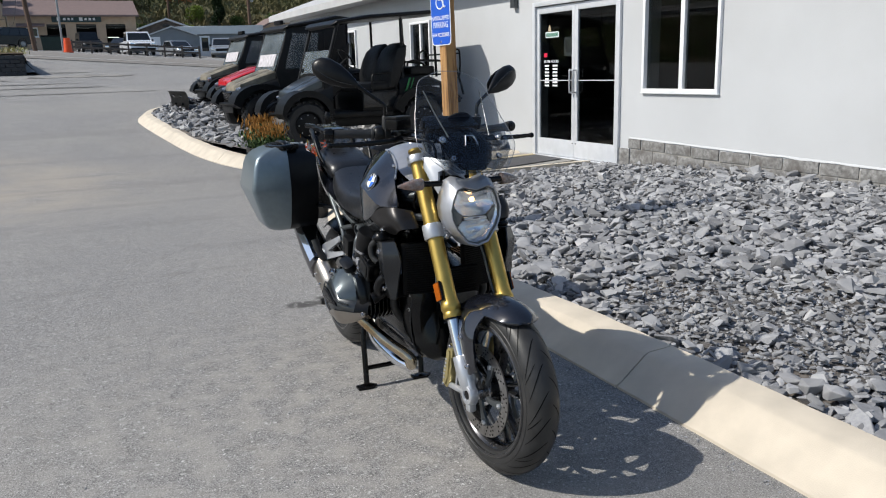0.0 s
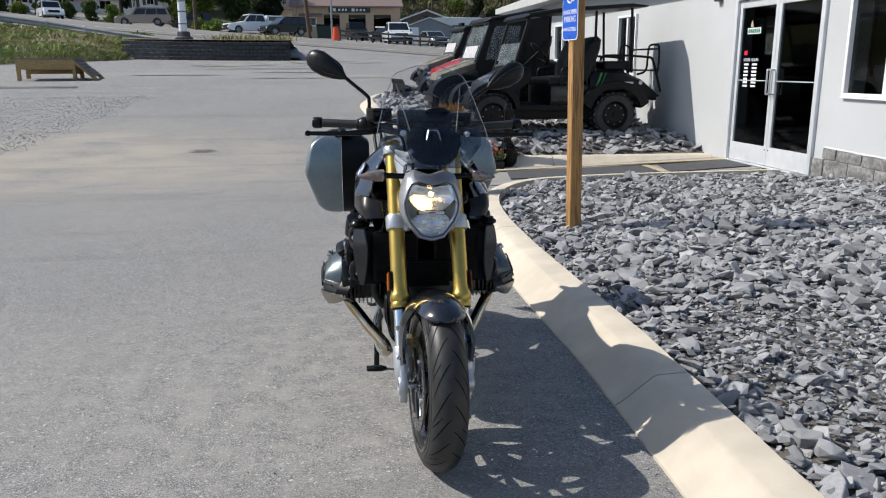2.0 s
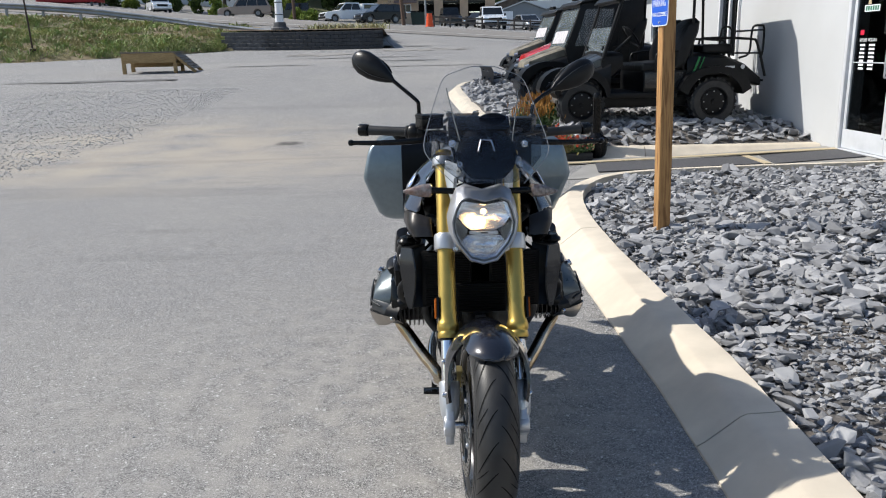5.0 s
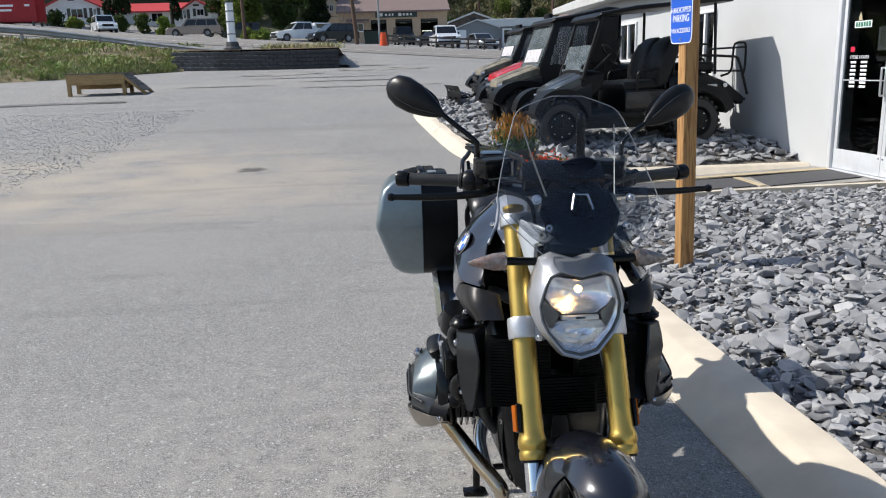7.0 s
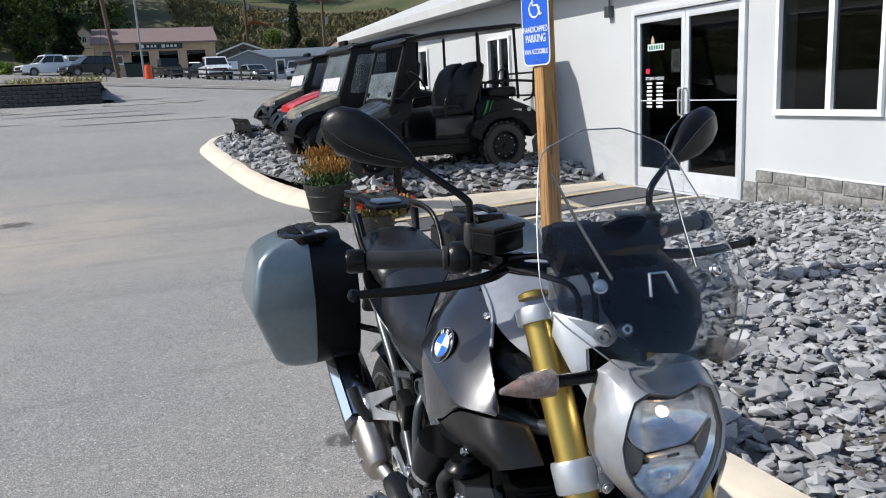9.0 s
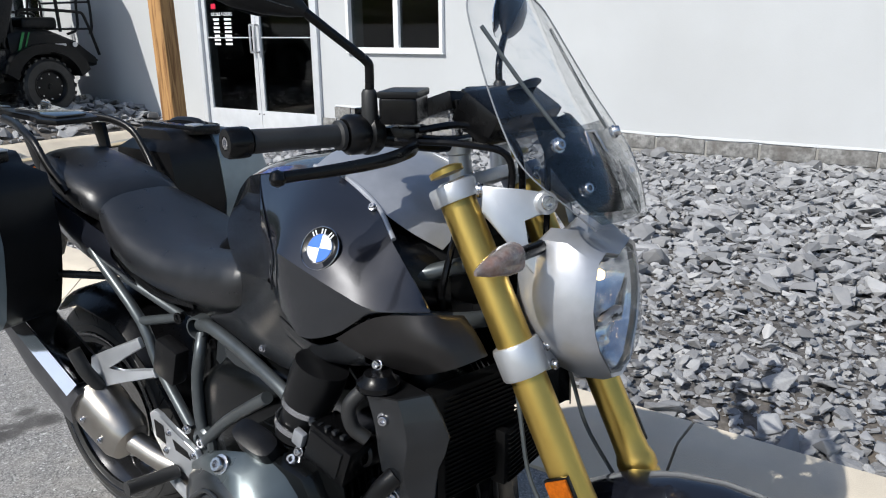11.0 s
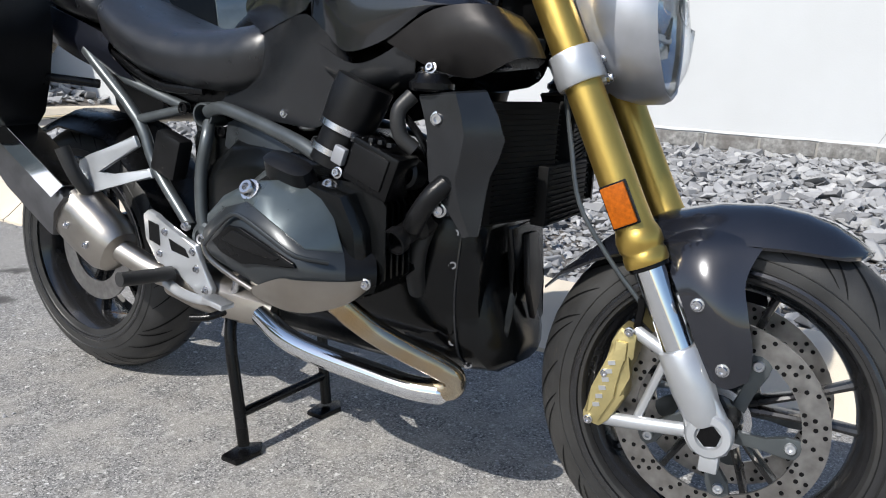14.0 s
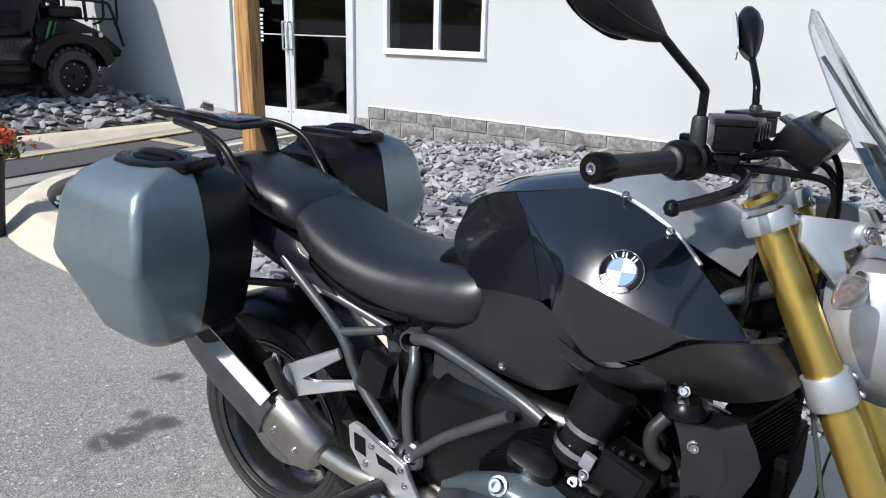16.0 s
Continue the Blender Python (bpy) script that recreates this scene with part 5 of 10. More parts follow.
    em = part("badge", lathed([(0.001, 0), (0.036, 0), (0.036, 0.004), (0.0345, 0.006), (0.033, 0.005), (0.001, 0.005)], ec + en * 0.000, en, 36), "plastic_dk", bike, "round black badge with blue and white quarters")
    eu = V((0, 0, 1)) - en * en.z
    eu.normalize()
    ev = en.cross(eu)
    for k in range(4):
        bm = bmesh.new()
        o = ec + en * 0.0056
        arc = [o] + [o + (eu * math.cos(a) + ev * math.sin(a)) * 0.0225 for a in np.linspace(k * math.pi / 2, (k + 1) * math.pi / 2, 9)]
        plate(bm, arc, 0.0016)
        part("badge_quarter", bm, "emblem_white" if k % 2 else "emblem_blue", em)
    for rr in (0.0225, 0.034):
        part("badge_ring", lathed([(rr, 0.0055), (rr + 0.0012, 0.0068), (rr + 0.0024, 0.0055)], ec, en, 40, True), "steel", em)
    bm = bmesh.new()
    for k in (-1, 0, 1):
        a = k * 0.62
        q = ec + en * 0.0062 + (eu * math.cos(a) + ev * math.sin(a)) * 0.0278
        d = (eu * math.cos(a) + ev * math.sin(a))
        t = en.cross(d)
        for off in (-0.0028, 0.0028):
            plate(bm, [q + t * (off - 0.001) - d * 0.004, q + t * (off + 0.001) - d * 0.004, q + t * (off + 0.001) + d * 0.004, q + t * (off - 0.001) + d * 0.004], 0.0008)
    part("badge_mark", bm, "emblem_white", em)
T = [[(-0.124, 0.673, 1.070), (-0.130, 0.600, 1.062), (-0.146, 0.514, 1.026), (-0.136, 0.455, 0.992), (-0.105, 0.412, 0.960)], [(-0.070, 0.680, 1.088), (-0.075, 0.600, 1.086), (-0.080, 0.514, 1.052), (-0.076, 0.455, 1.020), (-0.060, 0.405, 0.985)], [(0, 0.685, 1.094), (0, 0.600, 1.094), (0, 0.514, 1.062), (0, 0.455, 1.028), (0, 0.402, 0.992)]]
T = T + [[(-p[0], p[1], p[2]) for p in c] for c in T[1::-1]]
part("tank_top_cover", skin(T, 5, 3, 0.004), "silver", bike, "silver grey tank top cover", angle=60)
T = [[(-0.050, 0.965, 0.985), (-0.086, 0.890, 1.025), (-0.116, 0.822, 1.043), (-0.124, 0.673, 1.070)], [(-0.028, 0.978, 0.992), (-0.048, 0.893, 1.036), (-0.065, 0.818, 1.060), (-0.070, 0.680, 1.087)], [(0, 0.982, 0.994), (0, 0.894, 1.040), (0, 0.818, 1.066), (0, 0.685, 1.093)]]
T = T + [[(-p[0], p[1], p[2]) for p in c] for c in T[1::-1]]
part("tank_shell", skin(T, 5, 3, 0.004), "paint", bike, "dark gloss rear of the tank top", angle=60)
part("fuel_cap", lathed([(0.001, 0.008), (0.030, 0.008), (0.034, 0.004), (0.036, -0.006)], (0, 0.660, 1.091), (0, -0.05, 1), 28), "steel", bike)
part("tank_core", loft(bmesh.new(), [oval((0, y, z), (1, 0, 0), (0, 0, 1), a, b, 16, 3) for y, z, a, b in ((0.40, 0.88, 0.10, 0.07), (0.48, 0.90, 0.19, 0.10), (0.62, 0.90, 0.20, 0.12), (0.75, 0.90, 0.15, 0.10), (0.92, 0.88, 0.09, 0.07), (1.02, 0.83, 0.08, 0.05))]), "plastic_dk", bike)

# filler added in the head gap, its shade put into a near-black colour
part("head_gap_filler", loft(bmesh.new(), [oval((0, y, z), (1, 0, 0), (0, 0.35, 1), a, b, 18, 3) for y, z, a, b in ((0.365, 0.915, 0.060, 0.050), (0.40, 0.920, 0.095, 0.065), (0.45, 0.930, 0.130, 0.070), (0.50, 0.950, 0.150, 0.060))]), "void", bike, "black filler body added for the shaded gap between fork and tank")
for s in (-1, 1):
    part("head_tube", tubed(sx(s, [(0.060, 0.372, 0.935), (0.112, 0.420, 0.925), (0.150, 0.500, 0.900)]), 0.014, 14, 3), "frame_grey", bike, "grey tubular frame at the steering head")
    part("head_tube", tubed(sx(s, [(0.062, 0.345, 0.845), (0.120, 0.385, 0.850), (0.165, 0.470, 0.858)]), 0.014, 14, 3), "frame_grey", bike)
    part("cable", tubed(sx(s, [(0.085, 0.400, 0.985), (0.120, 0.392, 0.940), (0.128, 0.398, 0.890), (0.100, 0.410, 0.840)]), 0.006, 8, 4), "plastic_dk", bike)

# -- seats --
def seat_ring(y, w, top, low, crown=0.012, n=20):
    """A padded section: nearly flat top, rounded shoulders, sides tucked in."""
    half = [(0, top + crown), (w * 0.40, top + crown * 0.85), (w * 0.68, top + crown * 0.35), (w * 0.86, top - (top - low) * 0.10), (w * 0.97, top - (top - low) * 0.28), (w, top - (top - low) * 0.50), (w * 0.95, low + (top - low) * 0.20), (w * 0.80, low), (w * 0.4, low)]
    return [V((x, y, z)) for x, z in half] + [V((-x, y, z)) for x, z in half[:0:-1]]


part("rider_seat", loft(bmesh.new(), [seat_ring(y, w, t, l) for y, w, t, l in ((0.846, 0.095, 0.855, 0.805), (0.856, 0.138, 0.872, 0.784), (0.890, 0.154, 0.872, 0.760), (0.940, 0.156, 0.862, 0.745), (1.000, 0.155, 0.854, 0.738), (1.080, 0.156, 0.848, 0.740), (1.160, 0.158, 0.850, 0.750), (1.240, 0.156, 0.864, 0.768), (1.310, 0.146, 0.886, 0.794), (1.370, 0.128, 0.910, 0.822), (1.392, 0.118, 0.918, 0.850), (1.398, 0.09, 0.912, 0.870))]), "vinyl", bike, "black grained vinyl rider seat", angle=60)
part("passenger_seat", loft(bmesh.new(), [seat_ring(y, w, t, l, 0.008) for y, w, t, l in ((1.392, 0.080, 0.915, 0.88), (1.400, 0.112, 0.928, 0.862), (1.440, 0.122, 0.950, 0.866), (1.500, 0.124, 0.966, 0.880), (1.580, 0.118, 0.984, 0.905), (1.650, 0.108, 1.000, 0.935), (1.690, 0.088, 1.000, 0.955), (1.700, 0.06, 0.992, 0.965))]), "vinyl", bike, "black vinyl passenger seat", angle=60)
for s in (-1, 1):
    part("tail_panel", skin([sx(s, [(0.118, 1.350, 0.835), (0.122, 1.450, 0.868), (0.118, 1.580, 0.905), (0.085, 1.760, 0.955)]), sx(s, [(0.136, 1.330, 0.800), (0.138, 1.450, 0.825), (0.130, 1.580, 0.868), (0.090, 1.780, 0.930)]), sx(s, [(0.128, 1.260, 0.745), (0.130, 1.420, 0.775), (0.120, 1.580, 0.830), (0.070, 1.780, 0.900)])], 5, 4, 0.004, (0, 1.5, 0.8)), "paint", bike, "dark gloss tail panel", angle=60)
    part("subframe_strap", tubed(sx(s, [(0.118, 1.06, 0.735), (0.125, 1.20, 0.742), (0.122, 1.36, 0.808), (0.118, 1.50, 0.85)]), 0.009, 10, 4, 0.6), "plastic_dk", bike)
    # grab rail
    part("grab_rail", tubed(sx(s, [(0.122, 1.510, 0.930), (0.132, 1.560, 0.985), (0.132, 1.610, 1.040), (0.122, 1.680, 1.066), (0.100, 1.760, 1.074), (0.078, 1.860, 1.080)]), [0.010, 0.011, 0.012, 0.013, 0.013, 0.012], 12, 4, 0.8), "plastic", bike, "black grab rail")
    part("rail_foot", plated(sx(s, [(0.090, 1.655, 0.965), (0.092, 1.690, 0.965), (0.095, 1.735, 1.060), (0.100, 1.690, 1.062)]), 0.014, 0.003), "plastic", bike)
bm = bmesh.new()
deck = [(-0.055, 1.640), (0.055, 1.640), (0.075, 1.700), (0.060, 1.760), (0.068, 1.880), (0.088, 1.940), (0.080, 1.958), (0.050, 1.925), (0.030, 1.880), (-0.030, 1.880), (-0.050, 1.925), (-0.080, 1.958), (-0.088, 1.940), (-0.068, 1.880), (-0.060, 1.760), (-0.075, 1.700)]
plate(bm, [(x, y, 1.078 + (y - 1.64) * 0.06) for x, y in deck], 0.014, 0.004)
rack = part("luggage_rack", bm, "plastic", bike, "black luggage rack with a glossy plate")
part("rack_plate", plated([(x, y, 1.089 + (y - 1.64) * 0.06) for x, y in ((-0.040, 1.665), (0.040, 1.665), (0.052, 1.720), (0.035, 1.760), (0.052, 1.850), (0.036, 1.865), (-0.036, 1.865), (-0.052, 1.850), (-0.035, 1.760), (-0.052, 1.720))], 0.006, 0.002), "gloss_black", rack)
for s in (-1, 1):
    part("rack_tip", plated([(s * x, y, 1.092 + (y - 1.64) * 0.06) for x, y in ((0.050, 1.870), (0.066, 1.885), (0.086, 1.940), (0.078, 1.950), (0.052, 1.915))], 0.006, 0.002), "gloss_black", rack)
part("tail_lamp", boxed((0, 1.800, 0.930), (0.16, 0.06, 0.050), None, 0.015), "amber", bike)
part("rear_hugger", loft(bmesh.new(), [[V((x * w, 1.53 + rr * math.cos(a), 0.318 + rr * math.sin(a) - 0.04 * abs(x) ** 3)) for x in np.linspace(-1, 1, 9)] + [V((x * w, 1.53 + (rr - 0.005) * math.cos(a), 0.318 + (rr - 0.005) * math.sin(a) - 0.04 * abs(x) ** 3)) for x in np.linspace(1, -1, 9)] for a, rr, w in ((radians(165), 0.345, 0.09), (radians(140), 0.345, 0.105), (radians(110), 0.350, 0.105), (radians(80), 0.350, 0.10), (radians(60), 0.352, 0.09))]), "plastic_dk", bike, "black rear wheel hugger")
part("plate_holder", loft(bmesh.new(), [oval((0, y, z), (1, 0, 0), (0, 0.4, 1), 0.06, 0.02, 12, 3) for y, z in ((1.72, 0.90), (1.84, 0.80), (1.92, 0.68))]), "plastic_dk", bike)
part("under_tail", loft(bmesh.new(), [oval((0, y, z), (1, 0, 0), (0, 0, 1), a, b, 14, 3) for y, z, a, b in ((0.98, 0.72, 0.10, 0.06), (1.20, 0.73, 0.11, 0.05), (1.45, 0.82, 0.11, 0.05), (1.80, 0.92, 0.08, 0.045))]), "plastic_dk", bike)

# -- hard cases --
def case_ring(z, xi, xo, yf, yr, r=0.05):
    """A rounded rectangle at one height, seen for the +x side."""
    pts = []
    r2 = min(r, (xo - xi) * 0.45)
    for cx, cy, a0, rr in ((xo - r2, yf + r2, -90, r2), (xo - r2 * 2, yr - r2 * 2, 0, r2 * 2)):
        for k in range(7):
            a = math.radians(a0 + k * 15)
            pts.append(V((cx + rr * math.cos(a), cy + rr * math.sin(a), z)))
    return [V((xi, yf, z))] + pts + [V((xi, yr, z))]


LEVELS = ((0.622, 0.372, 1.560, 1.700), (0.632, 0.402, 1.540, 1.730), (0.660, 0.430, 1.512, 1.755), (0.740, 0.460, 1.484, 1.775), (0.825, 0.488, 1.466, 1.788), (0.848, 0.492, 1.463, 1.790), (0.950, 0.470, 1.478, 1.780), (0.984, 0.457, 1.486, 1.772), (1.010, 0.428, 1.498, 1.762), (1.028, 0.385, 1.512, 1.750), (1.036, 0.345, 1.524, 1.742))
for s in (-1, 1):
    bm = loft(bmesh.new(), [case_ring(z, 0.307, xo, yf, yr, 0.022 if z > 0.8 else 0.040) for z, xo, yf, yr in LEVELS])
    if s < 0:
        flip(bm)
    case = part("side_case", bm, "paint_grey", bike, "grey-blue hard side case with a black inner shell", angle=40)
    bm = bmesh.new()
    for a, b in ((0.300, 0.298), ):
        loft(bm, [[V((x, y, z)) for x, y in ((0.165, yf + 0.02), (0.305, yf + 0.004), (0.305, yr - 0.004), (0.165, yr - 0.03))] for z, xo, yf, yr in LEVELS[:8]] + [[V((x, y, z)) for x, y in ((0.200, yf + 0.04), (0.305, yf + 0.012), (0.305, yr - 0.012), (0.200, yr - 0.05))] for z, xo, yf, yr in LEVELS[8:]])
    soften(bm, 0.012, 2, 40)
    if s < 0:
        flip(bm)
    part("inner_shell", bm, "plastic", case, "black plastic inner shell", angle=50)
    lid = [(0.245, 1.500), (0.330, 1.496), (0.368, 1.545), (0.380, 1.620), (0.370, 1.690), (0.330, 1.732), (0.245, 1.738)]
    part("handle_recess", plated([(s * x, y, 1.034 - (x - 0.25) * 0.06) for x, y in lid], 0.026, 0.008), "plastic_dk", case)
    # flat near-black plate carries the shade of the handle slot
    part("slot_shade", plated([(s * x, y, 1.0485 - (x - 0.25) * 0.06) for x, y in ((0.285, 1.548), (0.330, 1.548), (0.348, 1.580), (0.350, 1.640), (0.335, 1.672), (0.285, 1.676))], 0.004), "void", case)
    part("handle", tubed(sx(s, [(0.300, 1.535, 1.034), (0.306, 1.565, 1.049), (0.306, 1.650, 1.049), (0.300, 1.690, 1.034)]), 0.010, 10, 3, 1.4), "plastic", case)
    part("lock_plate", boxed((s * 0.262, 1.520, 1.048), (0.034, 0.040, 0.005), None, 0.002), "alu", case)
    part("case_bracket", tubed(sx(s, [(0.10, 1.42, 0.73), (0.17, 1.50, 0.74), (0.19, 1.60, 0.76)]), 0.010, 10), "plastic_dk", bike)

# -- frame --
for s in (-1, 1):
    fr = part("rear_frame", tubed(sx(s, [(0.128, 1.420, 0.805), (0.132, 1.378, 0.773), (0.135, 1.242, 0.662), (0.138, 1.189, 0.566), (0.155, 1.066, 0.458)]), 0.0125, 14, 3), "frame_grey", bike, "grey painted tubular rear frame")
    part("frame_tube", tubed(sx(s, [(0.135, 1.242, 0.664), (0.118, 1.120, 0.694)]), 0.011, 12), "frame_grey", fr)
    part("frame_tube", tubed(sx(s, [(0.118, 1.370, 0.790), (0.116, 1.300, 0.745), (0.114, 1.115, 0.698)]), 0.011, 12), "frame_grey", fr)
    part("tube_end", lathed([(0.013, 0), (0.013, 0.004), (0.009, 0.004), (0.009, -0.010), (0.001, -0.010)], (s * 0.126, 1.112, 0.697), (s, 0, 0), 18), "plastic_dk", fr)
    part("pivot_tube", lathed([(0.020, -0.05), (0.0255, -0.05), (0.0255, 0.012), (0.024, 0.014), (0.0205, 0.014), (0.0205, -0.05)], (s * 0.118, 1.052, 0.688), (s, -0.15, 0.0), 28, True), "frame_grey", fr)
    part("main_frame", tubed(sx(s, [(0.120, 1.045, 0.695), (0.136, 0.985, 0.706), (0.150, 0.890, 0.690), (0.175, 0.760, 0.664), (0.185, 0.700, 0.645)]), 0.0135, 14, 4), "frame_grey", fr)
    part("down_tube", tubed(sx(s, [(0.118, 1.045, 0.672), (0.140, 1.030, 0.640), (0.146, 1.040, 0.579), (0.152, 1.036, 0.500), (0.154, 1.022, 0.440)]), 0.013, 14, 4), "frame_grey", fr)
    part("engine_strut", tubed(sx(s, [(0.158, 1.015, 0.445), (0.165, 0.930, 0.520), (0.178, 0.830, 0.590), (0.185, 0.770, 0.630)]), 0.0125, 14, 3), "frame_grey", fr)
    part("pivot_node", lathed([(0.012, 0), (0.032, 0), (0.034, 0.006), (0.034, 0.020), (0.028, 0.026), (0.020, 0.026), (0.018, 0.018), (0.001, 0.018)], (s * 0.140, 1.022, 0.440), (s, 0, 0), 24), "frame_grey", fr)
    bolt((s * 0.160, 1.022, 0.440), (s, 0, 0), 0.012, fr)
    bolt((s * 0.170, 1.064, 0.462), (s, 0, 0), 0.008, fr)
    cov = [(0.994, 0.668), (0.950, 0.700), (0.880, 0.690), (0.765, 0.640), (0.870, 0.565), (0.960, 0.478), (1.004, 0.480), (1.012, 0.560)]
    bm = plated([(s * (0.104 + 0.17 * (1.02 - y)), y, z) for y, z in cov], 0.012, 0.004)
    sc2 = part("frame_cover", bm, "plastic_grey", bike, "matt grey triangular frame cover")
    part("cover_pit", lathed([(0.012, -0.001), (0.012, 0.003), (0.009, 0.003), (0.009, -0.002), (0.001, -0.002)], (s * 0.116, 1.012, 0.657), (s, 0, 0), 18), "plastic_dk", sc2)
    # lit slope of the cover, its light put into a paler material
    part("cover_slope", plated(sx(s, [(0.112, 0.996, 0.676), (0.118, 0.950, 0.692), (0.146, 0.786, 0.642), (0.152, 0.885, 0.594), (0.126, 0.990, 0.630)]), 0.008, 0.003), "cover_dark", sc2)
    # passenger peg carrier
    pc = part("passenger_peg_carrier", plated(sx(s, [(0.150, 1.236, 0.632), (0.148, 1.226, 0.608), (0.170, 1.285, 0.570), (0.185, 1.330, 0.545), (0.172, 1.290, 0.540), (0.150, 1.190, 0.566), (0.150, 1.180, 0.546), (0.178, 1.300, 0.516), (0.192, 1.350, 0.490), (0.200, 1.372, 0.505), (0.196, 1.362, 0.572), (0.186, 1.335, 0.580)]), 0.014, 0.004), "alu_white", bike, "cast aluminium passenger peg carrier")
    part("passenger_peg", tubed(sx(s, [(0.200, 1.338, 0.498), (0.226, 1.346, 0.545), (0.240, 1.362, 0.600)]), 0.016, 12, 3, 0.8), "rubber", pc)
    # rider peg plate
    pl = [(1.180, 0.472), (1.165, 0.484), (1.140, 0.478), (1.100, 0.452), (1.060, 0.440), (1.022, 0.428), (1.010, 0.400), (0.975, 0.345), (0.985, 0.318), (1.030, 0.330), (1.070, 0.362), (1.110, 0.372), (1.140, 0.372), (1.175, 0.420)]
    pp = part("foot_peg_plate", plated([(s * 0.176, y, z) for y, z in pl], 0.014, 0.004), "alu_white", bike, "cast aluminium foot peg plate")
    # openings are not cut: dark slabs hold their shade as colour
    for hole in ([(1.162, 0.462), (1.130, 0.456), (1.128, 0.412), (1.160, 0.420)], [(1.100, 0.432), (1.052, 0.418), (1.040, 0.400), (1.092, 0.408)]):
        part("opening_shade", plated([(s * 0.1765, y, z) for y, z in hole], 0.016), "plastic_dk", pp)
    for y, z in ((1.112, 0.444), (1.030, 0.415), (1.020, 0.380), (0.995, 0.340), (1.130, 0.395)):
        bolt((s * 0.183, y, z), (s, 0, 0), 0.0065, pp)
    part("foot_peg", tubed(sx(s, [(0.190, 1.085, 0.362), (0.240, 1.098, 0.362), (0.300, 1.108, 0.366)]), 0.015, 12, 2, 1.2), "rubber", pp, "black rubber foot peg")
    part("pedal", tubed(sx(s, [(0.192, 1.100, 0.338), (0.205, 1.040, 0.330), (0.225, 0.960, 0.336), (0.232, 0.905, 0.346)]), [0.011, 0.010, 0.009, 0.009], 10, 3), "alu_white", pp, "silver foot pedal")
    part("pedal_pad", boxed((s * 0.238, 0.900, 0.347), (0.034, 0.055, 0.012), Matrix.Rotation(0.15, 4, "X"), 0.003), "alu", pp)

# -- engine: flat twin --
part("engine_block", loft(bmesh.new(), [oval((0, y, z), (1, 0, 0), (0, 0, 1), a, b, 20, 4) for y, z, a, b in ((0.40, 0.46, 0.12, 0.10), (0.44, 0.47, 0.155, 0.16), (0.55, 0.48, 0.165, 0.17), (0.75, 0.50, 0.17, 0.18), (0.95, 0.50, 0.165, 0.17), (1.04, 0.48, 0.14, 0.13))]), "engine", bike, "black flat-twin engine block", angle=40)
CY = {-1: 0.0, 1: 0.045}
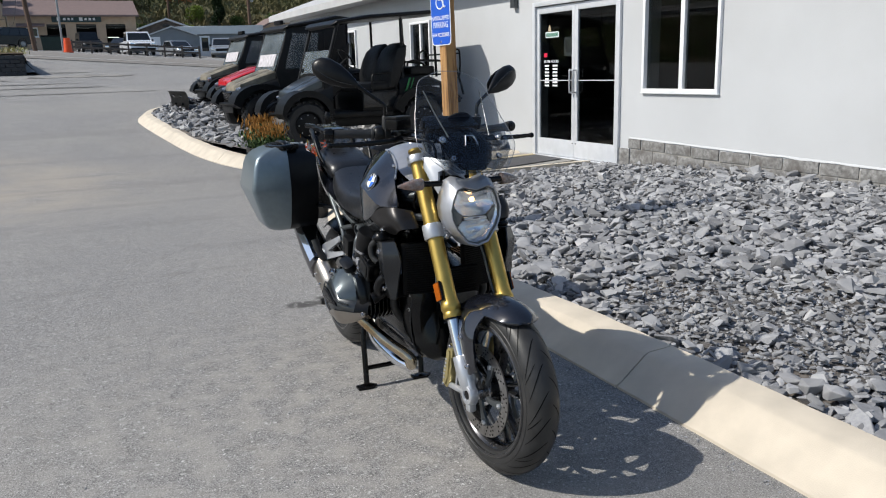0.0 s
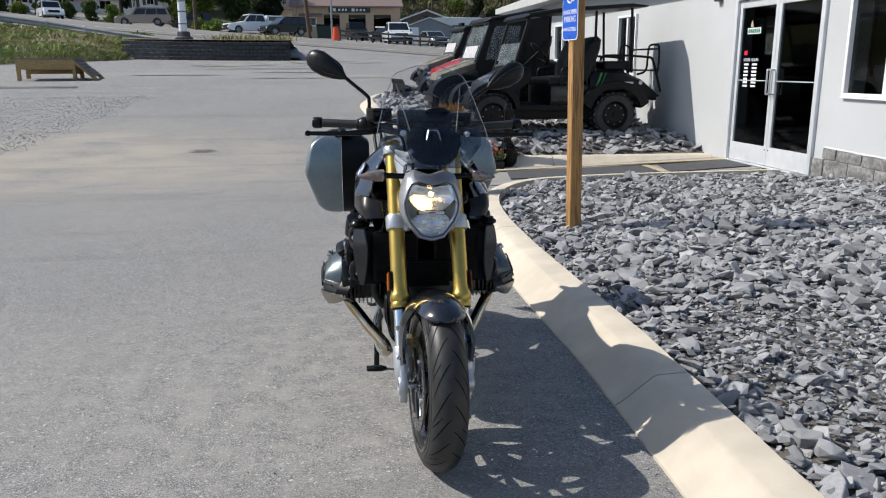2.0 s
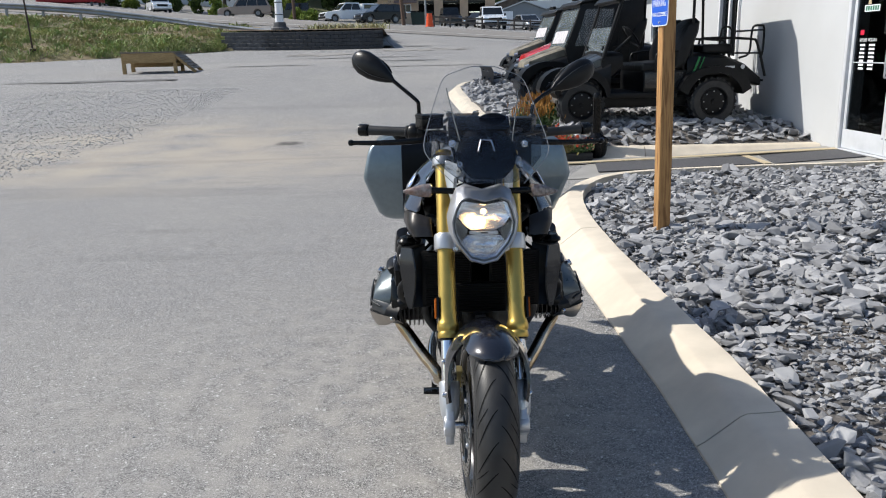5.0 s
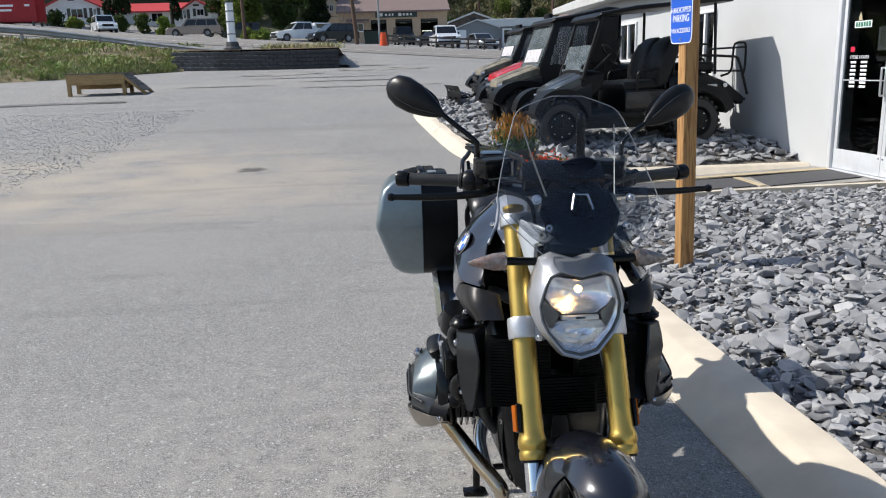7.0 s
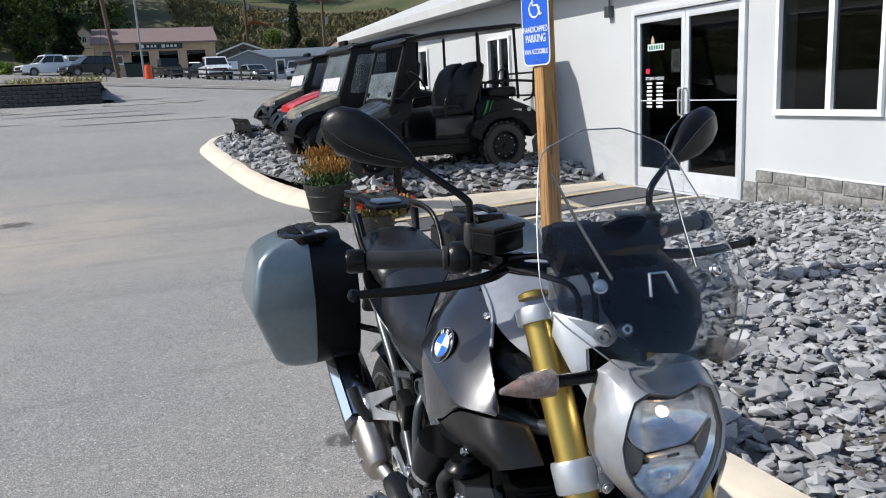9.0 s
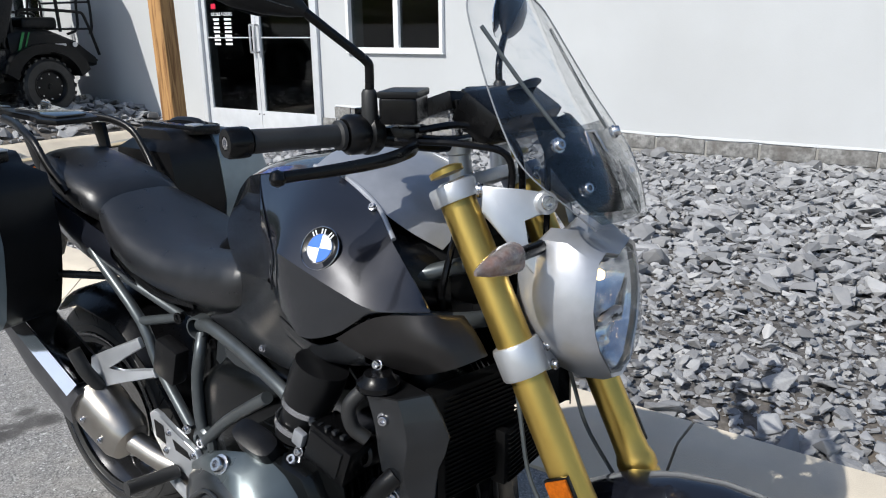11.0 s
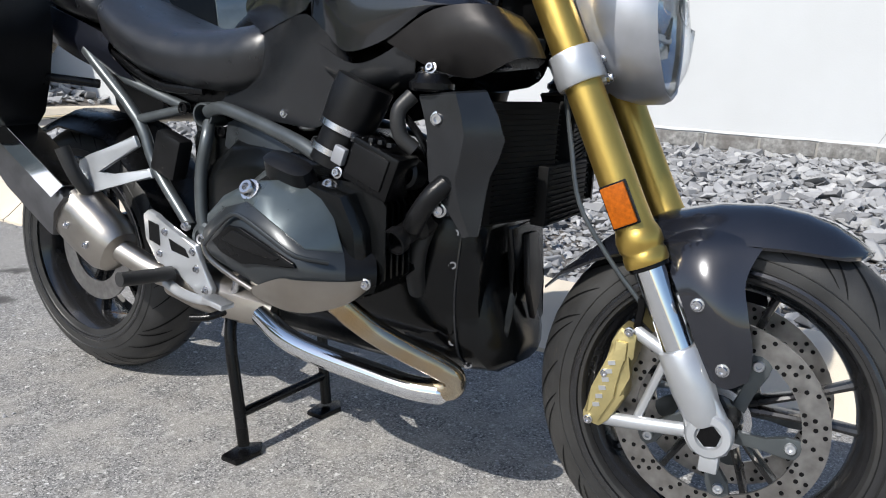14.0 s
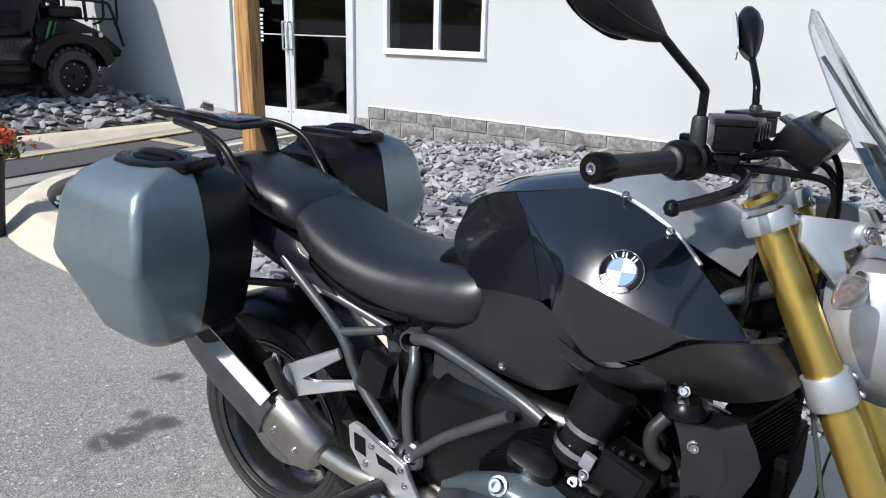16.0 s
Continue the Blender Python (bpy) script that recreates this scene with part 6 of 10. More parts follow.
for s in (-1, 1):
    o = CY[s]
    cyl = part("cylinder", boxed((s * 0.215, 0.640 + o, 0.530), (0.13, 0.19, 0.165), None, 0.015), "engine", bike, "black finned boxer cylinder")
    for k in range(8):
        x = 0.170 + k * 0.0165
        outline = [(0.478, 0.595), (0.500, 0.625), (0.700, 0.630), (0.770, 0.590), (0.770, 0.470), (0.730, 0.428), (0.530, 0.436), (0.478, 0.480)]
        part("cooling_fin", plated([(s * x, y + o, z) for y, z in outline], 0.0045), "engine", cyl)
    # head and rocker cover: stepped, chamfered shells
    def hexa(k, x, dz=0.0):
        pts = [(0.498, 0.486), (0.506, 0.560), (0.535, 0.612), (0.600, 0.624), (0.690, 0.612), (0.765, 0.555), (0.808, 0.490), (0.790, 0.462), (0.680, 0.440), (0.600, 0.425), (0.520, 0.446)]
        cy, cz = 0.645, 0.530
        return [V((s * x, cy + (y - cy) * k + o, cz + (z - cz) * k + dz)) for y, z in pts]

    hd = part("cylinder_head", soften(loft(bmesh.new(), [hexa(0.96, 0.272), hexa(0.99, 0.282), hexa(0.97, 0.310), hexa(0.92, 0.318)]), 0.004), "engine", bike, "black cylinder head")
    rows = [[(0.272, 0.518, 0.572), (0.299, 0.580, 0.604), (0.312, 0.610, 0.612), (0.325, 0.655, 0.618), (0.338, 0.705, 0.612), (0.325, 0.770, 0.582), (0.312, 0.826, 0.536)],
            [(0.280, 0.502, 0.522), (0.322, 0.531, 0.522), (0.384, 0.556, 0.535), (0.380, 0.620, 0.562), (0.372, 0.684, 0.588), (0.350, 0.760, 0.566), (0.322, 0.828, 0.526)],
            [(0.292, 0.490, 0.506), (0.338, 0.515, 0.508), (0.392, 0.560, 0.522), (0.392, 0.625, 0.546), (0.386, 0.690, 0.568), (0.366, 0.762, 0.550), (0.328, 0.832, 0.516)],
            [(0.298, 0.484, 0.490), (0.346, 0.508, 0.488), (0.394, 0.560, 0.494), (0.397, 0.625, 0.502), (0.396, 0.700, 0.516), (0.380, 0.765, 0.508), (0.332, 0.832, 0.502)],
            [(0.294, 0.488, 0.472), (0.346, 0.508, 0.462), (0.386, 0.570, 0.454), (0.390, 0.640, 0.462), (0.386, 0.710, 0.478), (0.370, 0.770, 0.486), (0.328, 0.830, 0.490)],
            [(0.276, 0.505, 0.452), (0.296, 0.540, 0.440), (0.296, 0.600, 0.432), (0.296, 0.650, 0.430), (0.296, 0.710, 0.440), (0.296, 0.770, 0.462), (0.296, 0.820, 0.486)]]
    rows = [[V((s * x, y + o, z)) for x, y, z in r_] for r_ in rows]
    core = [rows[1]] + rows[2:]
    core = [[p - V((0, 0, 0.003)) for p in rows[0]]] + core
    part("cover_nose", soften(loft(bmesh.new(), [r_[:2] for r_ in core], cap=False, closed=False), 0.004, 2, 12), "plastic", hd, angle=50)
    part("rocker_cover", soften(loft(bmesh.new(), [r_[1:] for r_ in core], cap=False, closed=False), 0.005, 3, 12), "cover_dark", hd, "satin charcoal rocker cover", angle=50)
    # upper face in a lighter tone than the rest: sunlight put into the colour
    lift = [V((s * 0.0025, 0, 0.003)) + p for p in rows[1][1:]]
    inner = [V((s * 0.0015, 0, 0.003)) + p for p in rows[0][1:]]
    part("cover_shell", soften(loft(bmesh.new(), [[p - V((s * 0.010, 0, 0.008)) for p in inner], inner, [a.lerp(b, 0.5) + V((s * 0.005, 0, 0.007)) for a, b in zip(inner, lift)], lift, [p + V((-s * 0.004, 0, -0.006)) for p in lift]], cap=False, closed=False), 0.005, 3, 10), "cover", hd, "satin grey-blue upper face of the rocker cover, sunlight put into its tone", angle=60)
    rib = sx(s, [(0.384, 0.770 + o, 0.508), (0.389, 0.735 + o, 0.541), (0.392, 0.700 + o, 0.567), (0.393, 0.672 + o, 0.566), (0.396, 0.610 + o, 0.542), (0.394, 0.565 + o, 0.524), (0.362, 0.528 + o, 0.514)])
    part("cover_rib", tubed(rib, [0.004, 0.007, 0.009, 0.009, 0.009, 0.008, 0.004], 10, 3, 0.7), "cover_dark", hd)
    inset = [(0.735, 0.522), (0.698, 0.552), (0.674, 0.552), (0.600, 0.526), (0.566, 0.514), (0.560, 0.506), (0.640, 0.502), (0.670, 0.494), (0.715, 0.506)]
    part("cover_inset", plated([(s * 0.397, y + o, z) for y, z in inset], 0.006, 0.002), "plastic_dk", hd)
    part("inset_ridge", plated([(s * 0.400, y + o, z) for y, z in ((0.712, 0.528), (0.690, 0.545), (0.676, 0.545), (0.590, 0.518), (0.600, 0.512), (0.672, 0.520))], 0.006, 0.002), "plastic", hd)
    edge = sx(s, [(0.332, 0.832 + o, 0.494), (0.374, 0.772 + o, 0.484), (0.392, 0.705 + o, 0.470), (0.396, 0.650 + o, 0.456)])
    part("cover_edge", tubed(edge, 0.0045, 10, 4), "titan", hd)
    guard = skin([sx(s, [(0.399, 0.656 + o, 0.458), (0.402, 0.592 + o, 0.486), (0.400, 0.556 + o, 0.489), (0.352, 0.506 + o, 0.486), (0.312, 0.488 + o, 0.484)]), sx(s, [(0.396, 0.648 + o, 0.448), (0.398, 0.595 + o, 0.460), (0.392, 0.556 + o, 0.462), (0.351, 0.507 + o, 0.466), (0.310, 0.490 + o, 0.476)]), sx(s, [(0.384, 0.640 + o, 0.438), (0.386, 0.600 + o, 0.432), (0.374, 0.556 + o, 0.432), (0.340, 0.512 + o, 0.446), (0.308, 0.492 + o, 0.468)])], 3, 3, 0.003, (0, 0.58, 0.50))
    part("cylinder_guard", guard, "titan", hd, "silver scuff guard", angle=40)
    bolt((s * 0.364, 0.687 + o, 0.606), (s * 0.8, 0, 0.5), 0.013, hd)
    bolt((s * 0.296, 0.583 + o, 0.616), (s * 0.7, 0, 0.7), 0.010, hd)
    bolt((s * 0.318, 0.492 + o, 0.478), (s * 0.9, -0.3, 0), 0.007, hd)
    part("plug_cap", soften(loft(bmesh.new(), [oval((s * 0.300, 0.655 + o, 0.622), (0, 1, 0.25), (s, 0, -0.4), 0.048, 0.026, 16, 3), oval((s * 0.318, 0.650 + o, 0.648), (0, 1, 0.25), (s, 0, -0.4), 0.044, 0.022, 16, 3), oval((s * 0.321, 0.650 + o, 0.652), (0, 1, 0.25), (s, 0, -0.4), 0.030, 0.010, 16, 3)]), 0.003), "plastic", hd)
    # intake: rubber boot, clamp rings, throttle body with its motor
    ia, ib = V((s * 0.246, 0.553 + o, 0.778)), V((s * 0.272, 0.606 + o, 0.636))
    d = (ib - ia).normalized()
    boot = part("intake_boot", lathed([(0.046, 0.0), (0.047, 0.03), (0.043, 0.075), (0.041, 0.085), (0.036, 0.085), (0.036, 0.142)], ia, d, 28), "plastic", bike, "black rubber intake boot with steel clamps")
    for q in (0.078, 0.118):
        part("hose_clamp", lathed([(0.0405, -0.005), (0.0435, -0.005), (0.0435, 0.005), (0.0405, 0.005)], ia + d * q, d, 28, True), "steel", boot)
    part("throttle_motor", boxed((s * 0.268, 0.505 + o, 0.652), (0.060, 0.090, 0.072), Matrix.Rotation(0.35, 4, "X"), 0.006), "plastic_dk", boot)
    part("motor_lid", boxed((s * 0.298, 0.508 + o, 0.655), (0.008, 0.070, 0.052), Matrix.Rotation(0.35, 4, "X"), 0.003), "plastic", boot)
    for k in range(5):
        part("wire_clip", boxed((s * 0.286, 0.475 + k * 0.017 + o, 0.690 + k * 0.004 - 0.0008 * k * k), (0.010, 0.008, 0.007), None, 0.001), "plastic_grey", boot)
    part("plug_socket", boxed((s * 0.300, 0.560 + o, 0.668), (0.012, 0.022, 0.028), Matrix.Rotation(0.35, 4, "X"), 0.003), "silver", boot, "grey plug socket")
    bolt((s * 0.298, 0.566 + o, 0.640), (s, 0, 0.2), 0.007, boot)
    # radiator side cover with filler
    rear = sx(s, [(0.266, 0.441, 0.764), (0.268, 0.424, 0.715), (0.262, 0.420, 0.640), (0.258, 0.388, 0.600), (0.252, 0.362, 0.560)])
    crease = sx(s, [(0.268, 0.378, 0.772), (0.274, 0.357, 0.714), (0.268, 0.372, 0.650), (0.262, 0.364, 0.605), (0.250, 0.352, 0.564)])
    front = sx(s, [(0.232, 0.346, 0.776), (0.222, 0.318, 0.708), (0.224, 0.338, 0.652), (0.230, 0.342, 0.605), (0.238, 0.345, 0.562)])
    back = [(p[0] - s * 0.075, p[1] + 0.012, p[2]) for p in rear]
    rcv = part("radiator_cover", skin([rear, crease], 2, 1, 0.005, (0, 0.5, 0.67)), "plastic_grey", bike, "matt black radiator side cover", angle=30)
    part("cover_facet", skin([crease, front], 2, 1, 0.005, (0, 0.5, 0.67)), "plastic_grey", rcv, angle=30)
    part("cover_flank", skin([back, rear], 2, 1, 0.005, (0, 0.35, 0.67)), "plastic", rcv, angle=30)
    part("cover_brow", plated([front[0], crease[0], rear[0], back[0]], 0.006, 0.002), "plastic", rcv)
    part("hose_elbow", tubed(sx(s, [(0.258, 0.392, 0.640), (0.272, 0.408, 0.620), (0.274, 0.428, 0.590), (0.264, 0.444, 0.568)]), [0.016, 0.019, 0.019, 0.016], 14, 4), "plastic", rcv, "black rubber hose elbow")
    for y, z, x in ((0.406, 0.734, 0.268), (0.402, 0.598, 0.258)):
        bolt((s * x, y, z), (s, -0.25, 0), 0.0085, rcv)
    part("filler_neck", lathed([(0.030, 0), (0.034, 0.004), (0.034, 0.012), (0.026, 0.018), (0.022, 0.026), (0.001, 0.026)], (s * 0.250, 0.430, 0.772), (0, 0, 1), 20), "plastic_dk", rcv)
    bolt((s * 0.242, 0.438, 0.806), (s, 0, 0.3), 0.007, rcv)
    part("coolant_hose", tubed(sx(s, [(0.262, 0.455, 0.765), (0.276, 0.470, 0.740), (0.274, 0.466, 0.705), (0.262, 0.448, 0.685)]), 0.012, 12, 5), "rubber", rcv)
    part("horn_duct", lathed([(0.012, 0), (0.026, 0.004), (0.026, 0.020), (0.016, 0.026), (0.015, 0.050), (0.022, 0.060), (0.022, 0.075), (0.018, 0.075), (0.018, 0.03)], (s * 0.215, 0.455, 0.570), (s * 0.6, 0.1, -0.25), 20), "plastic", rcv)
for s in (-1, 1):
    part("engine_hose", tubed(sx(s, [(0.175, 0.47, 0.56), (0.195, 0.475, 0.52), (0.180, 0.49, 0.47), (0.155, 0.50, 0.43)]), 0.016, 12, 4), "rubber", bike)
    part("wiring", tubed(sx(s, [(0.17, 0.56, 0.74), (0.20, 0.50, 0.72), (0.21, 0.46, 0.68), (0.19, 0.45, 0.62)]), 0.006, 8, 5), "plastic_dk", bike)
    part("hose_end", lathed([(0.018, 0), (0.024, 0.004), (0.024, 0.03), (0.019, 0.034), (0.019, 0.01)], (s * 0.218, 0.470, 0.640), (s, 0.1, 0.15), 20), "plastic", bike)
# radiators with thin fins, each side of the middle
for s in (-1, 1):
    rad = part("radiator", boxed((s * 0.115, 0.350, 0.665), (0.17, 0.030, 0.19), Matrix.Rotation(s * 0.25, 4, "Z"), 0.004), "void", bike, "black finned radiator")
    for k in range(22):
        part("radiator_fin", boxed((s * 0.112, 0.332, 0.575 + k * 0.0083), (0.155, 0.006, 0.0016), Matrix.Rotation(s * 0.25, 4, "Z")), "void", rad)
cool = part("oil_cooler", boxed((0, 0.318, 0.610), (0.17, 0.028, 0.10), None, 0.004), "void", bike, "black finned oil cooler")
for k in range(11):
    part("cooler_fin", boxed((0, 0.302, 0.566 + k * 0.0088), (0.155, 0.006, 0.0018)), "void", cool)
# belly: front cover of the engine with ribs
belly = part("engine_front_cover", loft(bmesh.new(), [oval((0, y, z), (1, 0, 0), (0, 0.35, 1), a, b, 20, 3) for y, z, a, b in ((0.375, 0.42, 0.045, 0.09), (0.395, 0.42, 0.095, 0.125), (0.430, 0.42, 0.135, 0.145), (0.480, 0.42, 0.150, 0.15), (0.560, 0.42, 0.150, 0.15))]), "engine", bike, "black engine front cover", angle=35)
part("front_shield", plated([(-0.065, 0.378, 0.545), (0.065, 0.378, 0.545), (0.055, 0.362, 0.430), (0.075, 0.366, 0.360), (0.045, 0.385, 0.290), (-0.045, 0.385, 0.290), (-0.075, 0.366, 0.360), (-0.055, 0.362, 0.430)], 0.012, 0.004), "engine", belly)
part("shield_ridge", plated([(-0.018, 0.366, 0.53), (0.018, 0.366, 0.53), (0.030, 0.352, 0.44), (0.0, 0.350, 0.37), (-0.030, 0.352, 0.44)], 0.014, 0.004), "bronze", belly)
for s in (-1, 1):
    for y, z, x in ((0.440, 0.540, 0.142), (0.440, 0.485, 0.145), (0.452, 0.405, 0.140), (0.440, 0.345, 0.130), (0.420, 0.300, 0.105)):
        bolt((s * x, y, z), (s * 0.8, -0.6, 0), 0.008, belly)
    part("belly_seam", tubed(sx(s, [(0.138, 0.428, 0.545), (0.148, 0.430, 0.430), (0.135, 0.425, 0.330), (0.10, 0.42, 0.29)]), 0.003, 6, 4), "plastic_grey", belly)
part("sump", loft(bmesh.new(), [oval((0, y, z), (1, 0, 0), (0, 0, 1), a, b, 16, 4) for y, z, a, b in ((0.46, 0.33, 0.10, 0.05), (0.60, 0.32, 0.12, 0.06), (0.85, 0.32, 0.12, 0.06), (0.98, 0.34, 0.10, 0.05))]), "engine", bike)
part("gearbox", boxed((0, 1.02, 0.53), (0.24, 0.16, 0.26), None, 0.03), "engine", bike, "black gearbox housing")
part("linkage_clutter", boxed((-0.145, 1.13, 0.60), (0.04, 0.075, 0.09), Matrix.Rotation(0.3, 4, "X"), 0.01), "plastic", bike)
part("shock_absorber", lathed([(0.028, 0), (0.028, 0.02), (0.034, 0.025), (0.034, 0.17), (0.026, 0.18), (0.026, 0.24)], (0, 1.15, 0.46), (0, 0.15, 1), 20), "frame_grey", bike)
part("swing_arm", loft(bmesh.new(), [oval((0.09, y, z), (1, 0, 0), (0, 0, 1), a, b, 16, 3) for y, z, a, b in ((1.02, 0.45, 0.04, 0.06), (1.20, 0.40, 0.045, 0.055), (1.40, 0.345, 0.045, 0.06), (1.53, 0.318, 0.05, 0.085), (1.62, 0.318, 0.04, 0.06))]), "wheel", bike, "black single-sided swing arm")
part("rear_disc", lathed([(0.085, -0.0025), (0.132, -0.0025), (0.132, 0.0025), (0.085, 0.0025)], (-0.055, 1.53, 0.318), (1, 0, 0), 48, True), "disc", rw, "drilled rear brake disc")

# -- exhaust --
for s in (-1, 1):
    o = CY[s]
    ex = part("exhaust_header", tubed(sx(s, [(0.300, 0.600 + o, 0.462), (0.290, 0.575 + o, 0.432), (0.245, 0.535 + o * 0.6, 0.378), (0.205, 0.480 + o * 0.3, 0.338), (0.172, 0.440, 0.310), (0.155, 0.420, 0.290), (0.150, 0.425, 0.268), (0.155, 0.460, 0.258)]), 0.0215, 16, 5), "pipe", bike, "heat-tinted stainless exhaust header")
    part("lower_pipe", tubed(sx(s, [(0.155, 0.445, 0.256), (0.168, 0.500, 0.256), (0.176, 0.600, 0.264), (0.176, 0.720, 0.272), (0.165, 0.800, 0.282), (0.140, 0.880, 0.300)]), 0.0225, 16, 4), "chrome", ex, "bright stainless lower pipe")
    part("pipe_end", lathed([(0.0224, -0.002), (0.0205, 0.008), (0.014, 0.015), (0.001, 0.018)], (s * 0.155, 0.445, 0.256), (-s * 0.2, -1, 0), 16), "chrome", ex)
part("collector", loft(bmesh.new(), [oval((x, y, z), (1, 0, 0), (0, 0, 1), a, b, 16, 3) for x, y, z, a, b in ((-0.02, 0.86, 0.30, 0.12, 0.04), (-0.04, 0.95, 0.31, 0.13, 0.05), (-0.10, 1.05, 0.32, 0.08, 0.045), (-0.15, 1.12, 0.335, 0.035, 0.035))]), "titan", bike, "stainless exhaust collector")
mu, mv = V((0, 0.800, 0.46)).normalized(), None
fa, fb, fc = V((-0.150, 1.110, 0.335)), V((-0.192, 1.245, 0.385)), V((-0.208, 1.395, 0.385))
part("link_pipe", tubed([fa, V((-0.17, 1.17, 0.35)), fb], 0.026, 16, 3), "titan", bike)
# muffler: a round titanium nose and a faceted can that rises to the tail
n1 = V((-0.02, 0.86, 0.50)).normalized()
side_u = V((1, 0.02, 0)).normalized()
up_v = side_u.cross(n1).normalized()
nose = []
for q, rr in ((0.0, 0.030), (0.010, 0.052), (0.035, 0.064), (0.120, 0.067), (0.165, 0.066)):
    nose.append(oval(fb + V((0, 0, -0.012)) + n1 * q, side_u, up_v, rr * 0.82, rr, 24, 2.4))
mf = part("muffler", loft(bmesh.new(), nose), "titan", bike, "titanium-coloured muffler with a bright can")
can = [(-0.062, 0.010), (-0.050, 0.046), (0.030, 0.052), (0.050, 0.030), (0.046, -0.040), (0.010, -0.066), (-0.046, -0.052)]
st0, st1 = fb + V((0, 0, -0.012)) + n1 * 0.155, fb + V((0, 0, -0.012)) + n1 * 0.520
loft_r = []
for u, k in ((0.0, 1.08), (0.03, 1.12), (0.5, 1.10), (0.9, 1.0), (1.0, 0.96)):
    c = st0.lerp(st1, u)
    loft_r.append([c + side_u * x * k + up_v * z * k + n1 * (0.11 * (z * k) / 0.06 * (u > 0.85)) for x, z in can])
part("muffler_can", soften(loft(bmesh.new(), loft_r), 0.006, 2, 25), "can_dark", mf, "dark brushed steel muffler can")
part("muffler_top", plated([st0 + side_u * x * 1.0 + up_v * 0.062 + n1 * q for x, q in ((-0.046, 0.02), (0.030, 0.02), (0.030, 0.40), (-0.046, 0.40))], 0.004), "chrome", mf)
# chrome strip added to carry the sky's reflection on the can's upper face
part("muffler_sky_glint", plated([st0 + side_u * x + up_v * z + n1 * q for x, z, q in ((-0.071, 0.040, 0.015), (-0.052, 0.068, 0.015), (-0.050, 0.066, 0.365), (-0.068, 0.040, 0.365))], 0.003), "chrome", mf, "chrome strip added for the sky's reflection along the muffler can")
part("muffler_tip", lathed([(0.020, 0), (0.030, 0), (0.030, 0.012), (0.024, 0.012), (0.022, -0.02), (0.001, -0.02)], st1 + n1 * 0.004, n1, 20), "plastic_dk", mf)
for q in (0.05, 0.12):
    bolt(fb + V((-0.056, 0, -0.012)) + n1 * q, (-1, 0, 0), 0.006, mf)

# -- centre stand --
stand = part("centre_stand", tubed([(-0.125, 0.965, 0.330), (-0.160, 0.950, 0.250), (-0.170, 0.920, 0.120), (-0.174, 0.900, 0.020)], 0.0125, 12, 3), "plastic_dk", bike, "black steel centre stand on the asphalt")
part("stand_leg", tubed([(0.125, 0.965, 0.330), (0.120, 0.945, 0.250), (0.100, 0.918, 0.120), (0.090, 0.898, 0.020)], 0.0125, 12, 3), "plastic_dk", stand)
part("stand_brace", tubed([(-0.172, 0.915, 0.085), (0.095, 0.912, 0.085)], 0.0105, 12), "plastic_dk", stand)
for x in (-0.176, 0.088):
    part("stand_foot", plated([(x - 0.045, 0.875, 0.006), (x + 0.020, 0.868, 0.006), (x + 0.050, 0.895, 0.006), (x + 0.020, 0.925, 0.006), (x - 0.045, 0.918, 0.006)], 0.012, 0.004), "plastic_dk", stand)
part("stand_spring", lathed([(0.009, 0), (0.009, 0.13)], (-0.150, 0.975, 0.240), (0, -0.3, 1), 10), "steel", stand)
part("stand_tang", tubed([(-0.160, 0.955, 0.30), (-0.185, 0.985, 0.285), (-0.20, 1.02, 0.28)], 0.008, 10, 3), "plastic_dk", stand)

# ---- parked utility carts on the far stone bed ----
M["camo"] = mat("camo", (0.20, 0.175, 0.13), 0.5, var=0.5, scale=7, tint=(0.06, 0.055, 0.04), tscale=5, tamount=0.9)
M["hood_grey"] = mat("hood_grey", (0.050, 0.058, 0.066), 0.32, metal=0.4, var=0.1, scale=10, coat=0.6)
M["red_paint"] = mat("red_paint", (0.50, 0.012, 0.02), 0.3, var=0.06, coat=0.8)
M["fabric"] = mat("fabric", (0.0065, 0.0068, 0.0075), 0.5, var=0.3, scale=9, bump=0.8, bscale=25, spec=0.3)
M["decal_green"] = mat("decal_green", (0.015, 0.19, 0.05), 0.4, var=0.05)
M["cart_black"] = mat("cart_black", (0.0065, 0.0068, 0.0075), 0.4, var=0.2, scale=14, bump=0.2, bscale=200, spec=0.22)
M["lamp_lens"] = mat("lamp_lens", (0.35, 0.36, 0.38), 0.12, metal=0.5, var=0.4, scale=40, coat=0.8)


def dusty(name, dust, amount):
    """A clear plastic sheet with a pale film on it: dust, and the sky's reflection put into its colour."""
    m = glass(name, (0.75, 0.79, 0.82), 0.03)
    n, l = m.node_tree.nodes, m.node_tree.links
    out = n["Material Output"]
    d, x = n.new("ShaderNodeBsdfPrincipled"), n.new("ShaderNodeMixShader")
    d.inputs["Base Color"].default_value, d.inputs["Roughness"].default_value = (*dust, 1), 0.25
    t, r = n.new("ShaderNodeTexNoise"), n.new("ShaderNodeMapRange")
    t.inputs["Scale"].default_value, t.inputs["Detail"].default_value = 3.0, 5
    r.inputs[1].default_value, r.inputs[2].default_value, r.inputs[3].default_value, r.inputs[4].default_value = 0.3, 0.7, amount * 0.6, amount * 1.3
    l.new(t.outputs[0], r.inputs[0])
    l.new(r.outputs[0], x.inputs[0])
    l.new(out.inputs[0].links[0].from_socket, x.inputs[1])
    l.new(d.outputs[0], x.inputs[2])
    l.new(x.outputs[0], out.inputs[0])
    return m


M["dust_sky_glass"] = dusty("dust_sky_glass", (0.27, 0.31, 0.34), 0.36)
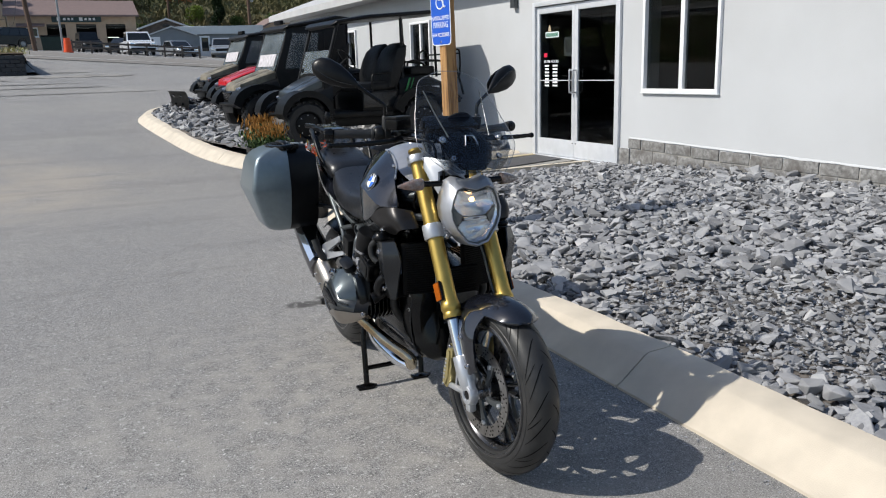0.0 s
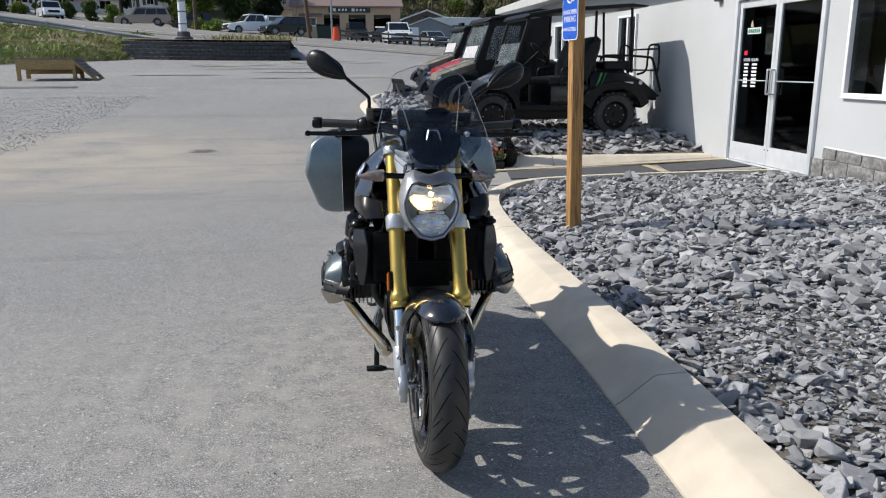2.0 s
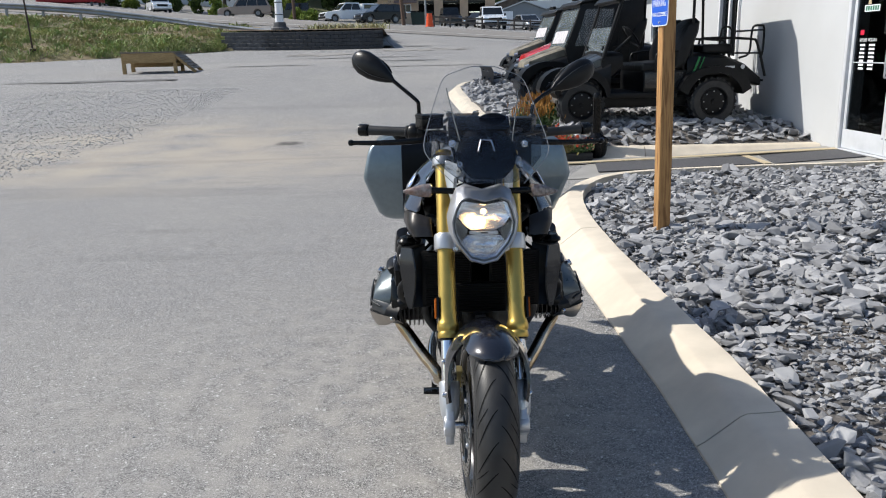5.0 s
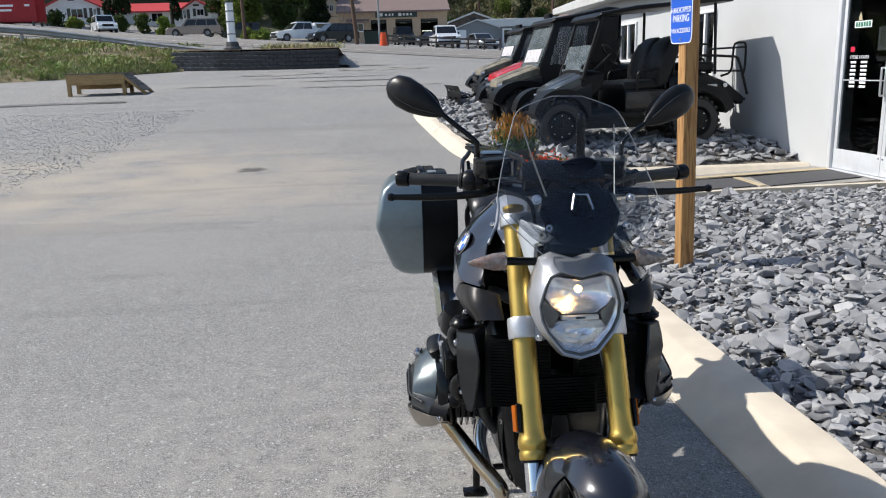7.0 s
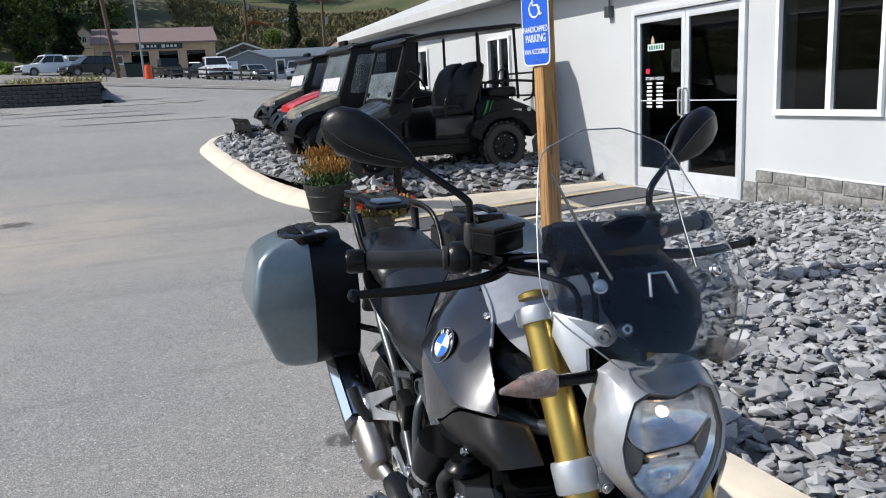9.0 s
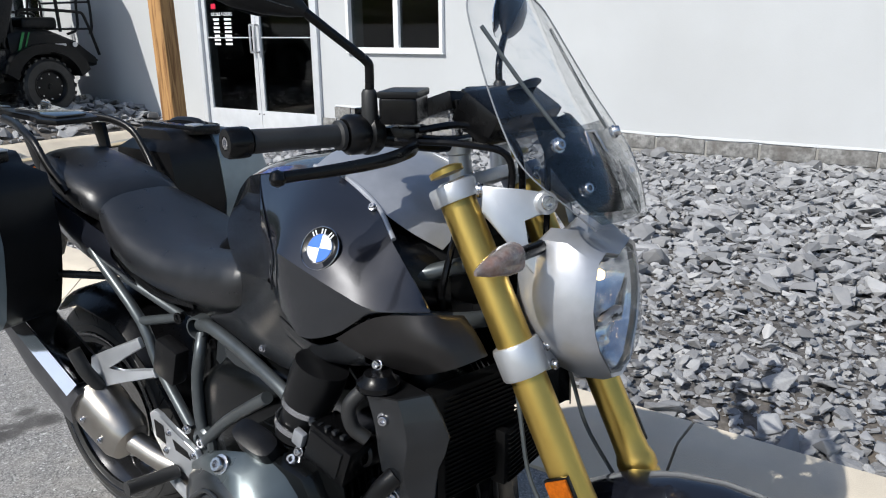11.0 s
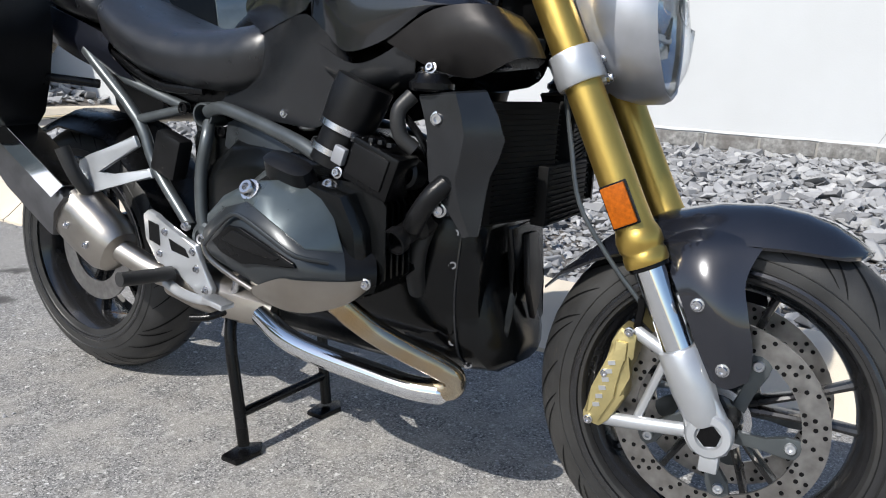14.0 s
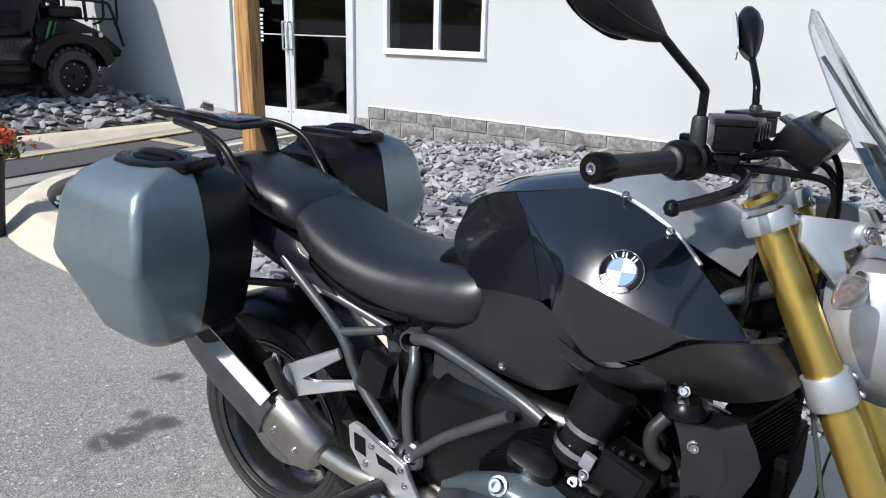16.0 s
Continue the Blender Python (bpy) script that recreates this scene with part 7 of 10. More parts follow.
M["cart_glass"] = glass("cart_glass", (0.55, 0.60, 0.63), 0.03)


def cart_wheel(cart, u, v, r, w, side):
    t = part("wheel", lathed([(r * 0.60, -w / 2), (r * 0.90, -w / 2), (r, -w * 0.36), (r, w * 0.36), (r * 0.90, w / 2), (r * 0.60, w / 2)], (u, v, r), (0, 1, 0), 28, True), "rubber", cart, "knobbly black cart tyre on a dark alloy rim")
    for k in range(22):
        a = 2 * math.pi * k / 22
        for off, sk in ((-0.30, 0.12), (0.06, -0.12), (0.32, 0.12)):
            a2 = a + (0.14 if off > 0 else 0)
            part("tread_block", boxed((u + math.cos(a2) * (r + 0.004), v + off * w, r + math.sin(a2) * (r + 0.004)), (0.022, w * 0.22, 0.045), Matrix.Rotation(-a2, 4, "Y") @ Matrix.Rotation(sk, 4, "X")), "rubber", t) if k % 1 == 0 and side < 0 else None
    part("rim", lathed([(0.02, 0.0), (r * 0.30, 0.01), (r * 0.52, -0.01), (r * 0.60, 0.03), (r * 0.64, 0.03), (r * 0.64, -w * 0.6), (r * 0.02, -w * 0.6)], (u, v + side * w * 0.38, r), (0, side, 0), 24), "cart_black", t)
    for k in range(8):
        a = 2 * math.pi * k / 8
        part("rim_bolt", lathed([(0.008, 0), (0.008, 0.012), (0.001, 0.012)], (u + math.cos(a) * r * 0.44, v + side * w * 0.38, r + math.sin(a) * r * 0.44), (0, side, 0), 8), "alu", t)
    part("hub_cap", lathed([(0.035, 0), (0.030, 0.02), (0.001, 0.022)], (u, v + side * w * 0.40, r), (0, side, 0), 14), "cart_black", t)


def utility_cart(label, m, hood, cab, length=3.05, roof=True, plow=False, rack=True, decal=True, r=0.29, drop=0.0, snub=0.0):
    """Front at u = 0, rear along +x; the side nearest the lot at v = 0, width 1.3."""
    c = thing("utility_cart", label, "utility vehicle", "parked utility carts", m)
    W = 1.28
    for u in (0.43, 2.34):
        cart_wheel(c, u, 0.10, r, 0.22, -1)
        cart_wheel(c, u, W - 0.10, r, 0.22, 1)
    part("chassis", boxed((1.40, W / 2, 0.34), (2.2, 0.86, 0.16), None, 0.03), "cart_black", c)
    for u in (0.43, 2.34):
        part("axle", tubed([(u, 0.2, r), (u, W - 0.2, r)], 0.035, 10), "cart_black", c)
    # nose: hood, grille, fenders
    def sec(u, w, z0, z1, e=4):
        return oval((snub + u * (1 - snub / 0.86), W / 2, (z0 + z1) / 2), (0, 1, 0), (0, 0, 1), w / 2, (z1 - z0) / 2, 20, e)
    part("hood", loft(bmesh.new(), [sec(0.10, 0.60, 0.62, 0.74, 7), sec(0.15, 0.78, 0.62, 0.81, 7), sec(0.38, 0.86, 0.66, 0.90, 7), sec(0.62, 0.92, 0.70, 0.98, 7), sec(0.76, 0.94, 0.72, 1.02, 7)]), hood, c, angle=40)
    part("hood_ridge", loft(bmesh.new(), [sec(0.18, 0.34, 0.78, 0.832, 6), sec(0.42, 0.42, 0.86, 0.930, 6), sec(0.72, 0.50, 0.94, 1.028, 6)]), hood, c, angle=40)
    part("nose", loft(bmesh.new(), [sec(0.06, 0.62, 0.42, 0.64, 6), sec(0.13, 0.90, 0.40, 0.72, 6), sec(0.50, 1.02, 0.44, 0.82, 6), sec(0.86, 1.14, 0.44, 0.92, 6)]), "cart_black", c, angle=40)
    part("grille", boxed((snub + 0.045, W / 2, 0.60), (0.05, 0.46, 0.14), Matrix.Rotation(-0.15, 4, "Y"), 0.02), "plastic_dk", c)
    for k in range(4):
        part("grille_bar", boxed((snub + 0.022, W / 2, 0.55 + k * 0.032), (0.012, 0.40, 0.010), None, 0.002), "plastic_grey", c)
    for v in (0.24, W - 0.24):
        part("headlight", loft(bmesh.new(), [oval((snub + 0.16, v, 0.70), (0.3, 1, 0), (-0.2, 0, 1), 0.11, 0.055, 14, 3), oval((snub + 0.075, v, 0.69), (0.3, 1, 0), (-0.2, 0, 1), 0.10, 0.042, 14, 3)]), "lamp_lens", c)
    part("bumper", tubed([(snub * 0.7 + u, v, z) for u, v, z in ((0.12, 0.16, 0.42), (0.02, 0.22, 0.46), (0.0, W / 2, 0.47), (0.02, W - 0.22, 0.46), (0.12, W - 0.16, 0.42))], 0.028, 10, 4), "cart_black", c)
    part("bumper_plate", boxed((snub * 0.7 + 0.03, W / 2, 0.38), (0.03, 0.60, 0.12), None, 0.01), "alu" if rack else "cart_black", c)
    for u, wd in ((0.43, 0.50), (2.34, 0.56)):
        for v, s in ((0.10, -1), (W - 0.10, 1)):
            arc = []
            for a in np.linspace(radians(12), radians(168), 12):
                arc.append([V((u + (r + 0.15) * math.cos(a) * (1.12 if u > 1 else 1.12 - snub * 1.1), v + d, r + (r + 0.15) * math.sin(a) ** 0.7 + 0.02)) for d in (-0.15, 0.0, 0.22 if s < 0 else 0.15)] + [V((u + (r + 0.04) * math.cos(a) * (1.12 if u > 1 else 1.12 - snub * 0.6), v + d, r + (r + 0.06) * math.sin(a) + 0.02)) for d in (0.22 if s < 0 else 0.15, 0.0, -0.15)])
            part("fender", loft(bmesh.new(), arc), "cart_black", c)
    part("floor_tub", boxed((1.30, W / 2, 0.44), (1.05, W - 0.1, 0.08), None, 0.02), "cart_black", c)
    part("dash", loft(bmesh.new(), [oval((u, W / 2, z), (0, 1, 0), (0, 0, 1), 0.52, h, 16, 4) for u, z, h in ((0.74, 0.80, 0.26), (0.92, 0.86, 0.20), (1.04, 0.92, 0.12))]), "cart_black", c)
    part("steering_wheel", lathed([(0.172, -0.014), (0.192, 0), (0.172, 0.014), (0.160, 0)], (1.22, 0.36, 1.25), (0.75, 0, 0.6), 24, True), "plastic", c)
    part("steering_column", tubed([(0.92, 0.36, 0.98), (1.22, 0.36, 1.25)], 0.022, 10), "cart_black", c)
    part("seat_base", boxed((1.66, W / 2, 0.62), (0.66, W - 0.16, 0.32), None, 0.03), "cart_black", c)
    part("seat_panel", boxed((1.62, 0.075, 0.64), (0.55, 0.015, 0.22), None, 0.005), "plastic_grey", c)
    part("seat_cushion", boxed((1.62, W / 2, 0.83), (0.62, W - 0.22, 0.13), Matrix.Rotation(-0.06, 4, "Y"), 0.05, 3), "fabric", c)
    for v in (0.35, W - 0.35):
        part("seat_back", loft(bmesh.new(), [oval((u, v, z), (1, 0, 0.25), (0, 1, 0), a, b, 16, 3.6) for u, z, a, b in ((1.86, 0.84, 0.10, 0.29), (1.90, 1.05, 0.15, 0.31), (1.97, 1.26, 0.15, 0.31), (2.02, 1.40, 0.12, 0.28), (2.05, 1.47, 0.05, 0.18))]), "fabric", c)
    for v in (0.07, W - 0.07):
        part("hip_rail", tubed([(1.50, v, 0.74), (1.50, v, 0.98), (1.60, v, 1.02), (1.86, v, 1.02), (1.90, v, 0.78)], 0.016, 8, 3), "cart_black", c)
    # rear body and deck
    part("rear_body", loft(bmesh.new(), [oval((u, W / 2, (z0 + z1) / 2), (0, 1, 0), (0, 0, 1), w / 2, (z1 - z0) / 2, 20, 5) for u, w, z0, z1 in ((1.95, 1.16, 0.50, 0.98), (2.10, 1.22, 0.62, 1.02), (2.50, 1.22, 0.64, 0.98), (2.80, 1.18, 0.56, 0.86), (length, 1.10, 0.52, 0.66))]), "cart_black", c)
    if decal:
        for k, (du, w_) in enumerate(((0.0, 0.0), (0.075, -0.015))):
            part("decal", plated([(2.00 + du, 0.028 - 0.02, 0.72), (2.03 + du + w_, 0.008, 0.72), (2.12 + du + w_, 0.008, 0.95), (2.09 + du, 0.008, 0.95)], 0.006), "decal_green", c)
        part("badge_lettering", boxed((2.55, 0.018, 0.80), (0.14, 0.006, 0.03)), "alu_white", c)
        part("tail_decal", lathed([(0.03, 0), (0.03, 0.006), (0.001, 0.006)], (2.74, 0.025, 0.80), (0, -1, 0), 18), "alu_white", c)
    if rack:
        part("rear_seat", boxed((2.42, W / 2, 1.05), (0.44, 0.95, 0.14), None, 0.05, 3), "fabric", c)
        for v in (0.12, W - 0.12):
            part("rack_rail", tubed([(2.12, v, 1.12), (2.20, v, 1.20), (2.85, v, 1.18), (2.98, v, 1.10), (3.12, v, 0.66)], 0.018, 8, 3), "cart_black", c)
        for v in (0.12,):
            part("rack_hoop", tubed([(2.72, v, 0.92), (2.86, v, 0.98), (2.88, v, 1.20), (2.90, v, 1.34), (3.00, v, 1.36), (3.06, v, 1.32), (3.06, v, 1.0), (3.02, v, 0.92)], 0.016, 8, 3), "cart_black", c)
            part("rack_hoop", tubed([(2.72, W - v, 0.92), (2.86, W - v, 0.98), (2.90, W - v, 1.34), (3.06, W - v, 1.32), (3.04, W - v, 0.92)], 0.016, 8, 3), "cart_black", c)
        for z in (0.98, 1.30):
            part("rack_bar", tubed([(3.06, 0.12, z), (3.06, W - 0.12, z)], 0.014, 8), "cart_black", c)
        part("step_plate", boxed((3.00, W / 2, 0.62), (0.28, 0.9, 0.03), Matrix.Rotation(0.2, 4, "Y"), 0.005), "cart_black", c)
    # cage, roof and windscreen
    end = 2.85 if rack else 2.15
    if roof:
        for v in (0.10, W - 0.10):
            part("cage_post", tubed([(0.74, v, 0.94), (1.00, v, 1.76 - drop)], 0.026, 10), "cart_black", c)
            part("cage_post", tubed([(2.02, v, 0.95), (2.02, v, 1.84 - drop)], 0.020, 10), "cart_black", c)
            if rack:
                part("cage_post", tubed([(2.62, v, 0.95), (2.58, v, 1.90 - drop)], 0.020, 10), "cart_black", c)
        part("roof", loft(bmesh.new(), [oval((u, W / 2, z - drop), (0, 1, 0), (0, 0, 1), w, h, 20, 5) for u, z, w, h in ((0.90, 1.73, 0.56, 0.012), (0.96, 1.77, 0.63, 0.03), (1.45, 1.84, 0.66, 0.04), (end - 0.3, 1.92, 0.64, 0.04), (end, 1.92, 0.52, 0.015))]), "fabric" if cab else "cart_black", c)
        part("windscreen", plated([(0.76, 0.14, 1.03), (0.76, W - 0.14, 1.03), (0.87, W - 0.14, 1.38), (0.87, 0.14, 1.38)] if not cab else [(0.72, 0.14, 1.00), (0.72, W - 0.14, 1.00), (0.98, W - 0.14, 1.72 - drop), (0.98, 0.14, 1.72 - drop)], 0.008), "dust_sky_glass", c)
        part("header_bar", tubed([(0.98, 0.10, 1.72 - drop), (0.98, W - 0.10, 1.72 - drop)], 0.024, 8), "cart_black", c)
    if roof and not cab:
        for v in (0.22, W - 0.22):
            part("screen_clip", boxed((0.775, v, 1.10), (0.03, 0.07, 0.06), Matrix.Rotation(0.3, 4, "Y"), 0.006), "plastic_dk", c)
    if roof and cab:
        for v, o in ((0.085, -0.012), (W - 0.085, 0.012)):
            part("cab_door", plated([(0.80, v, 0.60), (1.98, v, 0.60), (2.04, v, 1.80 - drop), (1.00, v, 1.76 - drop), (0.72, v, 0.98)], 0.02, 0.004), "fabric", c)
            part("door_window", plated([(0.88, v + o, 1.02), (1.46, v + o, 1.04), (1.52, v + o, 1.66 - drop), (1.06, v + o, 1.66 - drop)], 0.006), "dust_sky_glass", c)
            part("door_seam", tubed([(1.60, v + o, 0.66), (1.62, v + o, 1.72 - drop)], 0.010, 6), "fabric", c)
        part("cab_back", plated([(2.06, 0.1, 0.95), (2.06, W - 0.1, 0.95), (2.08, W - 0.1, 1.84 - drop), (2.08, 0.1, 1.84 - drop)], 0.02), "fabric", c)
        part("light_bar", boxed((1.04, W / 2, 1.86 - drop), (0.07, 0.30, 0.07), None, 0.015), "cart_black", c)
        part("window_paper", plated([(0.740, 0.24, 1.07), (0.740, W - 0.24, 1.07), (0.812, W - 0.24, 1.27), (0.812, 0.24, 1.27)], 0.004), "sticker_pale", c)
    if plow:
        rows = [[V((-0.55 + 0.06 * math.cos(a) * 1.5, v, 0.26 + 0.22 * math.sin(a))) for v in np.linspace(-0.1, W + 0.1, 6)] for a in np.linspace(radians(-75), radians(75), 8)]
        part("plow_blade", sheet(rows, 0.012), "cart_black", c)
        for v in (0.35, W - 0.35):
            part("plow_arm", tubed([(-0.50, v, 0.20), (0.4, v, 0.28)], 0.025, 8), "cart_black", c)
            part("plow_spring", tubed([(-0.50, v + 0.08, 0.38), (-0.15, v + 0.08, 0.26)], 0.022, 10), "steel", c)
    return c


M["sticker_pale"] = mat("sticker_pale", (0.50, 0.48, 0.50), 0.6, var=0.3, scale=14)


def cart_pose(x, y, z, yaw):
    return pose(x, y, z, 0, 0, yaw)


utility_cart("grey and black open utility cart with rear rack, green decals", cart_pose(1.46, 8.86, 0.31, 4.0), "hood_grey", False, r=0.325, snub=0.24)
utility_cart("camouflage utility cart with a black cab and a full windscreen", cart_pose(1.29, 10.90, 0.43, 6.0), "camo", True, rack=False, decal=False, r=0.31, drop=0.06)
utility_cart("open red utility cart without a roof, parked between two others", cart_pose(1.54, 12.95, 0.50, 7.0), "red_paint", False, roof=False, rack=False, decal=False)
utility_cart("camouflage utility cart with a black soft cab and a snow plough", cart_pose(1.55, 15.25, 0.60, 7.0), "camo", True, plow=True, rack=False, decal=False, drop=0.17)

# ---- pots, flowers and ash stand by the walkway ----
def leaf_cloud(n, place, size, seed, flat=0.5):
    """Many small leaf blades, each bent along its middle, round given places."""
    r = random.Random(seed)
    bm = bmesh.new()
    for _ in range(n):
        p, d = place(r)
        d = d.normalized()
        w = d.orthogonal().normalized()
        w.rotate(Matrix.Rotation(r.uniform(0, 6.28), 3, d))
        L = size * r.uniform(0.6, 1.3)
        wd = L * flat * 0.5
        up = d.cross(w) * L * 0.12
        a, b, c, e = bm.verts.new(p), bm.verts.new(p + d * L * 0.5 + w * wd + up), bm.verts.new(p + d * L), bm.verts.new(p + d * L * 0.5 - w * wd + up)
        bm.faces.new((a, b, c))
        bm.faces.new((a, c, e))
    return bm


M["leaf"] = mat("leaf", (0.055, 0.095, 0.022), 0.6, var=0.5, scale=40)
M["spike"] = mat("spike", (0.36, 0.17, 0.03), 0.7, var=0.4, scale=60)
M["petal"] = mat("petal", (0.62, 0.075, 0.02), 0.6, var=0.3, scale=60)
M["petal_dull"] = mat("petal_dull", (0.30, 0.08, 0.05), 0.7, var=0.4, scale=50)
M["leaf_dry"] = mat("leaf_dry", (0.16, 0.13, 0.035), 0.65, var=0.5, scale=40)
M["pot"] = mat("pot", (0.020, 0.019, 0.018), 0.6, var=0.3, scale=6, bump=0.3)


def rand_dir(r, up=0.3):
    return V((r.gauss(0, 1), r.gauss(0, 1), abs(r.gauss(0, 1)) + up))


pot = thing("flower_pot", "large dark barrel pot with orange spiked flowers on the asphalt", "flower pot", m=pose(1.12, 8.20, 0.01))
part("barrel", lathed([(0.001, 0.0), (0.20, 0.0), (0.235, 0.15), (0.265, 0.34), (0.285, 0.40), (0.285, 0.43), (0.255, 0.43), (0.245, 0.36), (0.001, 0.36)], (0, 0, 0), (0, 0, 1), 28), "pot", pot)
for z in (0.12, 0.30):
    part("barrel_hoop", lathed([(0.222 + z * 0.1, z - 0.012), (0.234 + z * 0.1, z), (0.226 + z * 0.1, z + 0.012)], (0, 0, 0), (0, 0, 1), 28, True), "pot", pot)
part("foliage", leaf_cloud(900, lambda r: (V((r.gauss(0, 0.11), r.gauss(0, 0.11), 0.37 + abs(r.gauss(0, 0.09)))), rand_dir(r, 0.8)), 0.07, 3), "leaf", pot)
tagged(part("bloom", leaf_cloud(420, lambda r: (V((r.gauss(0, 0.12), r.gauss(0, 0.12), 0.52 + r.random() * 0.16)), V((r.gauss(0, 0.15), r.gauss(0, 0.15), 1))), 0.07, 4, 0.25), "spike", pot), "rusty orange flower spikes", kind="stuff")
low = thing("low_planter", "low planter of dull red flowers by the walkway", "planter", m=pose(1.55, 7.95, 0.0))
part("trough", boxed((0, 0, 0.05), (0.62, 0.22, 0.10), None, 0.02), "pot", low)
part("foliage", leaf_cloud(700, lambda r: (V((r.uniform(-0.3, 0.3), r.gauss(0, 0.07), 0.10 + abs(r.gauss(0, 0.05)))), rand_dir(r)), 0.06, 5), "leaf", low)
part("blossom", leaf_cloud(300, lambda r: (V((r.uniform(-0.3, 0.3), r.gauss(0, 0.08), 0.16 + abs(r.gauss(0, 0.06)))), rand_dir(r)), 0.032, 6, 0.9), "petal_dull", low)
red = thing("flower_pot", "dark pot of bright red and orange flowers on the asphalt", "flower pot", m=pose(0.85, 5.14, 0.0))
part("bowl", lathed([(0.001, 0.0), (0.105, 0.0), (0.125, 0.20), (0.150, 0.42), (0.160, 0.47), (0.160, 0.50), (0.145, 0.50), (0.138, 0.44), (0.001, 0.44)], (0, 0, 0), (0, 0, 1), 28), "pot", red)
part("foliage", leaf_cloud(800, lambda r: (V((r.gauss(0.06, 0.08), r.gauss(0, 0.07), 0.46 + abs(r.gauss(0, 0.07)))), rand_dir(r)), 0.055, 15), "leaf_dry", red)
part("blossom", leaf_cloud(300, lambda r: (V((r.gauss(0.08, 0.09), r.gauss(0, 0.07), 0.54 + abs(r.gauss(0, 0.06)))), rand_dir(r)), 0.034, 16, 0.9), "petal", red)
ash = thing("ash_stand", "black plastic ash stand with a bucket foot", "ash stand", m=pose(1.95, 8.12, 0.012))
part("bucket", lathed([(0.001, 0), (0.13, 0), (0.15, 0.20), (0.16, 0.22), (0.155, 0.25), (0.10, 0.27), (0.05, 0.32)], (0, 0, 0), (0, 0, 1), 24), "plastic_dk", ash)
part("column", lathed([(0.055, 0.28), (0.055, 0.72), (0.062, 0.74), (0.060, 0.80), (0.045, 0.84), (0.001, 0.845)], (0, 0, 0), (0, 0, 1), 18), "plastic_dk", ash)
weed = thing("weed_clump", "clump of green weeds with rusty orange spikes", "plant", m=pose(1.42, 9.80, 0.36))
part("leaves", leaf_cloud(700, lambda r: (V((r.gauss(0, 0.13), r.gauss(0, 0.13), abs(r.gauss(0, 0.07)))), rand_dir(r, 0.8)), 0.11, 8), "leaf", weed)
tagged(part("bloom", leaf_cloud(300, lambda r: (V((r.gauss(0, 0.13), r.gauss(0, 0.13), 0.20 + r.random() * 0.16)), V((r.gauss(0, 0.15), r.gauss(0, 0.15), 1))), 0.09, 9, 0.2), "spike", weed), "rusty orange flower spikes", kind="stuff")

# ---- across the lot: ramp, retaining wall, bank, road ----
M["ramp_wood"] = wood("ramp_wood", (0.40, 0.27, 0.12), (0.22, 0.13, 0.05), (3, 40, 40))
M["grey_wood"] = wood("grey_wood", (0.20, 0.17, 0.14), (0.11, 0.09, 0.07), (3, 40, 40))
rz = ground_z(-8.8, 22)
ramp = thing("loading_ramp", "low weathered wooden loading ramp standing on the asphalt", "ramp", m=pose(-8.8, 22.0, rz, 0, 0, 3))
for i in range(9):
    part("plank", boxed((0, 0.05 + 0.112 * i, 0.625), (1.62, 0.104, 0.035), None, 0.004), "grey_wood", ramp)
for y in (0.03, 0.95):
    part("rail_board", boxed((0, y, 0.46), (1.60, 0.04, 0.29), None, 0.004), "ramp_wood", ramp)
for x in (-0.76, 0.76):
    part("side_board", boxed((x, 0.49, 0.505), (0.04, 0.86, 0.20), None, 0.004), "ramp_wood", ramp)
    for y in (0.08, 0.90):
        part("leg", boxed((x, y, 0.30), (0.10, 0.10, 0.61), None, 0.006), "ramp_wood", ramp)
tilt = Matrix.Rotation(0.62, 4, "Y")
for i in range(6):
    part("slope_plank", boxed((0.79 + 0.115 * i * 0.82, 0.49, 0.58 - 0.115 * i * 0.72), (0.105, 0.98, 0.03), tilt, 0.004), "grey_wood", ramp)
for y in (0.05, 0.93):
    part("slope_beam", boxed((1.05, y, 0.30), (0.84, 0.045, 0.09), Matrix.Rotation(0.72, 4, "Y"), 0.004), "ramp_wood", ramp)
part("cross_board", boxed((0.1, 0.5, 0.26), (1.4, 0.04, 0.14), None, 0.004), "ramp_wood", ramp)

M["dark_block"] = mat("dark_block", (0.045, 0.046, 0.050), 0.85, var=0.3, scale=3, bump=0.8, bscale=40, tint=(0.05, 0.05, 0.05), tscale=2)
M["pale_block"] = mat("pale_block", (0.085, 0.085, 0.088), 0.9, var=0.35, scale=5, bump=0.8, bscale=40)
M["soil"] = mat("soil", (0.16, 0.11, 0.065), 0.95, var=0.4, scale=3, bump=1, bscale=20, tint=(0.10, 0.075, 0.04), tscale=0.8, tamount=0.8)


def wall_line(u):
    """Plan of the retaining wall from its round pale end to its dark far end."""
    return V((-9.75 + 7.3 * u, 34.2 - 1.5 * math.sin(min(u * 1.6, 1.57)) + 0.6 * u, 0))


retwall = thing("retaining_wall", "dark stacked block retaining wall with a pale rounded end", "retaining wall", kind="structure")
rnd = random.Random(12)
N_BLOCK, ROWS = 21, 5
for k in range(ROWS):
    for i in range(N_BLOCK):
        u0, u1 = (i + 0.5 * (k % 2)) / N_BLOCK, (i + 1 + 0.5 * (k % 2)) / N_BLOCK
        if u1 > 1.03:
            continue
        a, b = wall_line(u0), wall_line(min(u1, 1))
        d = (b - a).normalized()
        mid = (a + b) / 2
        z = ground_z(mid.x, mid.y) + 0.07 + 0.158 * k 
        rot = d.to_track_quat("X", "Z").to_matrix().to_4x4()
        part("block", boxed((mid.x, mid.y + 0.03 * k, z), ((b - a).length - 0.006, 0.26, 0.154), rot, 0.014, 1), "pale_block" if u0 < 0.24 + 0.03 * rnd.random() else "dark_block", retwall)
bm = bmesh.new()
tops = []
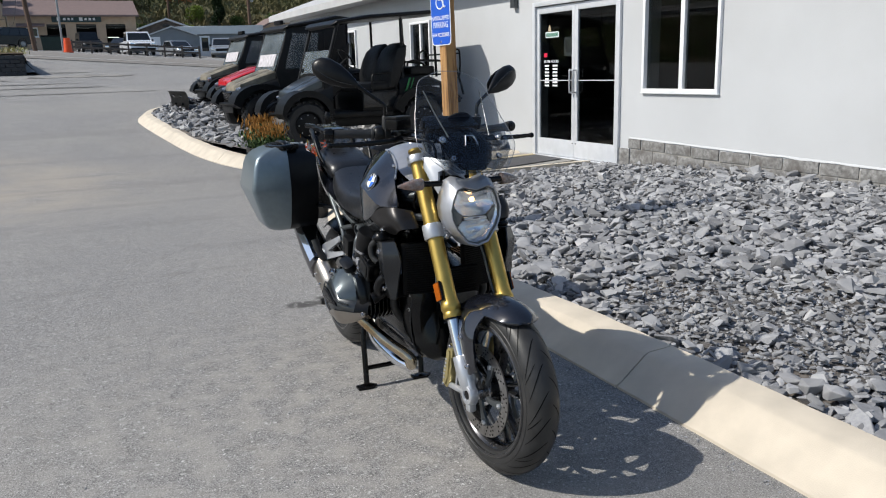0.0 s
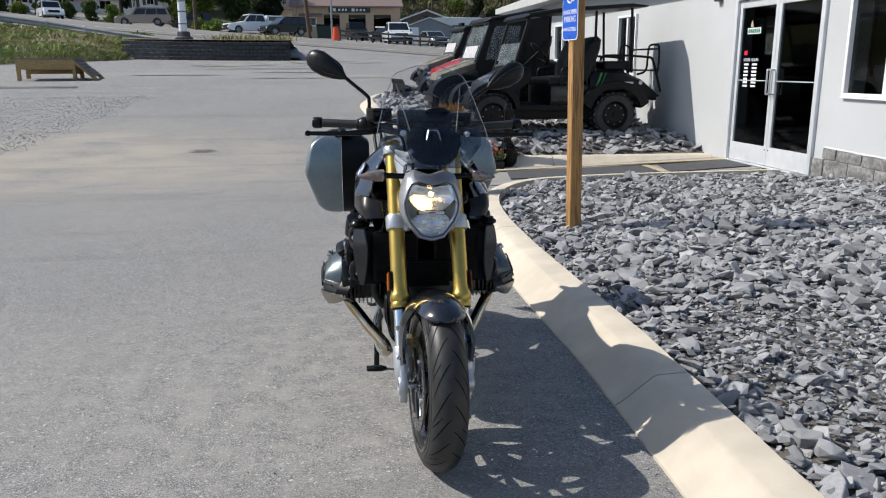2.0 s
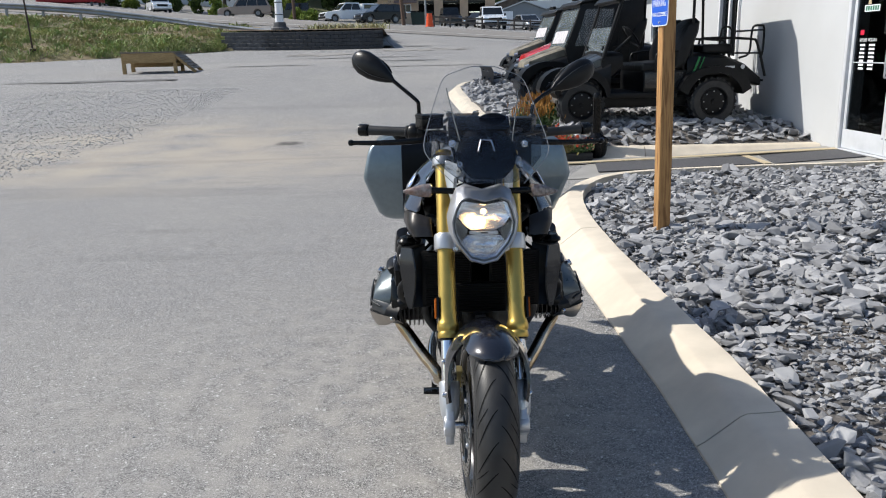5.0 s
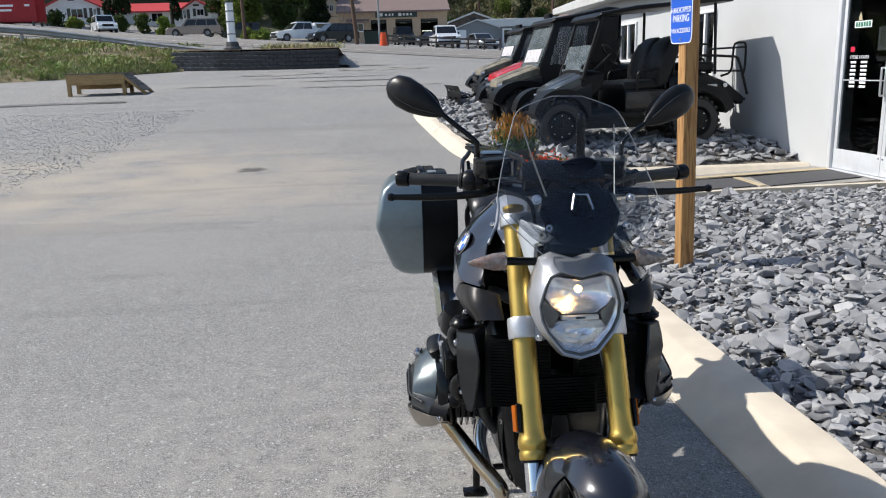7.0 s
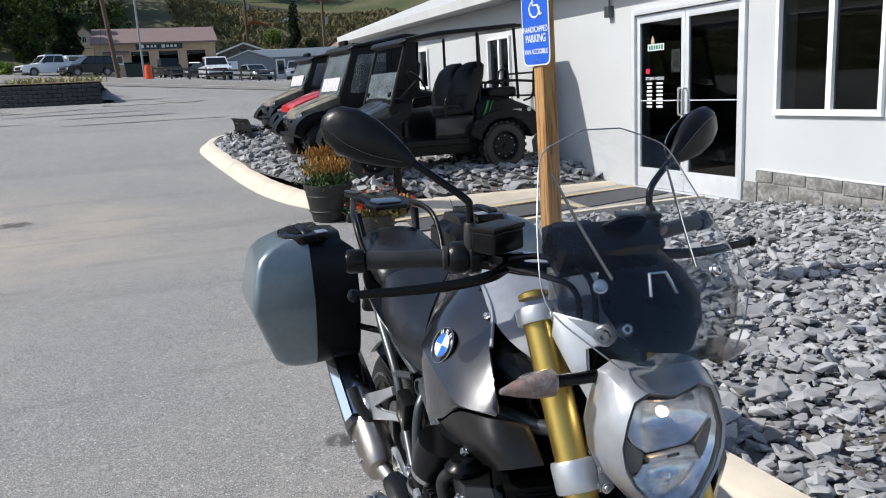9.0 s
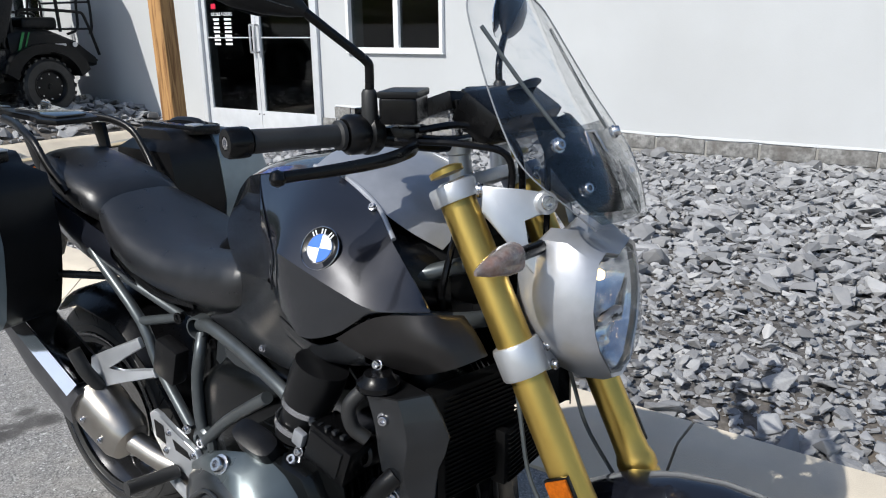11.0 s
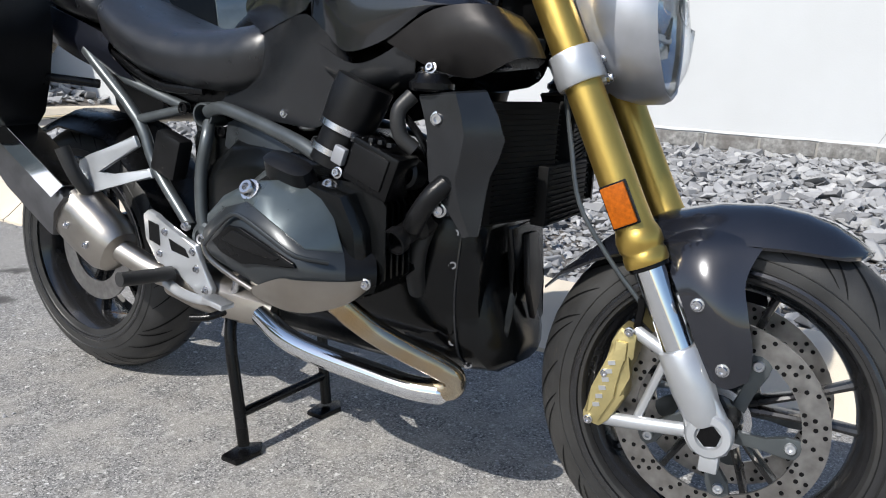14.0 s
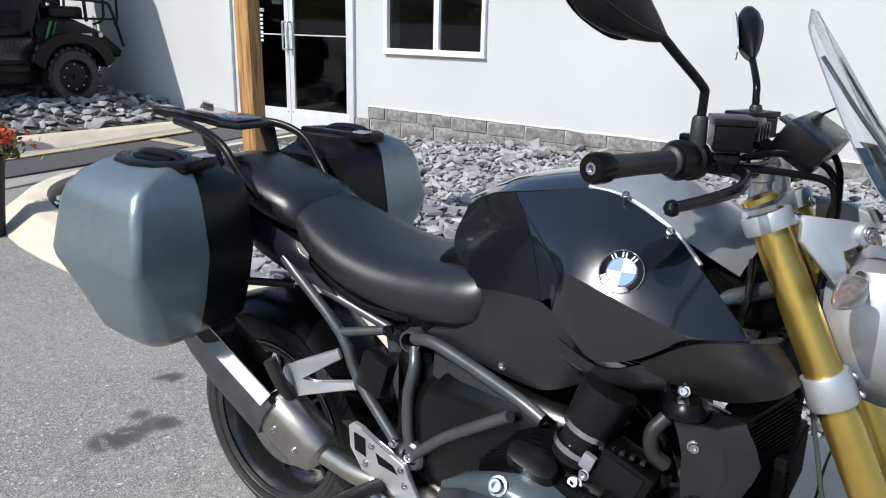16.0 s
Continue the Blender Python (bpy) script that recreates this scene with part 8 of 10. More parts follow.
for u in np.linspace(0, 1, 30):
    p = wall_line(float(u))
    tops.append([V((p.x, p.y + 0.15, ground_z(p.x, p.y) + 0.86)), V((p.x - 0.1, p.y + 1.6, ground_z(p.x, p.y) + 0.93)), V((p.x - 0.1, 38.5, ground_z(p.x, 38.5) + 0.2)), V((p.x - 0.1, 41, ground_z(p.x, 41) - 0.05))])
loft(bm, tops, cap=False, closed=False)
structure("planting_soil", bm, "soil", "bare brown soil behind the retaining wall", "soil", True)
bm = bmesh.new()
loft(bm, [[V((-2.55 + 0.62 * v, 33.2 + 0.1 * v + 1.6 * w, ground_z(-2.5, 34) + 0.72 * (1 - v) ** 1.3 * (1 - 0.15 * w) - 0.06)) for v in np.linspace(0, 1, 8)] for w in np.linspace(-0.1, 1.4, 8)], cap=False, closed=False)
structure("dark_mound", bm, "dark_block", "dark rubble mound at the end of the block wall", "mound", True)

pole = thing("lamp_post_stub", "short white metal post with dark bands on a concrete foot", "post", m=pose(-7.18, 34.6, ground_z(-7.18, 34.6) + 0.72))
part("footing", lathed([(0.001, 0), (0.40, 0), (0.40, 0.16), (0.30, 0.22), (0.27, 0.42), (0.001, 0.42)], (0, 0, 0), (0, 0, 1), 8), "pale_block", pole, "grey concrete footing")
part("shaft", lathed([(0.19, 0.40), (0.175, 1.2), (0.17, 2.10), (0.001, 2.11)], (0, 0, 0), (0, 0, 1), 16), "white", pole)
for z in (0.75, 1.28, 1.72):
    part("band", lathed([(0.174, z - 0.022), (0.192, z - 0.02), (0.192, z + 0.02), (0.174, z + 0.022)], (0, 0, 0), (0, 0, 1), 16, True), "frame_grey", pole)
part("cap", lathed([(0.001, 2.16), (0.21, 2.15), (0.21, 2.08), (0.17, 2.07)], (0, 0, 0), (0, 0, 1), 16), "plastic_grey", pole)

# grassy bank between lot and road
M["bank"] = mat("bank", (0.24, 0.185, 0.11), 0.95, var=0.4, scale=1.4, bump=1, bscale=12, tint=(0.13, 0.13, 0.05), tscale=0.5, tamount=0.9)
M["grass"] = mat("grass", (0.27, 0.28, 0.10), 0.7, var=0.4, scale=0.6, tint=(0.40, 0.32, 0.16), tscale=0.35, tamount=0.85)
M["grass_green"] = mat("grass_green", (0.20, 0.27, 0.07), 0.7, var=0.4, scale=0.9)


def bank_foot(x):
    return float(np.interp(x, (-60, -15.9, -12.8, -9.5), (22.0, 28.9, 30.4, 33.6)))


def bank_z(x, y):
    a, top = bank_foot(x), 40.5
    t = min(max((y - a) / (top - a), 0), 1)
    return ground_z(x, a) + (ground_z(x, top) - ground_z(x, a) + 0.04) * (t**0.8) + (0.14 * noise.noise(V((x * 0.5, y * 0.6, 1))) + 0.12) * math.sin(math.pi * t) - 0.03 * (t < 0.02)


bm = bmesh.new()
rows = [[V((x, bank_foot(x) + (40.5 - bank_foot(x)) * v, 0)) for v in np.linspace(0, 1, 16)] for x in np.linspace(-60, -9.2, 70)]
for r_ in rows:
    for p in r_:
        p.z = bank_z(p.x, p.y)
loft(bm, rows, cap=False, closed=False)
structure("grass_bank", bm, "bank", "rough grassy bank with dry brown soil", "grass", True)


def tufts(n, place, size, seed, lean=0.35, wide=0.05):
    """Bent blades in tufts as one light mesh."""
    r = random.Random(seed)
    vs, fs = [], []
    for _ in range(n):
        p, s = place(r)
        for _ in range(7):
            h = size * s * r.uniform(0.5, 1.25)
            d, q = V((r.gauss(0, lean), r.gauss(0, lean), 1)), V((r.uniform(-1, 1), r.uniform(-1, 1), 0)).normalized() * wide * h
            o = p + V((r.gauss(0, size * 0.35), r.gauss(0, size * 0.35), -0.02))
            k = len(vs)
            vs += [o - q, o + q, o + d * h * 0.6 + q * 0.8, o + d * h * 0.6 - q * 0.8, o + V((d.x * 1.5, d.y * 1.5, 0.85)) * h]
            fs += [(k, k + 1, k + 2, k + 3), (k + 3, k + 2, k + 4)]
    me = bpy.data.meshes.new("tufts")
    me.from_pydata([tuple(v) for v in vs], [], fs)
    return me


def stuff(name, me, material, label, category):
    me.materials.append(M[material])
    return tagged(new(name, me), label, category, "", "stuff")


def on_bank(r):
    while True:
        x = -9.6 - 32 * r.random() ** 1.5
        v = r.random()
        a = bank_foot(x)
        y = a + 0.1 + (39.6 - a) * v
        if x > -14 and v > 0.45 and r.random() < 0.75:
            continue
        return V((x, y, bank_z(x, y))), 0.6 + 0.9 * max(0, 0.5 + noise.noise(V((x * 0.7, y * 0.7, 7))))


stuff("grass_tufts", tufts(9000, on_bank, 0.18, 21, wide=0.07), "grass", "tufts of dry yellow-green grass on the bank", "grass")
stuff("green_weeds", tufts(1700, on_bank, 0.22, 22, 0.5, 0.11), "grass_green", "fresh green weeds scattered over the bank", "weeds")
stuff("dry_weeds", tufts(90, lambda r: (V((r.uniform(-6.2, -2.6), r.uniform(36.4, 38), 0)) + V((0, 0, 2.55)), 1), 0.35, 23, 0.5), "grass", "sparse dry weeds behind the block wall", "weeds")

rust = thing("thin_post", "thin rusty metal post in the grass", "post", m=pose(-16.15, 29.9, bank_z(-16.15, 29.9)))
M["rust"] = mat("rust", (0.05, 0.032, 0.024), 0.8, var=0.4, scale=6, bump=0.5)
part("stake", tubed([(0, 0, -0.1), (-0.03, 0, 1.0), (-0.10, 0, 2.6)], 0.035, 8), "rust", rust)
part("collar", lathed([(0.04, 0.1), (0.12, 0.12), (0.12, 0.2), (0.04, 0.22)], (0, 0, 0), (0, 0, 1), 10, True), "rust", rust)

M["galvanised"] = mat("galvanised", (0.30, 0.31, 0.32), 0.45, metal=0.6, var=0.2, scale=2)
rail = thing("guardrail", "galvanised steel guardrail on posts along the road", "guardrail", kind="structure")
RAIL = [V((x, y, z)) for x, y, z in ((-62, 42, 7.1), (-40, 41, 5.6), (-21.03, 39.2, 4.22), (-15.4, 39.0, 3.64), (-10.5, 37.6, 2.93), (-8.0, 36.6, 2.62))]
bm = bmesh.new()
loft(bm, [[p + V((0, dy, dz)) for dy, dz in ((0.04, 0), (-0.03, -0.03), (-0.045, -0.08), (0.0, -0.14), (0.0, -0.17), (-0.045, -0.23), (-0.03, -0.28), (0.04, -0.31), (0.05, -0.155))] for p in smooth_path(RAIL, 5)])
part("beam", bm, "galvanised", rail)
for u in range(24):
    x = -8.6 - 1.905 * u
    q = max(range(len(RAIL) - 1), key=lambda i: RAIL[i + 1].x >= x >= RAIL[i].x)
    f = (x - RAIL[q].x) / (RAIL[q + 1].x - RAIL[q].x)
    p = RAIL[q].lerp(RAIL[q + 1], f)
    part("post", boxed((p.x, p.y + 0.12, p.z - 0.55), (0.10, 0.15, 1.1), None, 0.008, 1), "galvanised", rail)

M["road"] = mat("road", (0.225, 0.208, 0.19), 0.9, var=0.12, scale=2, bump=0.5, bscale=60, tint=(0.26, 0.235, 0.205), tscale=0.3)
M["line_paint"] = mat("line_paint", (0.55, 0.54, 0.50), 0.7, var=0.25, scale=3)


def strip(name, y0, y1, lift, material, label, category, x0=-150, x1=150):
    bm = bmesh.new()
    loft(bm, [[V((x, y, ground_z(x, y) + lift)) for y in np.linspace(y0, y1, max(2, int((y1 - y0) / 1.0) + 1))] for x in np.linspace(x0, x1, 151)], cap=False, closed=False)
    return structure(name, bm, material, label, category, True)


strip("road", 42.0, 57.5, 0.03, "road", "grey asphalt road rising along the valley", "road")
strip("edge_line", 43.6, 43.78, 0.05, "line_paint", "worn white edge line on the road", "road marking")
strip("centre_line", 49.6, 49.75, 0.05, "line_paint", "worn pale centre line on the road", "road marking")
strip("far_edge_line", 56.3, 56.5, 0.05, "line_paint", "worn white line at the road's far edge", "road marking")

# old patches and cracks on the lot
M["patch"] = mat("patch", (0.27, 0.255, 0.235), 0.9, var=0.15, scale=3, bump=0.6, bscale=80)
M["patch_dark"] = mat("patch_dark", (0.155, 0.15, 0.146), 0.9, var=0.2, scale=3, bump=0.6, bscale=80)


def patch(cx, cy, a, b, material, label, seed):
    r = random.Random(seed)
    bm = bmesh.new()
    ring = []
    for i in range(30):
        w = 2 * math.pi * i / 30
        k = 0.45 + 0.75 * r.random()
        x, y = cx + a * k * math.cos(w), cy + b * k * math.sin(w)
        ring.append(bm.verts.new((x, y, ground_z(x, y) + 0.012)))
    bm.faces.new(ring)
    bmesh.ops.triangulate(bm, faces=bm.faces)
    for v in bm.verts:
        v.co.z = ground_z(v.co.x, v.co.y) + 0.014
    structure("asphalt_patch", bm, material, label, "asphalt")


patch(-4.4, 29.6, 1.5, 1.0, "patch", "pale mended patch in the asphalt", 1)
patch(-3.0, 27.2, 2.3, 0.18, "patch_dark", "dark mended strip in the asphalt", 2)
patch(-0.6, 31.4, 1.9, 0.9, "patch", "pale mended patch in the asphalt", 3)
patch(-1.3, 25.2, 1.9, 0.2, "patch_dark", "dark mended strip in the asphalt", 4)
patch(-1.0, 22.6, 2.4, 0.10, "patch_dark", "dark mended strip in the asphalt", 5)
patch(-5.6, 24.0, 1.6, 0.12, "patch_dark", "dark mended strip in the asphalt", 6)
patch(-9.6, 20.0, 2.6, 0.3, "patch_dark", "dark mended strip in the asphalt", 7)
patch(-1.0, 34.6, 0.8, 0.35, "patch_dark", "dark worn hollow in the asphalt", 8)

# ---- road furniture ----
M["orange"] = mat("orange", (0.75, 0.085, 0.015), 0.5, var=0.06)
barrel = thing("traffic_barrel", "orange traffic barrel with a pale stripe beside the road", "barrel", m=pose(-0.55, 61.0, ground_z(-0.55, 61)))
part("drum", lathed([(0.001, 0), (0.34, 0), (0.34, 0.08), (0.29, 0.09), (0.285, 0.30), (0.265, 0.31), (0.26, 0.55), (0.24, 0.56), (0.235, 0.80), (0.21, 0.81), (0.205, 1.0), (0.001, 1.02)], (0, 0, 0), (0, 0, 1), 20), "orange", barrel)
for z, q in ((0.43, 0.268), (0.68, 0.244)):
    part("stripe", lathed([(q - 0.008, z - 0.05), (q, z - 0.05), (q, z + 0.05), (q - 0.008, z + 0.05)], (0, 0, 0), (0, 0, 1), 20, True), "orange", barrel)
M["pole_wood"] = wood("pole_wood", (0.12, 0.07, 0.045), (0.06, 0.035, 0.022))


def utility_pole(x, y, h, lean, label, arm=True):
    p = thing("utility_pole", label, "utility pole", "utility poles", pose(x, y, ground_z(x, y) - 0.3))
    part("shaft", tubed([(0, 0, 0), (lean * 0.5, 0, h * 0.5), (lean, 0, h)], 0.17, 12), "pole_wood", p)
    if arm:
        part("crossarm", boxed((lean, -0.2, h - 0.7), (2.4, 0.1, 0.12), None, 0.01), "pole_wood", p)
        for q in (-1.1, -0.5, 0.5, 1.1):
            part("insulator", lathed([(0.001, 0), (0.04, 0), (0.05, 0.05), (0.03, 0.12), (0.001, 0.13)], (lean + q, -0.2, h - 0.62), (0, 0, 1), 8), "plastic_grey", p)
    part("transformer", lathed([(0.001, 0), (0.18, 0), (0.2, 0.1), (0.2, 0.7), (0.15, 0.78), (0.001, 0.8)], (lean * 0.7 + 0.36, -0.05, h * 0.66), (0, 0, 1), 14), "galvanised", p, "grey transformer can")
    return p


utility_pole(-2.72, 66, 10.5, -0.85, "brown wooden utility pole beside the garage")
utility_pole(-14.3, 80, 11, -0.2, "reddish brown wooden utility pole by the trees")
utility_pole(13.6, 118, 8, 0.1, "far wooden utility pole on the hillside")
utility_pole(19.2, 92, 9.5, 0.1, "pale wooden utility pole behind the sheds")
mp = thing("metal_pole", "thin grey metal pole beside the traffic barrel", "pole", m=pose(-0.85, 62.2, ground_z(-0.85, 62)))
part("shaft", tubed([(0, 0, 0), (-0.06, 0, 7.5)], 0.075, 10), "galvanised", mp)
part("base_flange", lathed([(0.001, 0), (0.17, 0), (0.17, 0.05), (0.09, 0.08)], (0, 0, 0), (0, 0, 1), 12), "galvanised", mp)
for a, b in (((-3.5, 66, 11.6), (-14.5, 80, 15.0)), ((-3.5, 66, 11.6), (19.3, 92, 12.6)), ((-3.4, 66, 8.6), (-5.4, 91, 7.2)), ((-14.4, 80, 11.6), (-5.5, 91.5, 7.6))):
    w = [V(a).lerp(V(b), t) - V((0, 0, 1.4 * 4 * t * (1 - t))) for t in np.linspace(0, 1, 14)]
    wire = thing("overhead_wire", "dark sagging overhead wire between poles", "wire", "overhead wires")
    part("strand", tubed([tuple(p) for p in w], 0.018, 5), "plastic_dk", wire)
M["grey_plank"] = mat("grey_plank", (0.10, 0.085, 0.075), 0.9, var=0.3, scale=3)
fence = thing("rail_fence", "low dark wooden rail fence beyond the road", "fence", m=None)
for i in range(8):
    x = -0.2 + 1.32 * i
    part("fence_post", boxed((x, 64.5, ground_z(x, 64.5) + 0.45), (0.13, 0.13, 1.0), None, 0.01, 1), "grey_plank", fence)
    if i < 7:
        for dz in (0.42, 0.78):
            m_ = (ground_z(x + 1.32, 64.5) - ground_z(x, 64.5)) / 1.32
            part("fence_rail", boxed((x + 0.66, 64.42, ground_z(x + 0.66, 64.5) + dz), (1.31, 0.05, 0.14), Matrix.Rotation(-math.atan(m_), 4, "Y"), 0.006, 1), "grey_plank", fence)
M["dump_green"] = mat("dump_green", (0.016, 0.035, 0.028), 0.55, var=0.2, scale=2)
dz0 = ground_z(-1.4, 76)
dump = thing("dumpster", "dark green steel rubbish dumpster by the garage", "dumpster", m=pose(-1.4, 76, dz0))
bm = bmesh.new()
loft(bm, [[V((-0.95, y, 0.12)), V((0.95, y, 0.12)), V((1.05, y, 1.25)), V((-1.05, y, 1.25))] for y in (0, 1.4)])
part("bin", bm, "dump_green", dump, smooth=False)
part("lid", boxed((0, 0.7, 1.30), (2.14, 1.5, 0.07), Matrix.Rotation(-0.06, 4, "X"), 0.02), "plastic_dk", dump)
for x in (-0.7, -0.2, 0.3, 0.8):
    part("rib", boxed((x, -0.04, 0.68), (0.07, 0.07, 1.05)), "dump_green", dump)

# ---- vehicles beyond the road ----
M["auto_white"] = mat("auto_white", (0.82, 0.84, 0.87), 0.25, var=0.03, coat=0.8)
M["auto_silver"] = mat("auto_silver", (0.45, 0.47, 0.50), 0.3, metal=0.5, var=0.05, coat=0.6)
M["auto_blue"] = mat("auto_blue", (0.006, 0.011, 0.018), 0.25, metal=0.0, var=0.06, coat=0.05, spec=0.3)
M["auto_tan"] = mat("auto_tan", (0.30, 0.235, 0.20), 0.4, metal=0.2, var=0.06, coat=0.4)
M["auto_green"] = mat("auto_green", (0.045, 0.055, 0.045), 0.45, var=0.1, coat=0.3)
M["auto_dark"] = mat("auto_dark", (0.008, 0.008, 0.009), 0.35, var=0.1, coat=0.5)
M["tail_red"] = mat("tail_red", (0.35, 0.01, 0.01), 0.3, var=0.05, coat=0.5)


def vehicle(name, label, m, paint, L, W, H, hood, belt, c1, rake=0.75, back=0.25, bed=False, wheel=0.37, clear=0.32, roof_paint=None, cap=False):
    """A road car: front at y = 0, tail at y = L; hood is the cab's start, c1 its end, belt the sill of its windows."""
    v = thing(name, label, "truck" if bed else "car", "parked vehicles", m)
    ax = (0.17 * L, 0.17 * L + 0.58 * L)
    prof = [(0.0, clear + 0.08), (0.02, belt - 0.28), (0.18, belt - 0.12), (hood, belt), (L - 0.06, belt + 0.02), (L, belt - 0.15), (L - 0.03, clear + 0.1)]
    low = []
    for a in reversed(ax):
        low += [(a + (wheel + 0.07) * math.cos(w), wheel + (wheel + 0.07) * math.sin(w)) for w in np.linspace(-0.12, math.pi + 0.12, 9)]
    prof += low
    bm = bmesh.new()
    loft(bm, [[V((x, 0.5 * L + (y - 0.5 * L) * k, 0.75 + (z - 0.75) * k)) for y, z in prof] for x, k in ((-W / 2, 0.965), (-W / 2 + 0.05, 1.0), (W / 2 - 0.05, 1.0), (W / 2, 0.965))])
    part("body", bm, paint, v, smooth=False)
    w0, w1 = W / 2 - 0.04, W / 2 - 0.17
    lo = [V((-w0, hood, belt - 0.02)), V((w0, hood, belt - 0.02)), V((w0, c1, belt - 0.02)), V((-w0, c1, belt - 0.02))]
    hi = [V((-w1, hood + rake, H)), V((w1, hood + rake, H)), V((w1, c1 - back, H)), V((-w1, c1 - back, H))]
    bm = bmesh.new()
    loft(bm, [lo, hi])
    soften(bm, 0.05)
    part("cabin", bm, roof_paint or paint, v, smooth=False)

    def pane(nm, i, j, u0, u1, v0=0.12, v1=0.86):
        a, b, c, d = lo[i], lo[j], hi[j], hi[i]
        at_ = lambda u, t: a.lerp(b, u).lerp(d.lerp(c, u), t)
        n_ = (b - a).cross(d - a).normalized()
        q = [at_(u0, v0), at_(u1, v0), at_(u1, v1), at_(u0, v1)]
        bm = bmesh.new()
        loft(bm, [[p - n_ * 0.01 for p in q], [p + n_ * 0.012 for p in q]])
        part(nm, bm, "window", v, smooth=False)

    pane("windscreen", 0, 1, 0.05, 0.95)
    pane("rear_window", 2, 3, 0.08, 0.92)
    cuts = (0.05, 0.36, 0.66, 0.95) if c1 - hood > 2.4 else (0.06, 0.52, 0.94)
    for a, b in zip(cuts, cuts[1:]):
        pane("side_window", 1, 2, a + 0.01, b - 0.01)
        pane("side_window", 3, 0, 1 - b + 0.01, 1 - a - 0.01)
    if bed and not cap:
        part("bed_floor", boxed((0, (c1 + L) / 2, belt + 0.022), (W - 0.3, L - c1 - 0.2, 0.02)), "cart_black", v)
    if cap:
        part("bed_cap", boxed((0, (c1 + L) / 2, (belt + H) / 2 - 0.04), (W - 0.16, L - c1 - 0.08, H - belt - 0.06), None, 0.07), paint, v)
        for s in (-1, 1):
            part("cap_window", boxed((s * (W / 2 - 0.078), (c1 + L) / 2, (belt + H) / 2), (0.012, L - c1 - 0.45, (H - belt) * 0.5), None, 0.003, 1), "window", v)
    part("grille", boxed((0, 0.0, belt - 0.36), (W * 0.55, 0.05, 0.22), None, 0.015), "cart_black", v)
    part("bumper", boxed((0, -0.01, clear + 0.16), (W * 0.94, 0.14, 0.20), None, 0.04), "cart_black" if bed else paint, v)
    part("rear_bumper", boxed((0, L, clear + 0.16), (W * 0.92, 0.12, 0.18), None, 0.04), "cart_black", v)
    for s in (-1, 1):
        part("headlamp", boxed((s * (W / 2 - 0.2), 0.015, belt - 0.32), (0.30, 0.06, 0.17), None, 0.02), "chrome", v)
        part("tail_lamp", boxed((s * (W / 2 - 0.12), L - 0.02, belt - 0.22), (0.16, 0.05, 0.32), None, 0.015), "tail_red", v)
        part("door_mirror", boxed((s * (W / 2 + 0.06), hood + 0.45, belt + 0.08), (0.20, 0.09, 0.15), None, 0.03), "cart_black", v)
        for a in ax:
            x = s * (W / 2 - 0.11)
            t = part("tyre", lathed([(wheel * 0.6, -0.11), (wheel * 0.93, -0.11), (wheel, -0.06), (wheel, 0.06), (wheel * 0.93, 0.11), (wheel * 0.6, 0.11)], (x, a, wheel), (1, 0, 0), 20, True), "rubber", v)
            part("rim", lathed([(0.001, 0.06), (0.08, 0.07), (wheel * 0.45, 0.04), (wheel * 0.6, 0.09), (wheel * 0.62, 0.0), (0.001, -0.02)], (x, a, wheel), (s, 0, 0), 16), "galvanised", t)
    return v


def park(x, y, yaw):
    return pose(x, y, ground_z(x, y) + 0.02, 0, 0, yaw)


vehicle("pickup_truck", "white crew cab pickup truck with a capped bed", park(-10.6, 73.2, -62), "auto_white", 5.4, 1.88, 1.80, 1.35, 1.08, 3.7, bed=True, cap=True)
vehicle("suv", "dark blue crossover parked beside a pickup truck", park(-7.0, 70.4, -58), "auto_blue", 4.5, 1.80, 1.66, 1.05, 0.98, 4.35, 0.9, 0.5)
vehicle("wagon", "faded tan long wagon parked on the verge", park(-22.7, 83.4, -87), "auto_tan", 5.5, 2.0, 1.80, 1.55, 1.05, 5.4, 0.55, 0.35)
vehicle("offroad_car", "dark green boxy offroad car among the weeds", park(-17.4, 84.6, -85), "auto_green", 4.0, 1.7, 1.80, 1.35, 1.08, 3.9, 0.25, 0.1, roof_paint="auto_dark")
vehicle("suv", "white boxy station car parked nose to the road", park(-27.3, 79.4, 28), "auto_white", 4.4, 1.84, 1.78, 1.15, 1.06, 4.3, 0.55, 0.3)
vehicle("pickup_truck", "white pickup truck with a black grille beside a fence", park(5.0, 66.4, 4), "auto_white", 5.6, 2.03, 1.95, 1.45, 1.18, 3.6, bed=True, wheel=0.41)
vehicle("sedan", "silver sedan parked by the grey shed", park(8.7, 68, 14), "auto_silver", 4.6, 1.78, 1.42, 1.25, 0.88, 3.9, 0.9, 0.7, wheel=0.32, clear=0.22)
vehicle("suv", "grey van with a bright grille beside the shed", park(11.6, 68.6, -12), "auto_silver", 4.7, 1.9, 1.75, 1.0, 1.05, 4.6, 0.75, 0.3)
vehicle("offroad_car", "black boxy offroad car before the garage", park(1.7, 77, 8), "auto_dark", 4.0, 1.75, 1.85, 1.4, 1.1, 3.9, 0.3, 0.1)
vehicle("sedan", "dark grey sedan with bright trim behind the fence", park(3.3, 72, -20), "auto_dark", 4.7, 1.8, 1.36, 1.3, 0.88, 4.0, 0.9, 0.7, wheel=0.32, clear=0.22)

M["truck_red"] = mat("truck_red", (0.36, 0.012, 0.022), 0.45, var=0.08, scale=1.5)
rt = thing("red_container", "red freight container with pale unreadable lettering", "container", m=pose(-38.4, 84, ground_z(-36.5, 84)))
